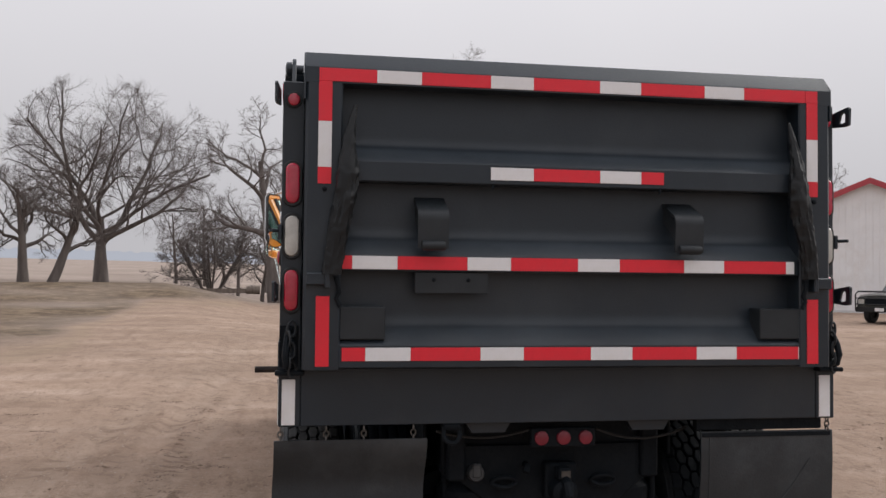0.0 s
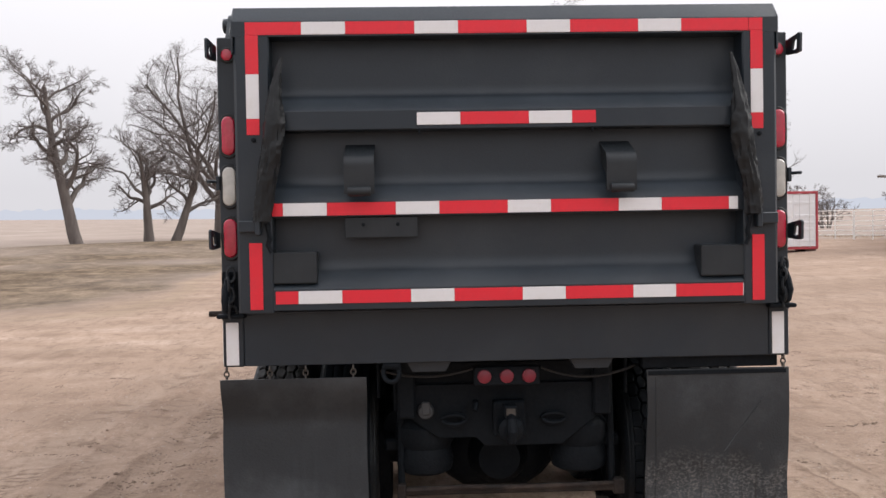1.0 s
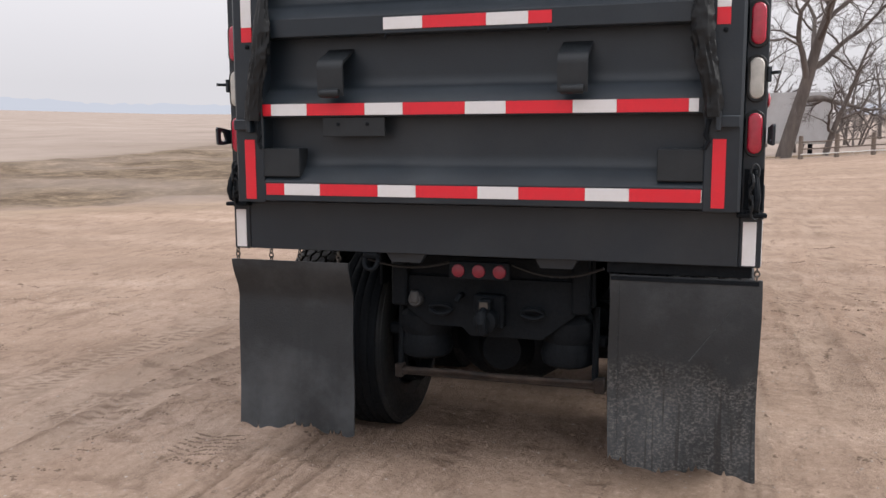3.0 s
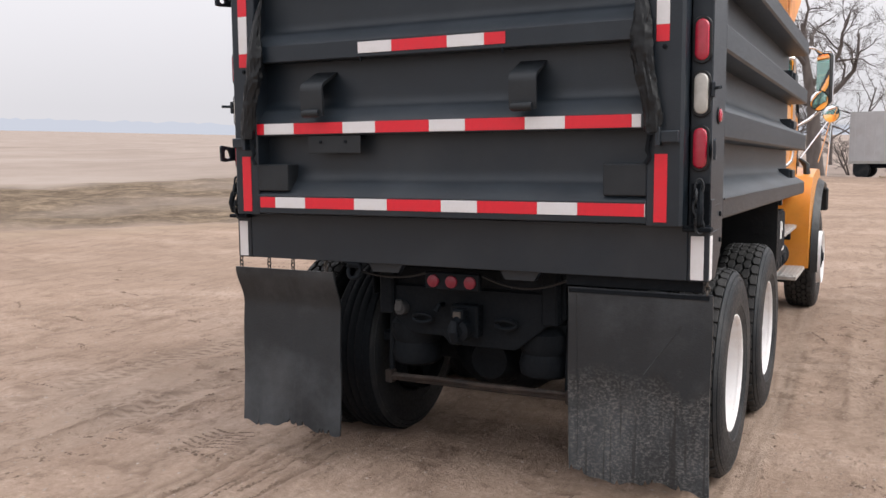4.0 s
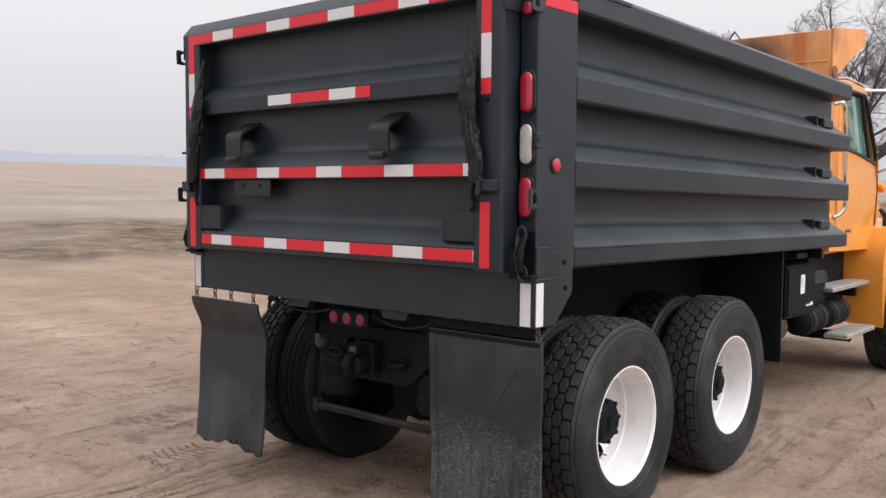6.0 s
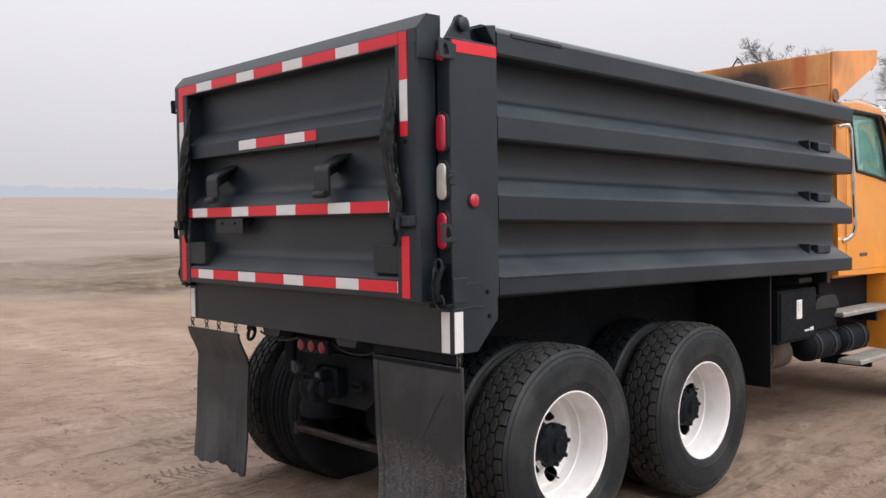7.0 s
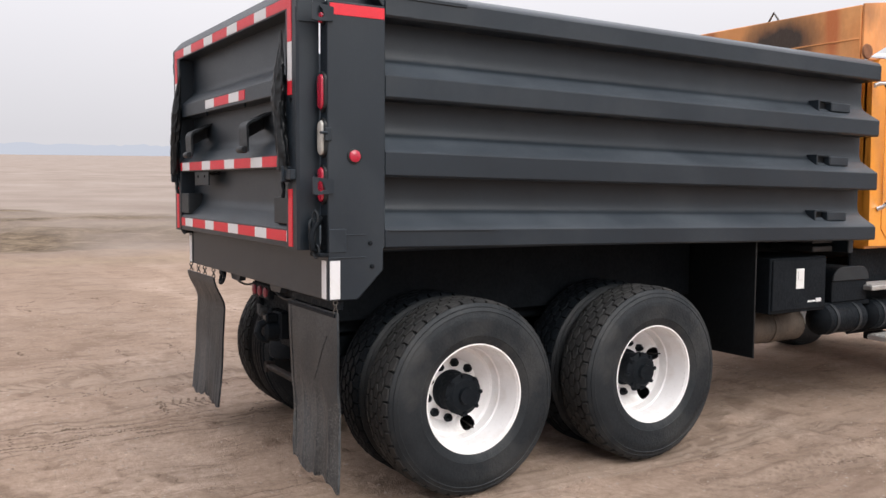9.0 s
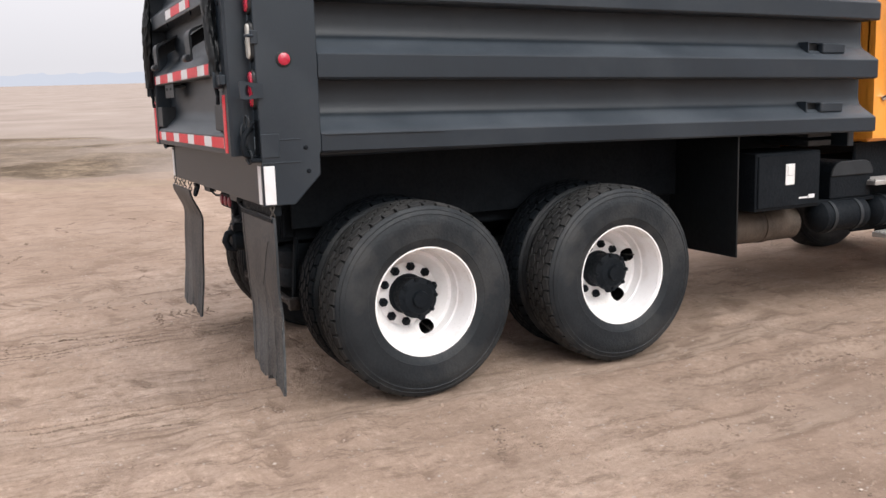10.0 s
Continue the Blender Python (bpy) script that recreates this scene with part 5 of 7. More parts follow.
GROUND_TYRE = TYRE_R - 0.012
AXLES = (0.935, 2.185)
first = make_wheel((1.055, AXLES[0], GROUND_TYRE), 1, 0.245, 0.185, (-64,))
make_wheel((1.055, AXLES[1], GROUND_TYRE), 1, 0.245, 0.19, (19, -53))
# inner duals, their treads blackened in colour for the shade they stand in
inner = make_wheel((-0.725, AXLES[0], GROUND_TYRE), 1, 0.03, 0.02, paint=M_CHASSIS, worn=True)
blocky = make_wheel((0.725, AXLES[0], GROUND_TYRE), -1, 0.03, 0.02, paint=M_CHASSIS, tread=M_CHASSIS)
share(blocky, truck, (0, AXLES[1] - AXLES[0], 0))
for y in AXLES:
    share(first, truck, (-2.11, y - AXLES[0], 0), math.pi)
share(inner, truck, (0, AXLES[1] - AXLES[0], 0))
front_y = 6.26
steer = make_wheel((1.045, front_y, GROUND_TYRE), 1, 0.045, 0.12)
share(steer, truck, (-2.09, 0, 0), math.pi)

for y in AXLES:
    part("axle_housing", merge(lathe([(-0.62, 0.075), (-0.30, 0.085), (-0.24, 0.15), (-0.16, 0.20), (0.16, 0.20), (0.24, 0.15), (0.30, 0.085), (0.62, 0.075)], 24, "x", (0, y, 0.515)),
                               lathe([(y - 0.30, 0.10), (y - 0.2, 0.15), (y, 0.17)], 20, "y", (0, 0, 0.515))), M_CHASSIS, truck, "black drive axle housing")
    for s in (1, -1):
        part("air_spring", lathe([(0.50, 0.10), (0.515, 0.125), (0.56, 0.135), (0.62, 0.12), (0.66, 0.14), (0.72, 0.135), (0.76, 0.10)], 24, "z", (s * 0.36, y - 0.42 if y < 1.5 else y + 0.40, 0)), M_CHASSIS, truck, "black rubber air spring")
        part("spring_seat", box(s * 0.30, s * 0.55, y - 0.46, y + 0.46, 0.60, 0.66, 0.012), M_CHASSIS, truck)
        part("brake_chamber", lathe([(y - 0.30, 0.05), (y - 0.29, 0.085), (y - 0.22, 0.09), (y - 0.21, 0.095), (y - 0.19, 0.095), (y - 0.12, 0.07), (y - 0.1, 0.03)], 20, "y", (s * 0.47, 0, 0.68)), M_CHASSIS, truck, "black brake chamber")
part("front_axle", box(-0.85, 0.85, front_y - 0.05, front_y + 0.05, 0.40, 0.50, 0.02), M_CHASSIS, truck)
part("drive_shaft", tube([(0, 2.3, 0.62), (0, 5.2, 0.72)], 0.055, 16), M_CHASSIS, truck)

# -- rear cross members and hitch
plate_o = [(-0.43, 0.93), (-0.43, 0.78), (-0.30, 0.685), (-0.13, 0.685), (-0.09, 0.645), (0.26, 0.645), (0.43, 0.78), (0.43, 0.93)]
hitch = part("hitch_plate", prism(plate_o, "y", 0.36, 0.385, 0.004), M_CHASSIS, truck, "black steel hitch plate")
part("tail_beam", box(-0.5, 0.5, 0.385, 0.46, 0.80, 1.03, 0.01), M_CHASSIS, truck)
part("pintle_hook", moved(merge(box(-0.085, 0.06, 0.20, 0.27, 0.70, 0.86, 0.008), lathe([(0.12, 0.035), (0.135, 0.055), (0.20, 0.06), (0.21, 0.05)], 16, "y", (-0.015, 0, 0.745)),
                          tube([(-0.015, 0.14, 0.80), (-0.015, 0.10, 0.79), (-0.015, 0.085, 0.75), (-0.015, 0.10, 0.71), (-0.015, 0.15, 0.695)], 0.022, 10), box(-0.045, 0.015, 0.13, 0.2, 0.80, 0.85, 0.006)), Matrix.Translation((0.03, 0.09, 0))), M_CHASSIS, hitch, "black pintle hook")
part("hook_tag", box(-0.005, 0.035, 0.216, 0.221, 0.81, 0.84, 0.001), M_STEEL, hitch)
for x in (-0.23, 0.22):
    ring = [(x + 0.052 * math.cos(a * math.pi / 8), 0.335 - 0.012 * abs(math.sin(a * math.pi / 8)), 0.775 + 0.022 * math.sin(a * math.pi / 8)) for a in range(17)]
    part("tow_ring", tube(ring, 0.011), M_CHASSIS, hitch)
part("air_coupling", merge(lathe([(0.315, 0.03), (0.325, 0.036), (0.36, 0.036)], 16, "y", (-0.355, 0, 0.815)), box(-0.375, -0.335, 0.305, 0.325, 0.80, 0.86, 0.006)), M_HOSE, hitch, "dull grey trailer socket")
part("hose_fitting", tube([(-0.13, 0.36, 0.845), (-0.13, 0.315, 0.845), (-0.14, 0.30, 0.82)], 0.014), M_CHASSIS, hitch)
bar = part("lamp_bar", box(-0.145, 0.14, 0.20, 0.235, 0.945, 1.03, 0.006), M_CHASSIS, truck, "black bar with three red lamps")
for x in (-0.1, -0.003, 0.094):
    part("cluster_lamp", lathe([(0.201, 0.031), (0.192, 0.029), (0.188, 0.016), (0.187, 0.003)], 20, "y", (x, 0, 0.986)), M_LAMP_SHADED, bar, "small round red lamp")
for x0, x1, sag in ((0.15, 0.56, 0.045), (-0.55, -0.15, 0.03)):
    pts = [(x0 + (x1 - x0) * k / 12, 0.22, 1.02 - sag * 4 * (k / 12) * (1 - k / 12)) for k in range(13)]
    part("hanging_cable", tube(pts, 0.007, 6), M_TARP, truck, "sagging black cable")
part("anti_sway_bar", merge(box(-0.47, 0.54, 0.40, 0.44, 0.415, 0.450, 0.006), box(-0.49, -0.45, 0.39, 0.45, 0.40, 0.47, 0.006), box(0.5, 0.55, 0.39, 0.45, 0.40, 0.47, 0.006), tube([(-0.45, 0.40, 0.44), (-0.2, 0.385, 0.455), (0.1, 0.39, 0.445), (0.5, 0.40, 0.45)], 0.012)), M_RUST, truck, "rusty steel cross bar")
for x in (-0.47, 0.5):
    part("bar_link", tube([(x, 0.43, 0.44), (x, 0.46, 0.80)], 0.016), M_CHASSIS, truck)

# -- boxes and tanks along the chassis
for s in (1, -1):
    part("dust_curtain", box(s * 0.50, s * 1.13, 3.10, 3.112, 0.50, 1.262, 0.003), M_TARP, truck, "black rubber curtain ahead of the rear wheels")
chest = part("tool_box", box(0.60, 1.09, 3.29, 3.86, 0.765, 1.135, 0.006), M_CHASSIS, truck, "black steel toolbox on the chassis")
door = part("tool_box_door", box(1.0895, 1.102, 3.305, 3.845, 0.785, 1.12, 0.004), M_CHASSIS, chest)
part("latch_plate", merge(box(1.101, 1.106, 3.535, 3.615, 0.925, 1.06, 0.003), box(1.105, 1.112, 3.548, 3.602, 0.985, 1.048, 0.003)), M_PIPE, door, "silver paddle latch")
for y0, y1, z in ((3.66, 3.74, 0.828), (3.745, 3.80, 0.826)):
    part("maker_label", box(1.1012, 1.1035, y0, y1, z, z + (0.012 if y1 < 3.745 else 0.026), 0.0005), M_WHITE_TAPE, door, "small white label")
muffler = part("muffler", lathe([(3.14, 0.10), (3.15, 0.115), (3.93, 0.115), (3.94, 0.10)], 28, "y", (0.77, 0, 0.62)), M_HEAT, truck, "dusty brown cylindrical muffler")
for y in (3.20, 3.62):
    part("muffler_clamp", lathe([(y, 0.1155), (y, 0.121), (y + 0.045, 0.121), (y + 0.045, 0.1155)], 28, "y", (0.77, 0, 0.62)), M_HEAT, muffler, "rusty steel clamp")
for y, z, x in ((4.0, 0.66, 0.92), (4.55, 0.66, 0.92)):
    part("air_tank", lathe([(y - 0.02, 0.03), (y, 0.08), (y + 0.03, 0.11), (y + 0.44, 0.11), (y + 0.47, 0.08), (y + 0.49, 0.03)], 24, "y", (x, 0, z)), M_CHASSIS, truck, "black cylindrical air tank")
    for o in (0.09, 0.34):
        part("tank_strap", lathe([(y + o, 0.1105), (y + o, 0.116), (y + o + 0.03, 0.116), (y + o + 0.03, 0.1105)], 24, "y", (x, 0, z)), M_STEEL_BLACK, truck)
loaf = [(4.10, 0.78), (4.50, 0.78)] + [(4.40 + 0.10 * math.cos(radians(a)), 0.93 + 0.10 * math.sin(radians(a))) for a in range(0, 91, 15)] + [(4.20 + 0.10 * math.cos(radians(a)), 0.93 + 0.10 * math.sin(radians(a))) for a in range(90, 181, 15)]
cover = part("battery_box", prism(loaf, "x", 0.40, 0.97, 0.006), M_CHASSIS, truck, "black battery box with a rounded cover")
part("cover_rim", prism([(4.30 + (y - 4.30) * 1.03, z + 0.006) for y, z in loaf if z > 0.9], "x", 0.9705, 0.985, 0.004), M_STEEL_BLACK, cover)
part("box_shelf", box(0.45, 0.96, 3.90, 4.56, 0.745, 0.778, 0.006), M_CHASSIS, truck)
part("body_hinge_block", merge(box(0.55, 0.95, 3.9, 4.12, 1.15, 1.19, 0.006), box(0.55, 0.95, 3.9, 4.12, 1.21, 1.24, 0.006)), M_HOSE, truck)

# -- cab shield at the front of the box
shield = part("cab_shield", merge(box(-1.03, 1.03, FRONT + 0.002, FRONT + 0.03, 2.35, 2.885, 0.006), box(-1.03, 1.03, FRONT + 0.03, 5.06, 2.84, 2.87, 0.006)), M_ORANGE_WORN, truck, "weathered orange steel cab shield with rust")
for s in (1, -1):
    part("shield_cheek", prism([(FRONT + 0.012, 2.50), (FRONT + 0.10, 2.53), (5.08, 2.885), (5.08, 3.0), (FRONT + 0.012, 2.892)], "x", s * 1.032, s * 1.05, 0.003), M_ORANGE_WORN, shield)
    part("shield_gusset", lathe([(s * 1.05, 0.055), (s * 1.062, 0.05), (s * 1.064, 0.01)], 16, "x", (0, FRONT + 0.05, 2.56)), M_RUST_BROWN, shield)
part("shield_seam", box(-1.02, 1.02, FRONT - 0.004, FRONT + 0.004, 2.645, 2.655, 0.002), M_ORANGE_WORN, shield)
part("rubber_cap", box(0.80, 1.02, 4.80, 4.98, 2.872, 2.905, 0.012, 2), M_TARP, shield)
part("lifting_eye", tube([(0.22, FRONT + 0.02, 2.88), (0.27, FRONT + 0.02, 2.95), (0.32, FRONT + 0.02, 2.88)], 0.008), M_STEEL, shield)

# -- cab
CAB_X, REAR, DASH = 1.0, 4.46, 5.60


def sheet_glass(loop, thick):
    """A closed pane over a loop of corners, with real thickness."""
    bm = bmesh.new()
    a = [bm.verts.new(p) for p in loop]
    b = [bm.verts.new(Vector(p) + Vector(thick)) for p in loop]
    bm.faces.new(a)
    bm.faces.new(b[::-1])
    for i in range(len(a)):
        bm.faces.new((a[i], b[i], b[(i + 1) % len(a)], a[(i + 1) % len(a)]))
    return bm


def cab_side(s):
    """Side of the cab with its window opening, both outlines of eight corners."""
    outer = [(REAR, 1.18), (5.76, 1.15), (5.78, 1.90), (5.70, 2.02), (5.42, 2.50), (5.34, 2.535), (4.56, 2.54), (REAR, 2.46)]
    inner = [(4.80, 2.01), (5.20, 1.97), (5.69, 1.90), (5.66, 2.02), (5.40, 2.44), (5.34, 2.485), (4.77, 2.49), (4.73, 2.45)]
    bm = bmesh.new()
    sheets = []
    for x in (CAB_X, CAB_X - 0.06):
        lean = lambda z: s * (x - 0.035 * max(0, z - 1.9))
        sheets.append(([bm.verts.new((lean(z), y, z)) for y, z in outer], [bm.verts.new((lean(z), y, z)) for y, z in inner]))
    for a, b in sheets:
        for i in range(8):
            bm.faces.new((a[i], a[(i + 1) % 8], b[(i + 1) % 8], b[i]))
    for k in (0, 1):
        a, b = sheets[0][k], sheets[1][k]
        for i in range(8):
            bm.faces.new((a[i], a[(i + 1) % 8], b[(i + 1) % 8], b[i]))
    return bm, inner


cab = part("cab", merge(box(-0.96, 0.96, REAR, REAR + 0.04, 1.18, 2.50, 0.02), box(-0.97, 0.97, REAR, 5.75, 1.155, 1.215, 0.02),
                        prism([(REAR, 2.45), (REAR + 0.08, 2.535), (4.9, 2.575), (5.34, 2.55), (5.44, 2.505), (5.38, 2.488), (4.6, 2.50)], "x", -0.975, 0.975, 0.012),
                        box(-0.97, 0.97, 5.70, 5.76, 1.2, 1.9, 0.02)), M_ORANGE, truck, "orange conventional truck cab")
for s in (1, -1):
    bm, hole = cab_side(s)
    side = part("cab_door", bm, M_ORANGE, cab, "orange cab door")
    lean = lambda z: s * (CAB_X - 0.03 - 0.035 * max(0, z - 1.9))
    pane = sheet_glass([(lean(z), y, z) for y, z in hole], (-s * 0.005, 0, 0))
    glass_pane = part("door_window", pane, M_GLASS, side, "green-tinted door window glass", smooth=False)
    glass_pane.visible_shadow = False
    part("window_seal", tube([(s * (CAB_X - 0.002 - 0.035 * max(0, z - 1.9)), y, z) for y, z in hole + hole[:1]], 0.016, 6), M_TARP, side)
    part("window_divider", tube([(s * (CAB_X - 0.012), 5.50, 1.93), (s * (CAB_X - 0.028), 5.295, 2.48)], 0.017, 8), M_TARP, side)
    part("door_seam", tube([(s * 1.001, 4.60, 2.44), (s * 1.003, 4.60, 1.30), (s * 1.003, 4.68, 1.22), (s * 1.003, 5.60, 1.215)], 0.003, 6), M_ORANGE, side)
    part("door_seam", tube([(s * 1.001, 5.70, 1.90), (s * 1.003, 5.74, 1.7), (s * 1.003, 5.66, 1.24)], 0.006, 6), M_TARP, side)
    grab = [(s * 1.0, 4.45, 2.335), (s * 1.035, 4.465, 2.352), (s * 1.058, 4.49, 2.35), (s * 1.065, 4.515, 2.325), (s * 1.065, 4.53, 2.27), (s * 1.065, 4.565, 1.95), (s * 1.065, 4.603, 1.60), (s * 1.064, 4.604, 1.545), (s * 1.055, 4.59, 1.50), (s * 1.03, 4.565, 1.465), (s * 1.0, 4.54, 1.45)]
    part("grab_handle", tube(grab, 0.018, 10), M_CHROME, side, "chrome grab handle")
    part("door_badge", box(s * 1.0, s * 1.006, 4.86, 5.0, 1.318, 1.345, 0.002), M_INTERIOR, side)
    # steps
    for y0, y1, z in ((4.46, 5.44, 0.89), (4.56, 5.33, 0.512)):
        inset = 0.0 if z > 0.6 else 0.09
        bm = box(s * (0.86 + inset), s * (1.045 + inset), y0, y1, z - 0.035, z, 0.006)
        step = part("step", bm, M_ALU, truck, "worn aluminium tread step")
        for k in range(5):
            part("tread_rib", box(s * (0.868 + inset + 0.034 * k), s * (0.886 + inset + 0.034 * k), y0 + 0.02, y1 - 0.02, z, z + 0.006, 0.001), M_ALU, step)
        part("step_bracket", box(s * 0.6, s * 1.02, y1 - 0.3, y1 - 0.26, z - 0.12, z - 0.035, 0.006), M_CHASSIS, step)
    part("step_panel", box(s * 0.80, s * 0.83, 4.5, 5.44, 0.50, 1.15, 0.01), M_CHASSIS, truck)
part("windshield_frame", merge(tube([(-0.94, 5.71, 1.94), (-0.90, 5.42, 2.49)], 0.03), tube([(0.94, 5.71, 1.94), (0.90, 5.42, 2.49)], 0.03), tube([(0, 5.72, 1.94), (0, 5.42, 2.49)], 0.02)), M_TARP, cab)
pane = sheet_glass([(-0.92, 5.72, 1.92), (0.92, 5.72, 1.92), (0.89, 5.43, 2.49), (-0.89, 5.43, 2.49)], (0, 0.006, 0))
shield_glass = part("windshield", pane, M_GLASS, cab, "tinted windshield", smooth=False)
shield_glass.visible_shadow = False
for x in (0.5, -0.5):
    part("seat", merge(box(x - 0.24, x + 0.24, 4.62, 5.10, 1.45, 1.60, 0.05, 2), box(x - 0.24, x + 0.24, 4.58, 4.72, 1.55, 1.98, 0.05, 2)), M_INTERIOR, cab, "dark grey cab seat")
part("dashboard", box(-0.92, 0.92, 5.40, 5.69, 1.60, 1.92, 0.05, 2), M_INTERIOR, cab)
part("cab_lining", merge(box(-0.93, 0.93, REAR + 0.045, REAR + 0.06, 1.22, 2.46, 0.004), box(-0.92, 0.92, 4.56, 5.36, 2.47, 2.487, 0.004), box(-0.938, -0.93, 4.53, 5.68, 1.24, 1.93, 0.002), box(0.93, 0.938, 4.53, 5.68, 1.24, 1.93, 0.002)), M_INTERIOR, cab)
for x in (-0.7, -0.25, 0.25, 0.7):
    part("roof_lamp", dome([(x + 0.05 * math.cos(a * math.pi / 8), 2.59 + 0.025 * math.sin(a * math.pi / 8)) for a in range(16)], 5.12, -0.05), M_AMBER, cab, "amber roof marker lamp")
part("horn", merge(tube([(0.62, 4.75, 2.62), (0.62, 5.25, 2.63)], [0.018, 0.05], 12), box(0.60, 0.64, 4.85, 4.9, 2.565, 2.62, 0.004)), M_CHROME, cab, "chrome air horn")
part("horn_lead", tube([(0.95, 4.7, 2.57), (0.9, 5.1, 2.62), (0.98, 5.4, 2.56)], 0.008, 6), M_CHROME, cab)

# -- hood, fenders and bumper
def loft(sections):
    """Skin over a row of equal outlines (x, z) at given y."""
    bm = bmesh.new()
    rows = [[bm.verts.new((x, y, z)) for x, z in pts] for y, pts in sections]
    for a, b in zip(rows, rows[1:]):
        for i in range(len(a) - 1):
            bm.faces.new((a[i], a[i + 1], b[i + 1], b[i]))
    bm.faces.new(rows[0])
    bm.faces.new(rows[-1][::-1])
    return bm


def hood_section(w, top, low):
    return [(-w, low), (-w - 0.01, top - 0.20), (-w + 0.05, top - 0.07), (-w * 0.6, top - 0.01), (0, top + 0.01), (w * 0.6, top - 0.01), (w - 0.05, top - 0.07), (w + 0.01, top - 0.20), (w, low)]


hood = part("hood", loft([(5.70, hood_section(0.95, 1.92, 1.15)), (5.9, hood_section(0.88, 1.90, 1.1)), (6.5, hood_section(0.78, 1.84, 1.05)), (7.0, hood_section(0.70, 1.74, 0.95)), (7.2, hood_section(0.64, 1.62, 0.9))]), M_ORANGE, truck, "orange sloping hood")
for s in (1, -1):
    arch = []
    for k in range(13):
        a = math.pi * (0.02 + 0.96 * k / 12)
        arch.append((front_y - 0.64 * math.cos(a), 0.56 + 0.64 * math.sin(a)))
    outer = [(5.50, 0.50), (5.46, 0.80), (5.46, 1.05), (5.50, 1.22), (5.62, 1.36), (5.82, 1.42), (6.1, 1.43), (6.4, 1.41), (6.65, 1.36), (6.82, 1.27), (6.92, 1.12), (6.97, 0.9), (6.98, 0.62)]
    bm = bmesh.new()
    rows = []
    for x, sh in ((1.14, 0.0), (1.17, 0.02), (0.80, -0.02)):
        rows.append(([bm.verts.new((s * (x - 0.05 * (abs(y - 6.05) / 0.95) ** 2), y, z - (0.03 if x > 1.16 else 0))) for y, z in outer], [bm.verts.new((s * (x - 0.03 * (abs(y - 6.05) / 0.95) ** 2), y, z)) for y, z in arch]))
    for i in range(12):
        a, b = rows[1][0], rows[1][1]
        bm.faces.new((a[i], a[i + 1], b[i + 1], b[i]))
        bm.faces.new((rows[1][0][i], rows[1][0][i + 1], rows[2][0][i + 1], rows[2][0][i]))
        bm.faces.new((rows[1][1][i], rows[1][1][i + 1], rows[2][1][i + 1], rows[2][1][i]))
    for v in rows[0][0] + rows[0][1]:
        bm.verts.remove(v)
    fender = part("fender", bm, M_ORANGE, truck, "orange front fender")
    flare = bmesh.new()
    rows = []
    for x, g in ((1.13, 0.64), (1.215, 0.655), (1.228, 0.70), (1.165, 0.75)):
        rows.append([flare.verts.new((s * x, front_y - g * math.cos(math.pi * (-0.06 + 0.80 * k / 20)), 0.56 + g * math.sin(math.pi * (-0.06 + 0.80 * k / 20)))) for k in range(21)])
    for a, b in zip(rows, rows[1:]):
        for i in range(20):
            flare.faces.new((a[i], a[i + 1], b[i + 1], b[i]))
    part("fender_flare", flare, M_TARP, fender, "black rubber fender flare")
    part("hood_latch", tube([(s * 1.075, 5.68, 1.30), (s * 1.095, 5.72, 1.36), (s * 1.085, 5.76, 1.44), (s * 1.02, 5.80, 1.50)], [0.016, 0.034, 0.034, 0.018], 10), M_TARP, fender, "black rubber hood latch")
    part("side_indicator", lathe([(s * 0.96, 0.05), (s * 1.0, 0.045), (s * 1.015, 0.02), (s * 1.017, 0.003)], 16, "x", (0, 5.95, 1.70)), M_AMBER, fender, "amber side indicator")
    part("splash_guard", merge(box(s * 1.05, s * 1.245, 6.50, 6.54, 0.96, 1.20, 0.02), box(s * 1.0, s * 1.1, 6.42, 6.52, 1.05, 1.15, 0.01)), M_TARP, fender, "black fender extension")
    # round fender mirror on its struts, turned towards the driver
    def turned(bm, c, deg):
        return moved(bm, Matrix.Translation(c) @ Matrix.Rotation(radians(-s * deg), 4, "Z"))

    # the mirrors on the driver's side stand further out
    out, wing = (0.0, 0.0) if s > 0 else (0.145, 0.115)
    c = (s * (1.247 + wing), 6.46, 1.955)
    m = part("fender_mirror", turned(lathe([(0.06, 0.012), (0.04, 0.06), (0.01, 0.087), (-0.005, 0.091)], 28, "y"), c, 20), M_CHROME, truck, "round convex chrome fender mirror")
    part("mirror_glass", turned(lathe([(-0.004, 0.086), (-0.014, 0.055), (-0.018, 0.02), (-0.019, 0.003)], 28, "y"), c, 20), M_MIRROR, m)
    for foot in ((0.98, 6.3, 1.50), (1.12, 6.75, 1.46), (1.225, 6.42, 1.32)):
        part("mirror_strut", tube([(s * (1.25 + wing), 6.50, 1.93), (s * foot[0], foot[1], foot[2])], 0.0075, 8), M_CHROME, m)
    # tall door mirror on chrome arms
    c = (s * (1.205 + out), 5.76, 0)
    face = [(0.070 * u, z) for u, z in ((-0.8, 2.02), (0.8, 2.02), (1, 2.045), (1, 2.475), (0.8, 2.50), (-0.8, 2.50), (-1, 2.475), (-1, 2.045))]
    tall = part("door_mirror", turned(prism(face, "y", 0.0, 0.05, 0.006), c, 27), M_TARP, truck, "tall black door mirror on chrome arms")
    part("mirror_glass", turned(prism([(x * 0.9, 2.26 + (z - 2.26) * 0.95) for x, z in face], "y", -0.005, 0.002), c, 27), M_MIRROR, tall, smooth=False)
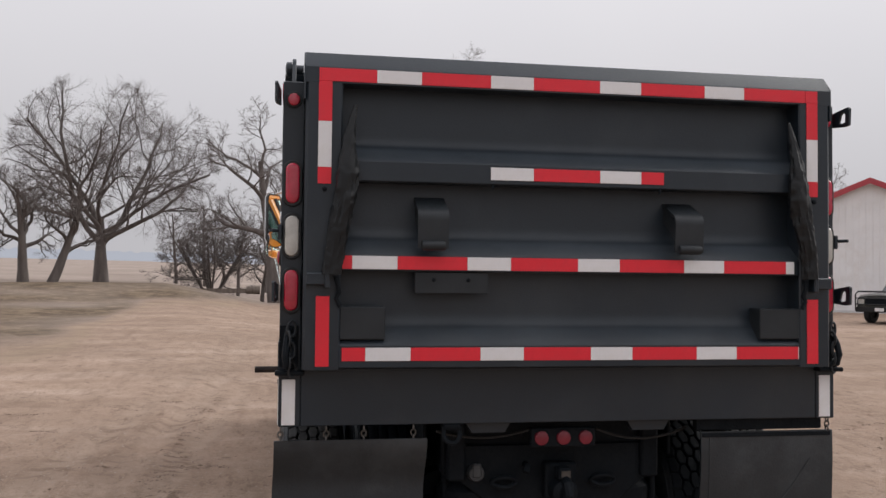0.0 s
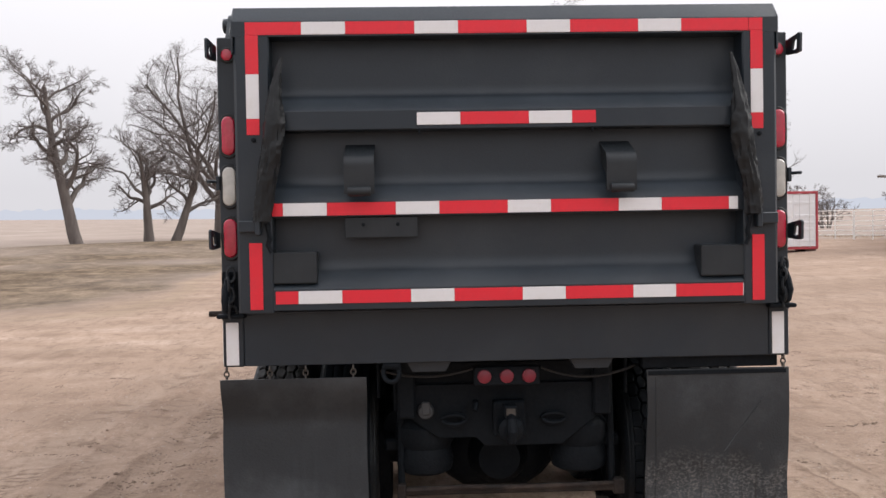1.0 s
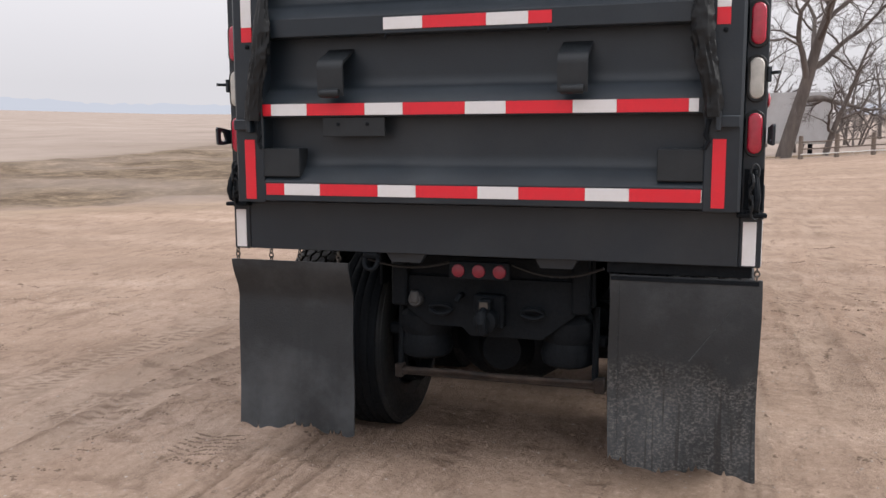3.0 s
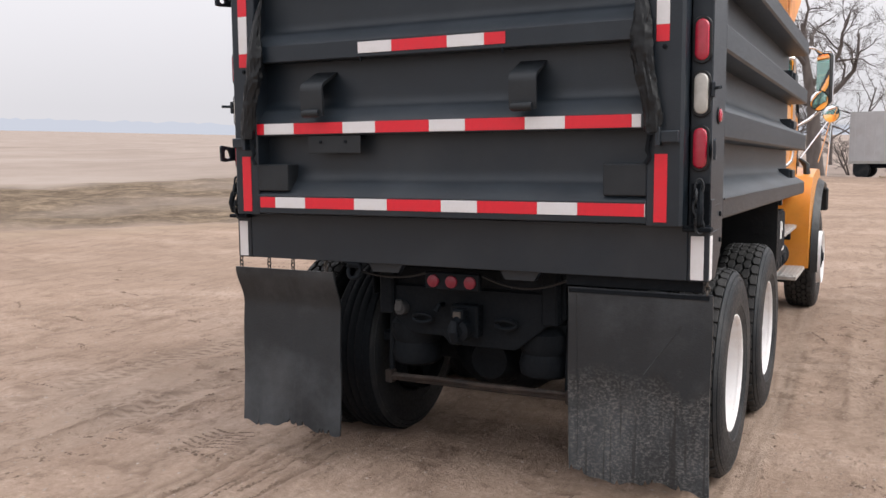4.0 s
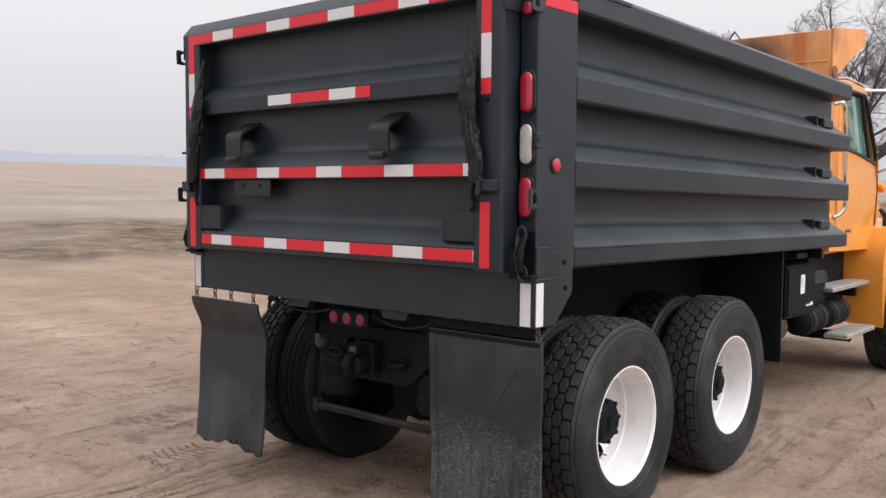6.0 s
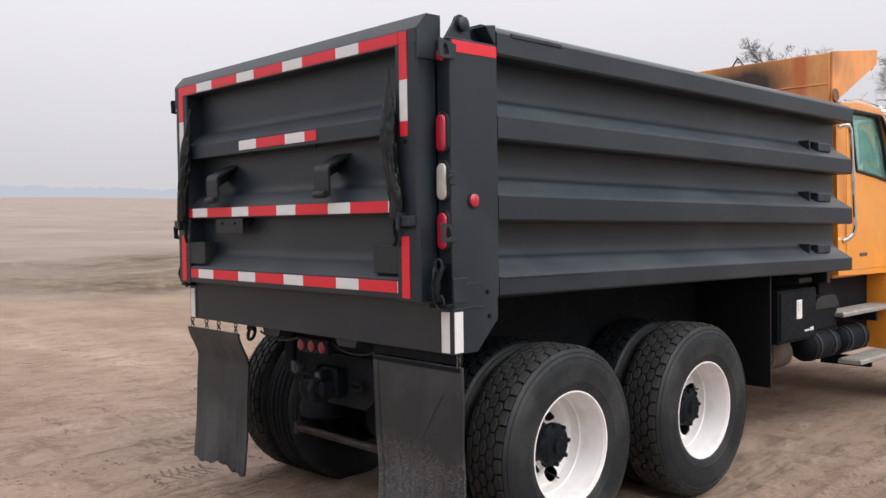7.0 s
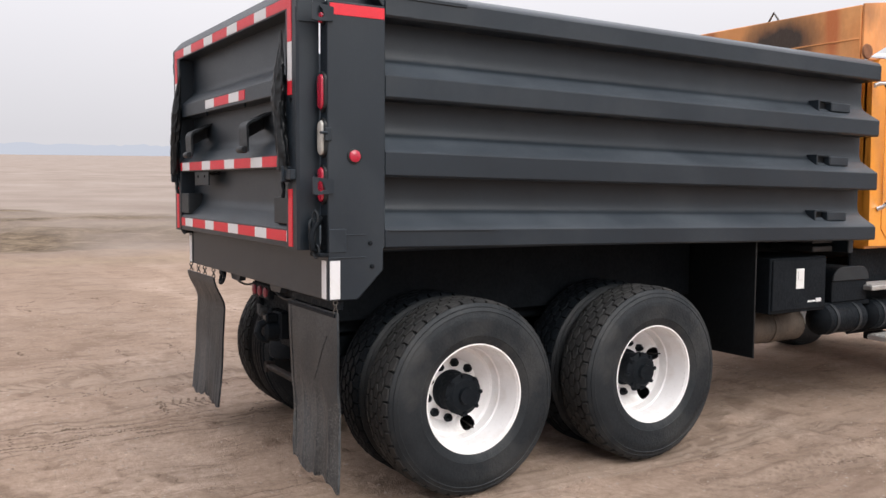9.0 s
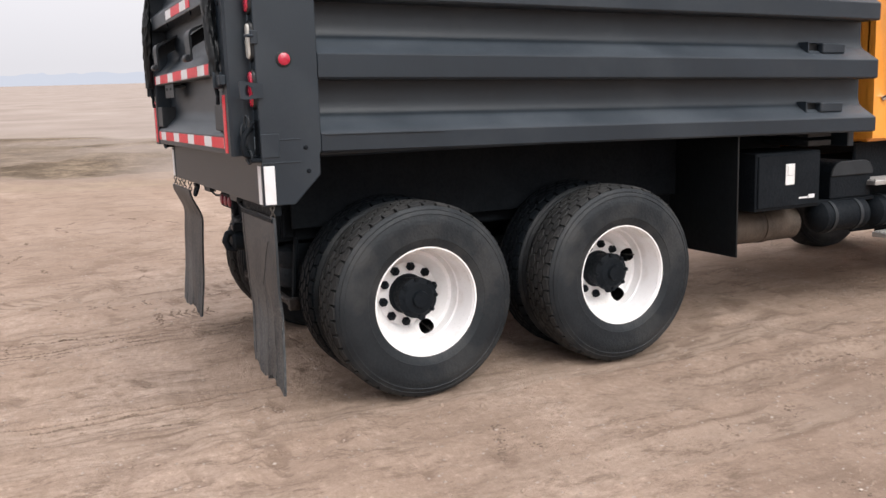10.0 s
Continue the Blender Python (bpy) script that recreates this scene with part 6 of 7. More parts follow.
    part("mirror_frame", tube([(s * (x + out), y, z) for x, y, z in ((1.27, 5.79, 2.01), (1.29, 5.80, 2.05), (1.29, 5.80, 2.47), (1.27, 5.79, 2.515), (1.21, 5.78, 2.525))], 0.010), M_CHROME, tall)
    c = (s * (1.185 + out), 5.66, 2.05)
    part("spot_mirror", turned(lathe([(0.03, 0.02), (0.02, 0.075), (0.0, 0.098)], 24, "y"), c, 25), M_TARP, tall)
    part("spot_mirror_glass", turned(lathe([(-0.001, 0.090), (-0.012, 0.06), (-0.018, 0.02), (-0.019, 0.003)], 24, "y"), c, 25), M_MIRROR, tall)
    part("mirror_arm", tube([(s * 1.0, 5.68, 1.82), (s * 1.10, 5.72, 1.88), (s * (1.18 + out), 5.76, 1.96), (s * (1.205 + out), 5.78, 2.05)], 0.014), M_CHROME, tall)
    part("mirror_arm", tube([(s * 0.97, 5.36, 2.53), (s * (1.12 + out / 2), 5.62, 2.54), (s * (1.205 + out), 5.78, 2.50)], 0.012), M_CHROME, tall)
part("bumper", box(-1.15, 1.15, 7.22, 7.32, 0.45, 0.75, 0.03, 2), M_CHROME, truck)
part("grille", box(-0.5, 0.5, 7.19, 7.23, 0.8, 1.5, 0.02), M_CHROME, truck)


# ---- trees ----
def grow(seed, tall, trunk_r, lean=(0, 0), spread=1.0, first=0.22, limbs=7, density=1.0, up=0.35, stems=1, gap=0.0, bole=0.72, reach=0.62, fan=0.5, crown=None, fine=0.008):
    """A bare tree as two meshes at the origin: wood (trunk and limbs) and twigs. Returns (verts, faces) twice."""
    rng = random.Random(seed)
    wood, wood_f, twig, twig_f = [], [], [], []

    def skin(verts, faces, pts, rads, n):
        side = Vector((1, 0, 0))
        base = len(verts)
        for i, p in enumerate(pts):
            d = (pts[min(i + 1, len(pts) - 1)] - pts[max(i - 1, 0)]).normalized()
            side = side - d * side.dot(d)
            side = d.orthogonal() if side.length < 0.1 else side
            side.normalize()
            o = d.cross(side)
            for k in range(n):
                a = 6.2832 * k / n
                verts.append(tuple(p + (side * math.cos(a) + o * math.sin(a)) * rads[i]))
        for i in range(len(pts) - 1):
            for k in range(n):
                a, b = base + i * n + k, base + i * n + (k + 1) % n
                faces.append((a, b, b + n, a + n))

    def branch(p, d, length, r, level):
        steps = (9, 8, 6, 4, 2)[level]
        pts, rads, q, e = [p.copy()], [r], p.copy(), d.copy()
        bend = (0.05, 0.26, 0.30, 0.30, 0.30)[level]
        for i in range(steps):
            e = (e + Vector((rng.gauss(0, bend), rng.gauss(0, bend), rng.gauss(0, bend * 0.7) + up * (0.10 if level else 0.05)))).normalized()
            q = q + e * length / steps
            if crown and level and math.hypot((q.x - crown[3]) / crown[1], q.y / crown[1], (q.z - crown[0]) / crown[2]) > 1.0 + 0.10 * rng.random():
                if i:
                    break
            pts.append(q.copy())
            rads.append(r * (1 - 0.72 * (i + 1) / steps))
        steps = len(pts) - 1
        if level >= 3:
            skin(twig, twig_f, pts, rads, 3)
        else:
            skin(wood, wood_f, pts, rads, (9, 7, 5)[level])
        if level == 4:
            return
        kids = int((limbs, 6 * density, 8 * density, 9 * density)[level])
        for c in range(kids):
            f = (first + (1 - first) * (c + 0.6 * rng.random()) / kids) if level == 0 else 0.22 + 0.78 * (c + rng.random()) / kids
            f = min(f, 0.98)
            i = min(int(f * steps), steps - 1)
            s = pts[i].lerp(pts[i + 1], f * steps - i)
            axis = (pts[i + 1] - pts[i]).normalized()
            out = axis.orthogonal().normalized()
            out.rotate(Matrix.Rotation(rng.random() * 6.2832 if level else c * 2.4 + rng.random(), 3, axis))
            tilt = (0.75 if level == 0 else 0.62) * (1.2 - 0.45 * f) * spread
            nd = (axis * (1 - 0.45 * tilt) + out * tilt).normalized()
            if rng.random() < gap:
                continue
            ratio = (reach, 0.56, 0.48, 0.5)[level] * (1.15 - 0.5 * f) * rng.uniform(0.8, 1.15)
            branch(s, nd, length * ratio, max(r * (1 - 0.72 * f) * (0.62 if level == 0 else 0.55), fine), level + 1)

    for k in range(stems):
        a = k * 2.4 + rng.random()
        off = Vector((math.cos(a), math.sin(a), 0)) * (0.0 if stems == 1 else trunk_r * 2.2)
        d = Vector((lean[0] + (0 if stems == 1 else fan * math.cos(a)), lean[1] + (0 if stems == 1 else 0.7 * fan * math.sin(a)), 1)).normalized()
        branch(off - Vector((0, 0, 0.25)), d, tall * (bole if stems == 1 else 0.62) * rng.uniform(0.9, 1.05), trunk_r, 0)
    top = max(v[2] for v in wood + twig)
    k = tall / top
    return [tuple(c * k for c in v) for v in wood], wood_f, [tuple(c * k for c in v) for v in twig], twig_f


def tree(x, y, label, category="tree", group="", **kw):
    z = float(rise(x, y)) - 0.1
    wv, wf, tv, tf = grow(**kw)
    ob = anchor("tree" if category == "tree" else "shrub", x, y, z)
    tagged(ob, label, category, group)
    for name, v, f, mat in (("trunk", wv, wf, M_BARK), ("crown", tv, tf, M_TWIG)):
        me = bpy.data.meshes.new(name)
        me.from_pydata(v, [], f)
        me.materials.append(mat)
        me.shade_smooth()
        o = new(name, me)
        o.parent = ob
        if name == "crown":
            o["label"] = "haze of fine bare twigs"
    return ob


def polar(x0, y0, az, dist):
    return x0 + dist * math.sin(radians(az)), y0 + dist * math.cos(radians(az))


bx, by = polar(-1.15, -3.48, -11.4, 69)
tree(bx, by, "broad bare cottonwood with a round crown in dry grass", seed=13, tall=14.8, trunk_r=0.60, first=0.55, limbs=11, density=1.42, spread=1.2, up=0.3, bole=0.34, reach=2.7, crown=(9.0, 7.2, 6.0, 0.9), fine=0.0070)
bx, by = polar(-1.15, -3.48, -15.6, 60)
tree(bx, by, "storm-broken bare tree with an upright dead stem", seed=5, tall=8.2, trunk_r=0.31, first=0.4, limbs=6, density=0.9, spread=0.7, gap=0.2)
bx, by = polar(-1.15, -3.48, -15.0, 61)
tree(bx, by, "leaning bare tree with arching limbs", seed=9, tall=7.8, trunk_r=0.27, lean=(0.22, 0), first=0.4, limbs=7, density=1.1, spread=1.2, stems=2, fan=0.14)
bx, by = polar(-0.74, -3.54, -20.0, 58)
tree(bx, by, "tall thin bare tree leaning slightly over the field", seed=21, tall=12.0, trunk_r=0.40, lean=(-0.23, 0), first=0.27, limbs=15, density=1.35, spread=1.15, gap=0.1, up=0.2, bole=0.80, reach=0.40, fine=0.0078)
tree(-2.15, 51.5, "large bare cottonwood with a thick leaning trunk beside the yard", seed=31, tall=12.6, trunk_r=0.46, lean=(-0.06, 0), first=0.4, limbs=8, density=1.2, spread=0.95, bole=0.75, reach=0.6, gap=0.05)
bx, by = polar(-1.15, -3.48, -5.0, 60)
tree(bx, by, "low bare shrub with many stems", "shrub", seed=17, tall=5.7, trunk_r=0.065, first=0.2, limbs=8, density=0.95, spread=1.15, stems=9, fan=0.62, fine=0.006)
tree(3.9, 51, "tall bare cottonwood with long drooping limbs behind the yard", seed=44, tall=15.8, trunk_r=0.42, lean=(0.22, 0), first=0.3, limbs=10, density=1.1, spread=1.15, up=0.15)
tree(6.2, 51.5, "slender hazy bare tree leaning over the fence", seed=46, tall=8.8, trunk_r=0.17, lean=(0.28, 0), first=0.15, limbs=9, density=0.95, spread=1.0, fine=0.006)
bx, by = polar(-0.06, -3.66, 20.55, 60)
tree(bx, by, "bare forked tree behind the white container", seed=52, tall=9.6, trunk_r=0.24, lean=(0.05, 0), first=0.3, limbs=8, density=0.85, spread=1.0, fine=0.007)
bx, by = polar(-0.06, -3.66, 19.5, 57)
tree(bx, by, "low bare tree leaning far over the white container", seed=58, tall=6.6, trunk_r=0.26, lean=(-0.75, 0), first=0.45, limbs=6, density=0.8, spread=0.9, stems=2, fan=0.2, fine=0.007)
bx, by = polar(-0.74, -3.54, 31.6, 66)
tree(bx, by, "bare tree behind the white metal building", seed=63, tall=9.5, trunk_r=0.3, first=0.4, limbs=6, density=0.8)
wood = "far woods behind the yard"
shrub_a = tree(9.8, 68, "bare grey shrub in the woods behind the fence", "shrub", wood, seed=71, tall=4.2, trunk_r=0.07, first=0.2, limbs=6, density=0.7, stems=4)
far_tree = tree(-1.0, 84, "bare grey tree in the woods behind the yard", "tree", wood, seed=75, tall=9.5, trunk_r=0.17, first=0.25, limbs=8, density=0.68)
rngw = random.Random(4)
for az, dist, k, src in ((4.2, 72, 1.1, 0), (6.8, 80, 0.9, 1), (8.6, 92, 1.0, 1), (10.0, 84, 0.95, 0), (2.4, 88, 1.05, 1), (-2.6, 96, 1.1, 1), (-4.6, 78, 0.9, 1), (-6.4, 92, 1.15, 1), (-8.2, 84, 0.9, 1),
                         (24.6, 78, 0.9, 0), (29.6, 72, 1.0, 0), (22.9, 90, 1.2, 0), (-1.2, 74, 0.9, 0), (0.6, 82, 0.9, 1), (-3.4, 62, 0.8, 1), (1.6, 63, 1.1, 1)):
    x, y = polar(0.5, -3.6, az, dist)
    src_ob = (shrub_a, far_tree)[src]
    copy_thing(src_ob, Matrix.Translation((x, y, float(rise(x, y)) - 0.1)) @ Matrix.Rotation(rngw.random() * 6.28, 4, "Z") @ Matrix.Diagonal((k, k, k, 1)))

# felled timber under the shrub
x0, y0 = -7.4, 52.0
log = tagged(anchor("timber_log", x0 + 2, y0, float(rise(x0 + 2, y0))), "long grey timber lying on the dirt edge", "log")
part("beam", moved(box(-2.1, 2.1, -0.14, 0.14, 0.02, 0.30, 0.04, 2), Matrix.Translation(SPOT[log.name])), M_TIMBER, log)
part("beam_end", moved(lathe([(1.5, 0.24), (2.3, 0.26)], 14, "x", (0, -0.35, 0.22)), Matrix.Translation(SPOT[log.name])), M_TIMBER, log)


# ---- yard buildings, trailers and fences ----
def thing_part(name, bm, m, mat, parent, label="", smooth=True):
    return part(name, moved(bm, m), mat, parent, label, smooth)


def shipping_container():
    cx, cy = 15.52, 35.8
    z = 0.30
    ob = tagged(anchor("shipping_container", cx, cy, z), "white steel shipping container with dark red edges on timber blocks", "container")
    m = pose(cx, cy, z, 0, 0, 8.0)
    L, W, H, b = 12.19, 2.44, 2.62, 0.16
    # long sides, finely corrugated
    for x in (0.0, W):
        pts = []
        n = 90
        for k in range(n + 1):
            y = 0.1 + (L - 0.2) * k / n
            pts.append((x + (0.016 if k % 4 in (1, 2) else -0.016) * (1 if x == 0 else -1) + (0.02 if x == 0 else -0.02), y))
        back = [(x + (0.07 if x == 0 else -0.07), L - 0.1), (x + (0.07 if x == 0 else -0.07), 0.1)]
        thing_part("side_panel", prism(pts + back, "z", b + 0.12, H + b - 0.1), m, M_PANEL, ob, "white corrugated steel side")
    thing_part("roof", box(0.05, W - 0.05, 0.05, L - 0.05, H + b - 0.08, H + b - 0.02, 0.01), m, M_PANEL, ob)
    thing_part("floor", box(0.05, W - 0.05, 0.05, L - 0.05, b + 0.02, b + 0.12, 0.01), m, M_TRIM_RED, ob)
    for x in (0, W - 0.1):
        for y in (0, L - 0.1):
            thing_part("corner_post", box(x, x + 0.1, y, y + 0.1, b, H + b, 0.008), m, M_TRIM_RED, ob)
        thing_part("bottom_rail", box(x + 0.01, x + 0.09, 0.1, L - 0.1, b, b + 0.12, 0.008), m, M_TRIM_RED, ob)
        thing_part("top_rail", box(x + 0.02, x + 0.08, 0.1, L - 0.1, H + b - 0.1, H + b - 0.02, 0.008), m, M_TRIM_RED, ob)
    for y in (0.0, L - 0.1):
        thing_part("end_sill", box(0.1, W - 0.1, y, y + 0.1, b, b + 0.12, 0.008), m, M_TRIM_RED, ob)
        thing_part("end_header", box(0.1, W - 0.1, y, y + 0.1, H + b - 0.12, H + b, 0.008), m, M_TRIM_RED, ob)
    for k in (0, 1):
        x0 = 0.11 + k * 1.115
        bm = box(x0, x0 + 1.105, 0.03, 0.08, b + 0.13, H + b - 0.13, 0.006)
        door = thing_part("door", bm, m, M_PANEL, ob, "white container door leaf")
        for z0 in (0.35, 0.85, 1.15, 1.45, 2.05):
            thing_part("door_rib", box(x0 + 0.08, x0 + 1.0, 0.005, 0.03, b + z0, b + z0 + 0.12, 0.01), m, M_PANEL, door)
        for dx in (0.3, 0.8):
            thing_part("lock_rod", tube([(x0 + dx, -0.02, b + 0.1), (x0 + dx, -0.02, H + b - 0.08)], 0.018), m, M_PANEL, door)
    thing_part("end_wall", box(0.11, W - 0.11, L - 0.08, L - 0.04, b + 0.13, H + b - 0.13, 0.006), m, M_PANEL, ob)
    for y in (0.1, 2.4, 5.5, 8.5, 11.6):
        for x in (0.05, W - 0.55):
            thing_part("timber_block", box(x, x + 0.5, y, y + 0.9, -0.06, b - 0.002, 0.01), m, M_TIMBER, ob)


shipping_container()


def metal_building():
    cx, cy = 20.9, 33.6
    z = float(rise(cx + 3, cy)) - 0.05
    ob = tagged(anchor("metal_building", cx, cy, z), "white metal farm building with red roof trim", "building")
    m = pose(cx, cy, z, 0, 0, -32.0)
    W, L, E, A = 6.6, 16.0, 4.35, 5.75
    for y, t in ((0, 0.15), (L - 0.15, 0.15)):
        wall = thing_part("gable_wall", prism([(0, 0), (W, 0), (W, E), (W / 2, A), (0, E)], "y", y, y + t), m, M_PANEL, ob, "white ribbed metal gable wall")
        for k in range(24):
            x = 0.2 + k * 0.268
            top = E + (A - E) * (1 - abs(x - W / 2) / (W / 2)) - 0.1
            thing_part("wall_rib", box(x - 0.02, x + 0.02, (y - 0.018) if y == 0 else y + t, y if y == 0 else y + t + 0.018, 0.02, top, 0.006), m, M_PANEL, wall)
    for x in (0, W - 0.15):
        thing_part("long_wall", box(x, x + 0.15, 0.15, L - 0.15, 0, E, 0.004), m, M_PANEL, ob)
    for s in (0, 1):
        o = [(-0.3, E - 0.12), (W / 2, A + 0.02), (W / 2, A + 0.14), (-0.3, E)] if s == 0 else [(W + 0.3, E - 0.12), (W / 2, A + 0.02), (W / 2, A + 0.14), (W + 0.3, E)]
        roof = thing_part("roof", prism(o, "y", -0.25, L + 0.25), m, M_PANEL_GREY, ob)
        o2 = [(x, zz + (0.04 if i > 1 else -0.10)) for i, (x, zz) in enumerate(o)]
        thing_part("rake_trim", prism(o2, "y", -0.31, -0.26), m, M_TRIM_RED, roof, "dark red metal rake trim")
    for x in (-0.02, W - 0.10):
        thing_part("corner_trim", box(x, x + 0.12, -0.03, -0.001, 0, E - 0.1, 0.004), m, M_TRIM_RED, ob, "dark red corner trim")
    thing_part("base_trim", box(0.1, W - 0.1, -0.026, -0.019, 0.0, 0.12, 0.002), m, M_PANEL_GREY, ob)


metal_building()


def pickup():
    cx, cy = 19.5, 25.3
    z = float(rise(cx, cy))
    ob = tagged(anchor("pickup_truck", cx, cy, z), "dark green pickup with a black brush guard on the dirt", "pickup truck")
    m = pose(cx, cy, z, 0, 0, -62.0)
    body = loft([(0.0, hood_section(0.86, 1.02, 0.45)), (0.25, hood_section(0.9, 1.1, 0.42)), (1.6, hood_section(0.92, 1.16, 0.42)), (3.0, hood_section(0.92, 1.16, 0.42)), (5.2, hood_section(0.9, 1.12, 0.45))])
    thing_part("body", body, m, M_PICKUP, ob, "dark green car body")
    cabin = thing_part("cabin", loft([(1.5, hood_section(0.82, 1.14, 1.0)), (2.1, hood_section(0.72, 1.72, 1.0)), (3.0, hood_section(0.72, 1.75, 1.0)), (3.35, hood_section(0.8, 1.2, 1.0))]), m, M_PICKUP, ob)
    for s in (-1, 1):
        thing_part("side_window", prism([(1.85, 1.2), (2.95, 1.2), (2.85, 1.6), (2.2, 1.6)], "x", s * 0.80, s * 0.812), m, M_GLASS, cabin)
    for x in (-0.82, 0.82):
        for y in (0.95, 4.2):
            wheel = thing_part("wheel", lathe([(x - 0.11, 0.2), (x - 0.12, 0.34), (x - 0.08, 0.37), (x + 0.08, 0.37), (x + 0.12, 0.34), (x + 0.11, 0.2), (x + 0.05, 0.18)], 28, "x", (0, y, 0.37)), m, M_RUBBER, ob)
            thing_part("rim", lathe([(x + (0.1 if x > 0 else -0.1), 0.21), (x + (0.06 if x > 0 else -0.06), 0.18), (x + (0.08 if x > 0 else -0.08), 0.05), (x + (0.09 if x > 0 else -0.09), 0.005)], 20, "x", (0, y, 0.37)), m, M_ALU, wheel)
    guard = thing_part("brush_guard", tube([(-0.85, -0.12, 0.5), (-0.85, -0.14, 1.05), (-0.75, -0.14, 1.16), (0.75, -0.14, 1.16), (0.85, -0.14, 1.05), (0.85, -0.12, 0.5)], 0.03), m, M_TARP, ob, "black tube brush guard")
    for z0 in (0.7, 0.92):
        thing_part("guard_bar", tube([(-0.85, -0.13, z0), (0.85, -0.13, z0)], 0.02), m, M_TARP, guard)
    thing_part("bumper", box(-0.9, 0.9, -0.1, 0.02, 0.42, 0.60, 0.03, 2), m, M_TARP, ob)
    thing_part("number_plate", box(-0.16, 0.16, -0.112, -0.104, 0.46, 0.58, 0.002), m, M_WHITE_TAPE, ob)
    thing_part("grille", box(-0.55, 0.55, -0.03, 0.0, 0.66, 0.92, 0.01), m, M_CHASSIS, ob)
    for x in (-0.7, 0.7):
        thing_part("headlight", box(x - 0.11, x + 0.11, -0.035, 0.0, 0.70, 0.88, 0.02, 2), m, M_LAMP_CLEAR, ob, "clear square headlight")


pickup()


def van_trailer():
    x0, y0 = -0.8, 58.0
    z = float(rise(x0 + 2, y0)) + 0.02
    ob = tagged(anchor("van_trailer", x0, y0, z), "grey box trailer standing on the dirt by bare trees", "trailer")
    m = pose(x0, y0, z, 0, 0, -9.0)
    L, W, b, H = 8.0, 2.5, 0.95, 3.15
    box_body = thing_part("cargo_box", box(0, L, 0, W, b, b + H, 0.03, 2), m, M_PANEL_GREY, ob, "grey aluminium cargo box")
    for k in range(14):
        x = 0.3 + k * 0.57
        thing_part("wall_post", box(x, x + 0.05, -0.012, -0.001, b + 0.15, b + H - 0.1, 0.003), m, M_PANEL_GREY, box_body)
    thing_part("bottom_rail", box(0, L, -0.03, -0.001, b - 0.06, b + 0.12, 0.006), m, M_ALU, ob)
    for x in (0.75, 2.65):
        for y in (0.2, W - 0.2):
            thing_part("wheel", lathe([(y - 0.14, 0.28), (y - 0.15, 0.47), (y - 0.1, 0.51), (y + 0.1, 0.51), (y + 0.15, 0.47), (y + 0.14, 0.28), (y + 0.02, 0.2)], 28, "y", (x, 0, 0.5)), m, M_RUBBER, ob)
        thing_part("axle", tube([(x, 0.1, 0.5), (x, W - 0.1, 0.5)], 0.06), m, M_CHASSIS, ob)
    thing_part("slider_frame", box(0.2, 3.4, 0.4, W - 0.4, 0.62, b - 0.062, 0.02), m, M_CHASSIS, ob)
    for y in (0.35, W - 0.45):
        thing_part("landing_leg", box(6.6, 6.75, y, y + 0.12, 0.0, b - 0.002, 0.01), m, M_CHASSIS, ob)


van_trailer()


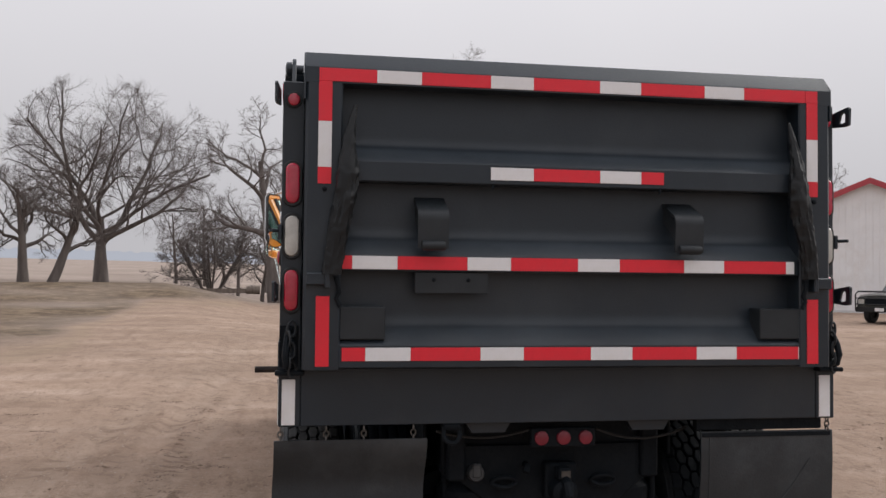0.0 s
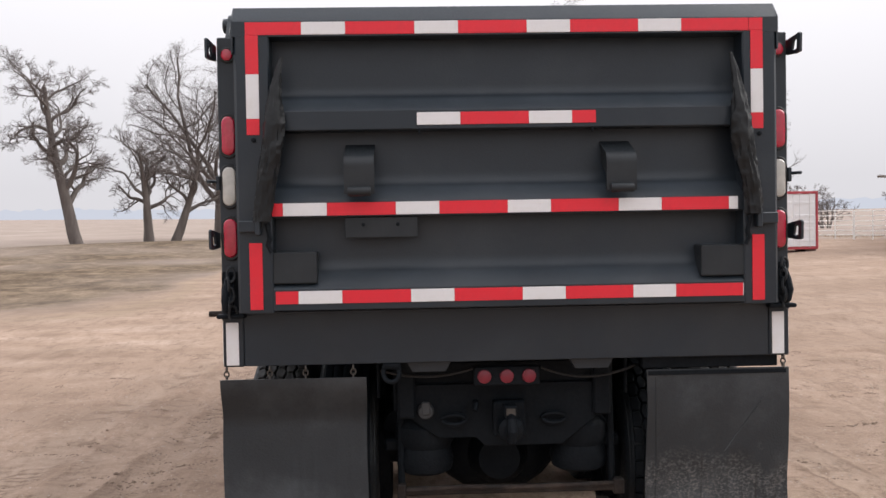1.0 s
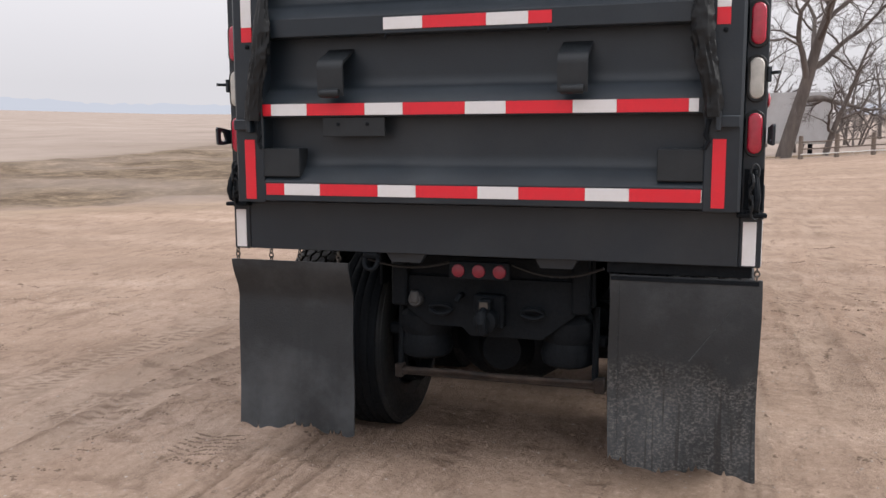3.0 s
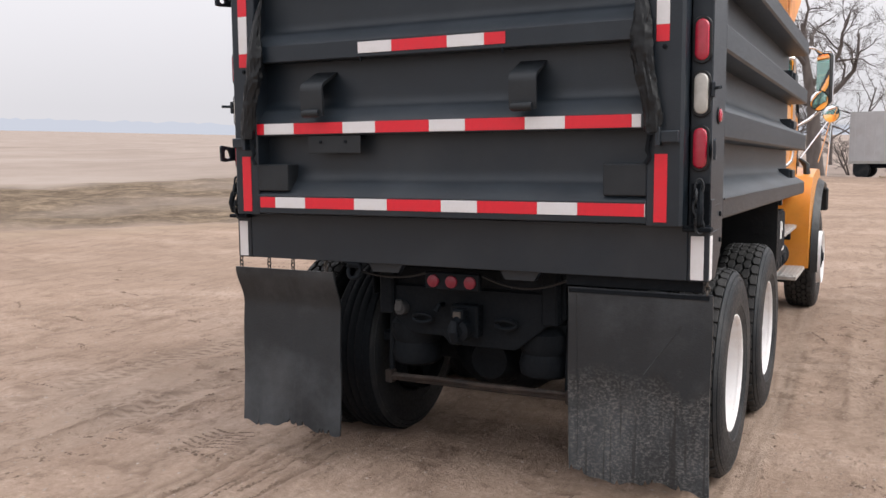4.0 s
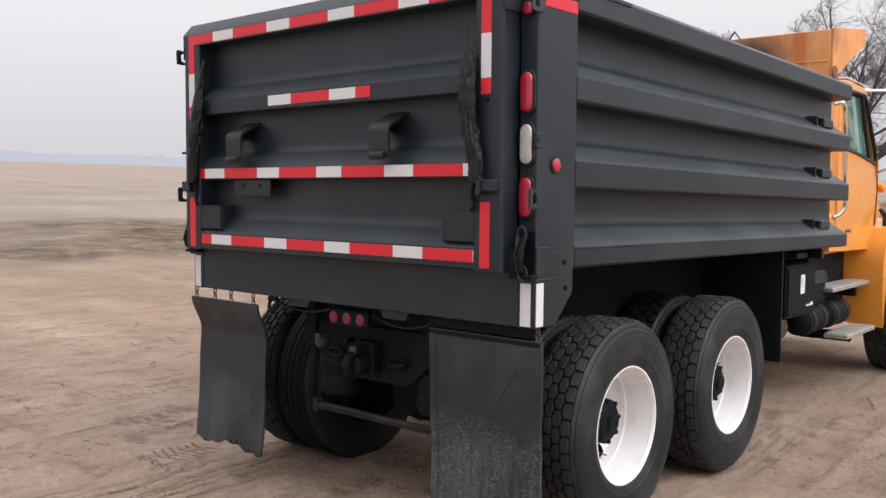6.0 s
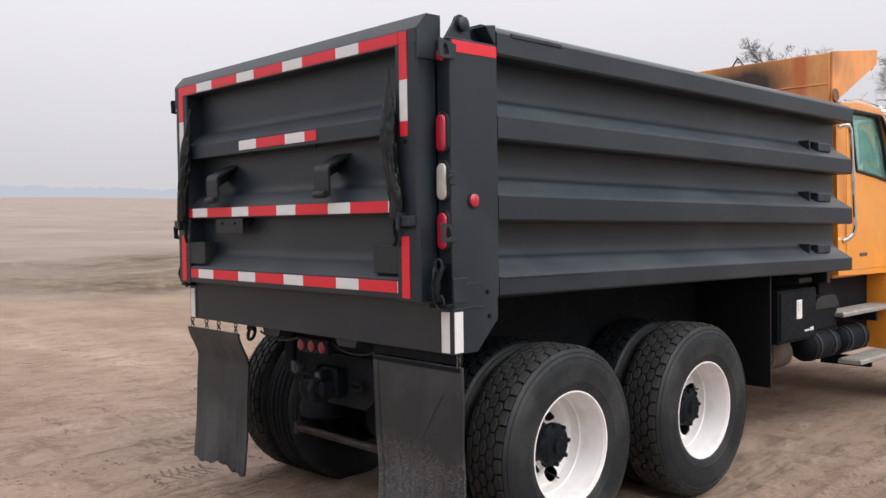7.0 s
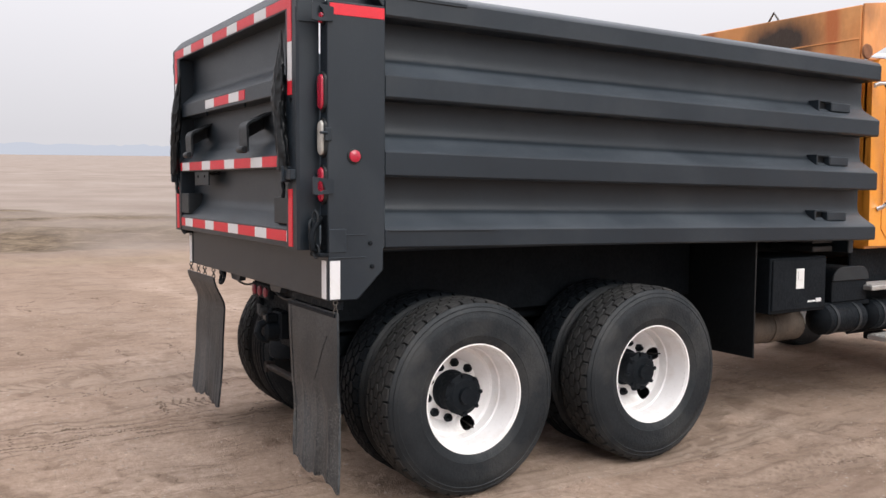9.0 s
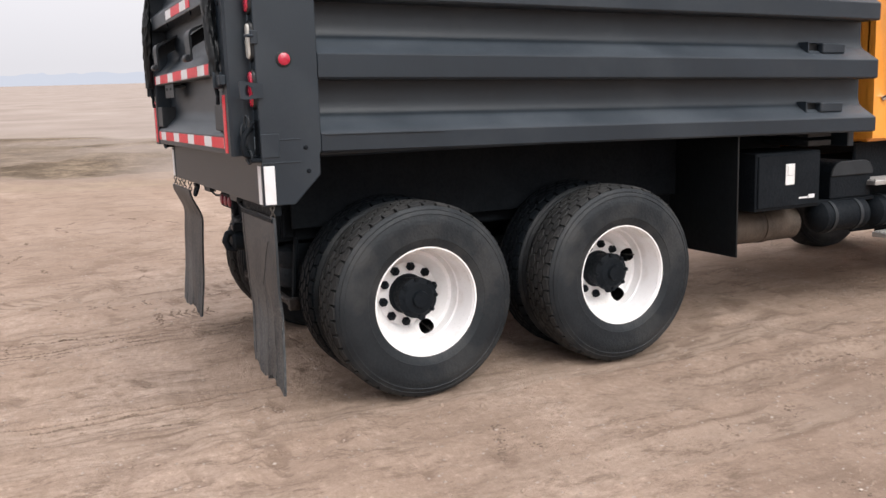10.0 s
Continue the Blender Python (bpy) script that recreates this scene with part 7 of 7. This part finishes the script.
def timber_fence():
    ax, ay, bx2, by2 = 4.6, 46.4, 13.4, 47.8
    ob = tagged(anchor("timber_fence", ax, ay, float(rise(ax, ay))), "weathered timber post fence with two dark rails", "fence")
    n = 6
    spots = []
    for k in range(n):
        x, y = ax + (bx2 - ax) * k / (n - 1), ay + (by2 - ay) * k / (n - 1)
        spots.append((x, y, float(rise(x, y))))
    rngf = random.Random(6)
    for x, y, z in spots:
        h = 1.12 + rngf.uniform(-0.06, 0.12)
        part("post", lathe([(z - 0.2, 0.125), (z + h - 0.02, 0.115), (z + h, 0.10)], 10, "z", (x, y, 0)), M_TIMBER, ob)
    for h, mat, r in ((0.88, M_TIMBER, 0.035), (0.52, M_TIMBER, 0.035), (0.24, M_PIPE, 0.028)):
        for (x, y, z), (x2, y2, z2) in zip(spots, spots[1:]):
            part("rail", tube([(x, y - 0.1, z + h), ((x + x2) / 2, (y + y2) / 2 - 0.1, (z + z2) / 2 + h - 0.01), (x2, y2 - 0.1, z2 + h)], r, 6), mat, ob, "white rail" if mat is M_PIPE else "")


timber_fence()


def pipe_fence():
    ax, ay, bx2, by2 = 21.0, 47.5, 29.5, 43.0
    ob = tagged(anchor("pipe_fence", ax, ay, float(rise(ax, ay))), "white pipe corral panels standing along the yard", "fence")
    n = 5
    for k in range(n):
        x, y = ax + (bx2 - ax) * k / n, ay + (by2 - ay) * k / n
        x2, y2 = ax + (bx2 - ax) * (k + 0.97) / n, ay + (by2 - ay) * (k + 0.97) / n
        z = float(rise(x, y))
        pts = [(x, y, z), (x, y, z + 1.62), (x2, y2, z + 1.62), (x2, y2, z)]
        panel = part("panel_frame", tube(pts, 0.03, 6), M_PIPE, ob)
        for h in (0.25, 0.5, 0.78, 1.06, 1.34):
            part("panel_bar", tube([(x, y, z + h), (x2, y2, z + h)], 0.022, 6), M_PIPE, panel)
        part("panel_bar", tube([((x + x2) / 2, (y + y2) / 2, z), ((x + x2) / 2, (y + y2) / 2, z + 1.62)], 0.025, 6), M_PIPE, panel)


pipe_fence()
px, py = polar(-0.74, -3.54, 29.0, 70)
pole = tagged(anchor("utility_pole", px, py, float(rise(px, py))), "thin weathered utility pole with a cross arm", "pole")
part("shaft", lathe([(SPOT[pole.name].z - 0.2, 0.12), (SPOT[pole.name].z + 4.2, 0.09)], 10, "z", (px, py, 0)), M_TIMBER, pole)
part("cross_arm", box(px - 1.1, px + 1.1, py - 0.06, py + 0.06, SPOT[pole.name].z + 3.6, SPOT[pole.name].z + 3.75, 0.01), M_TIMBER, pole)
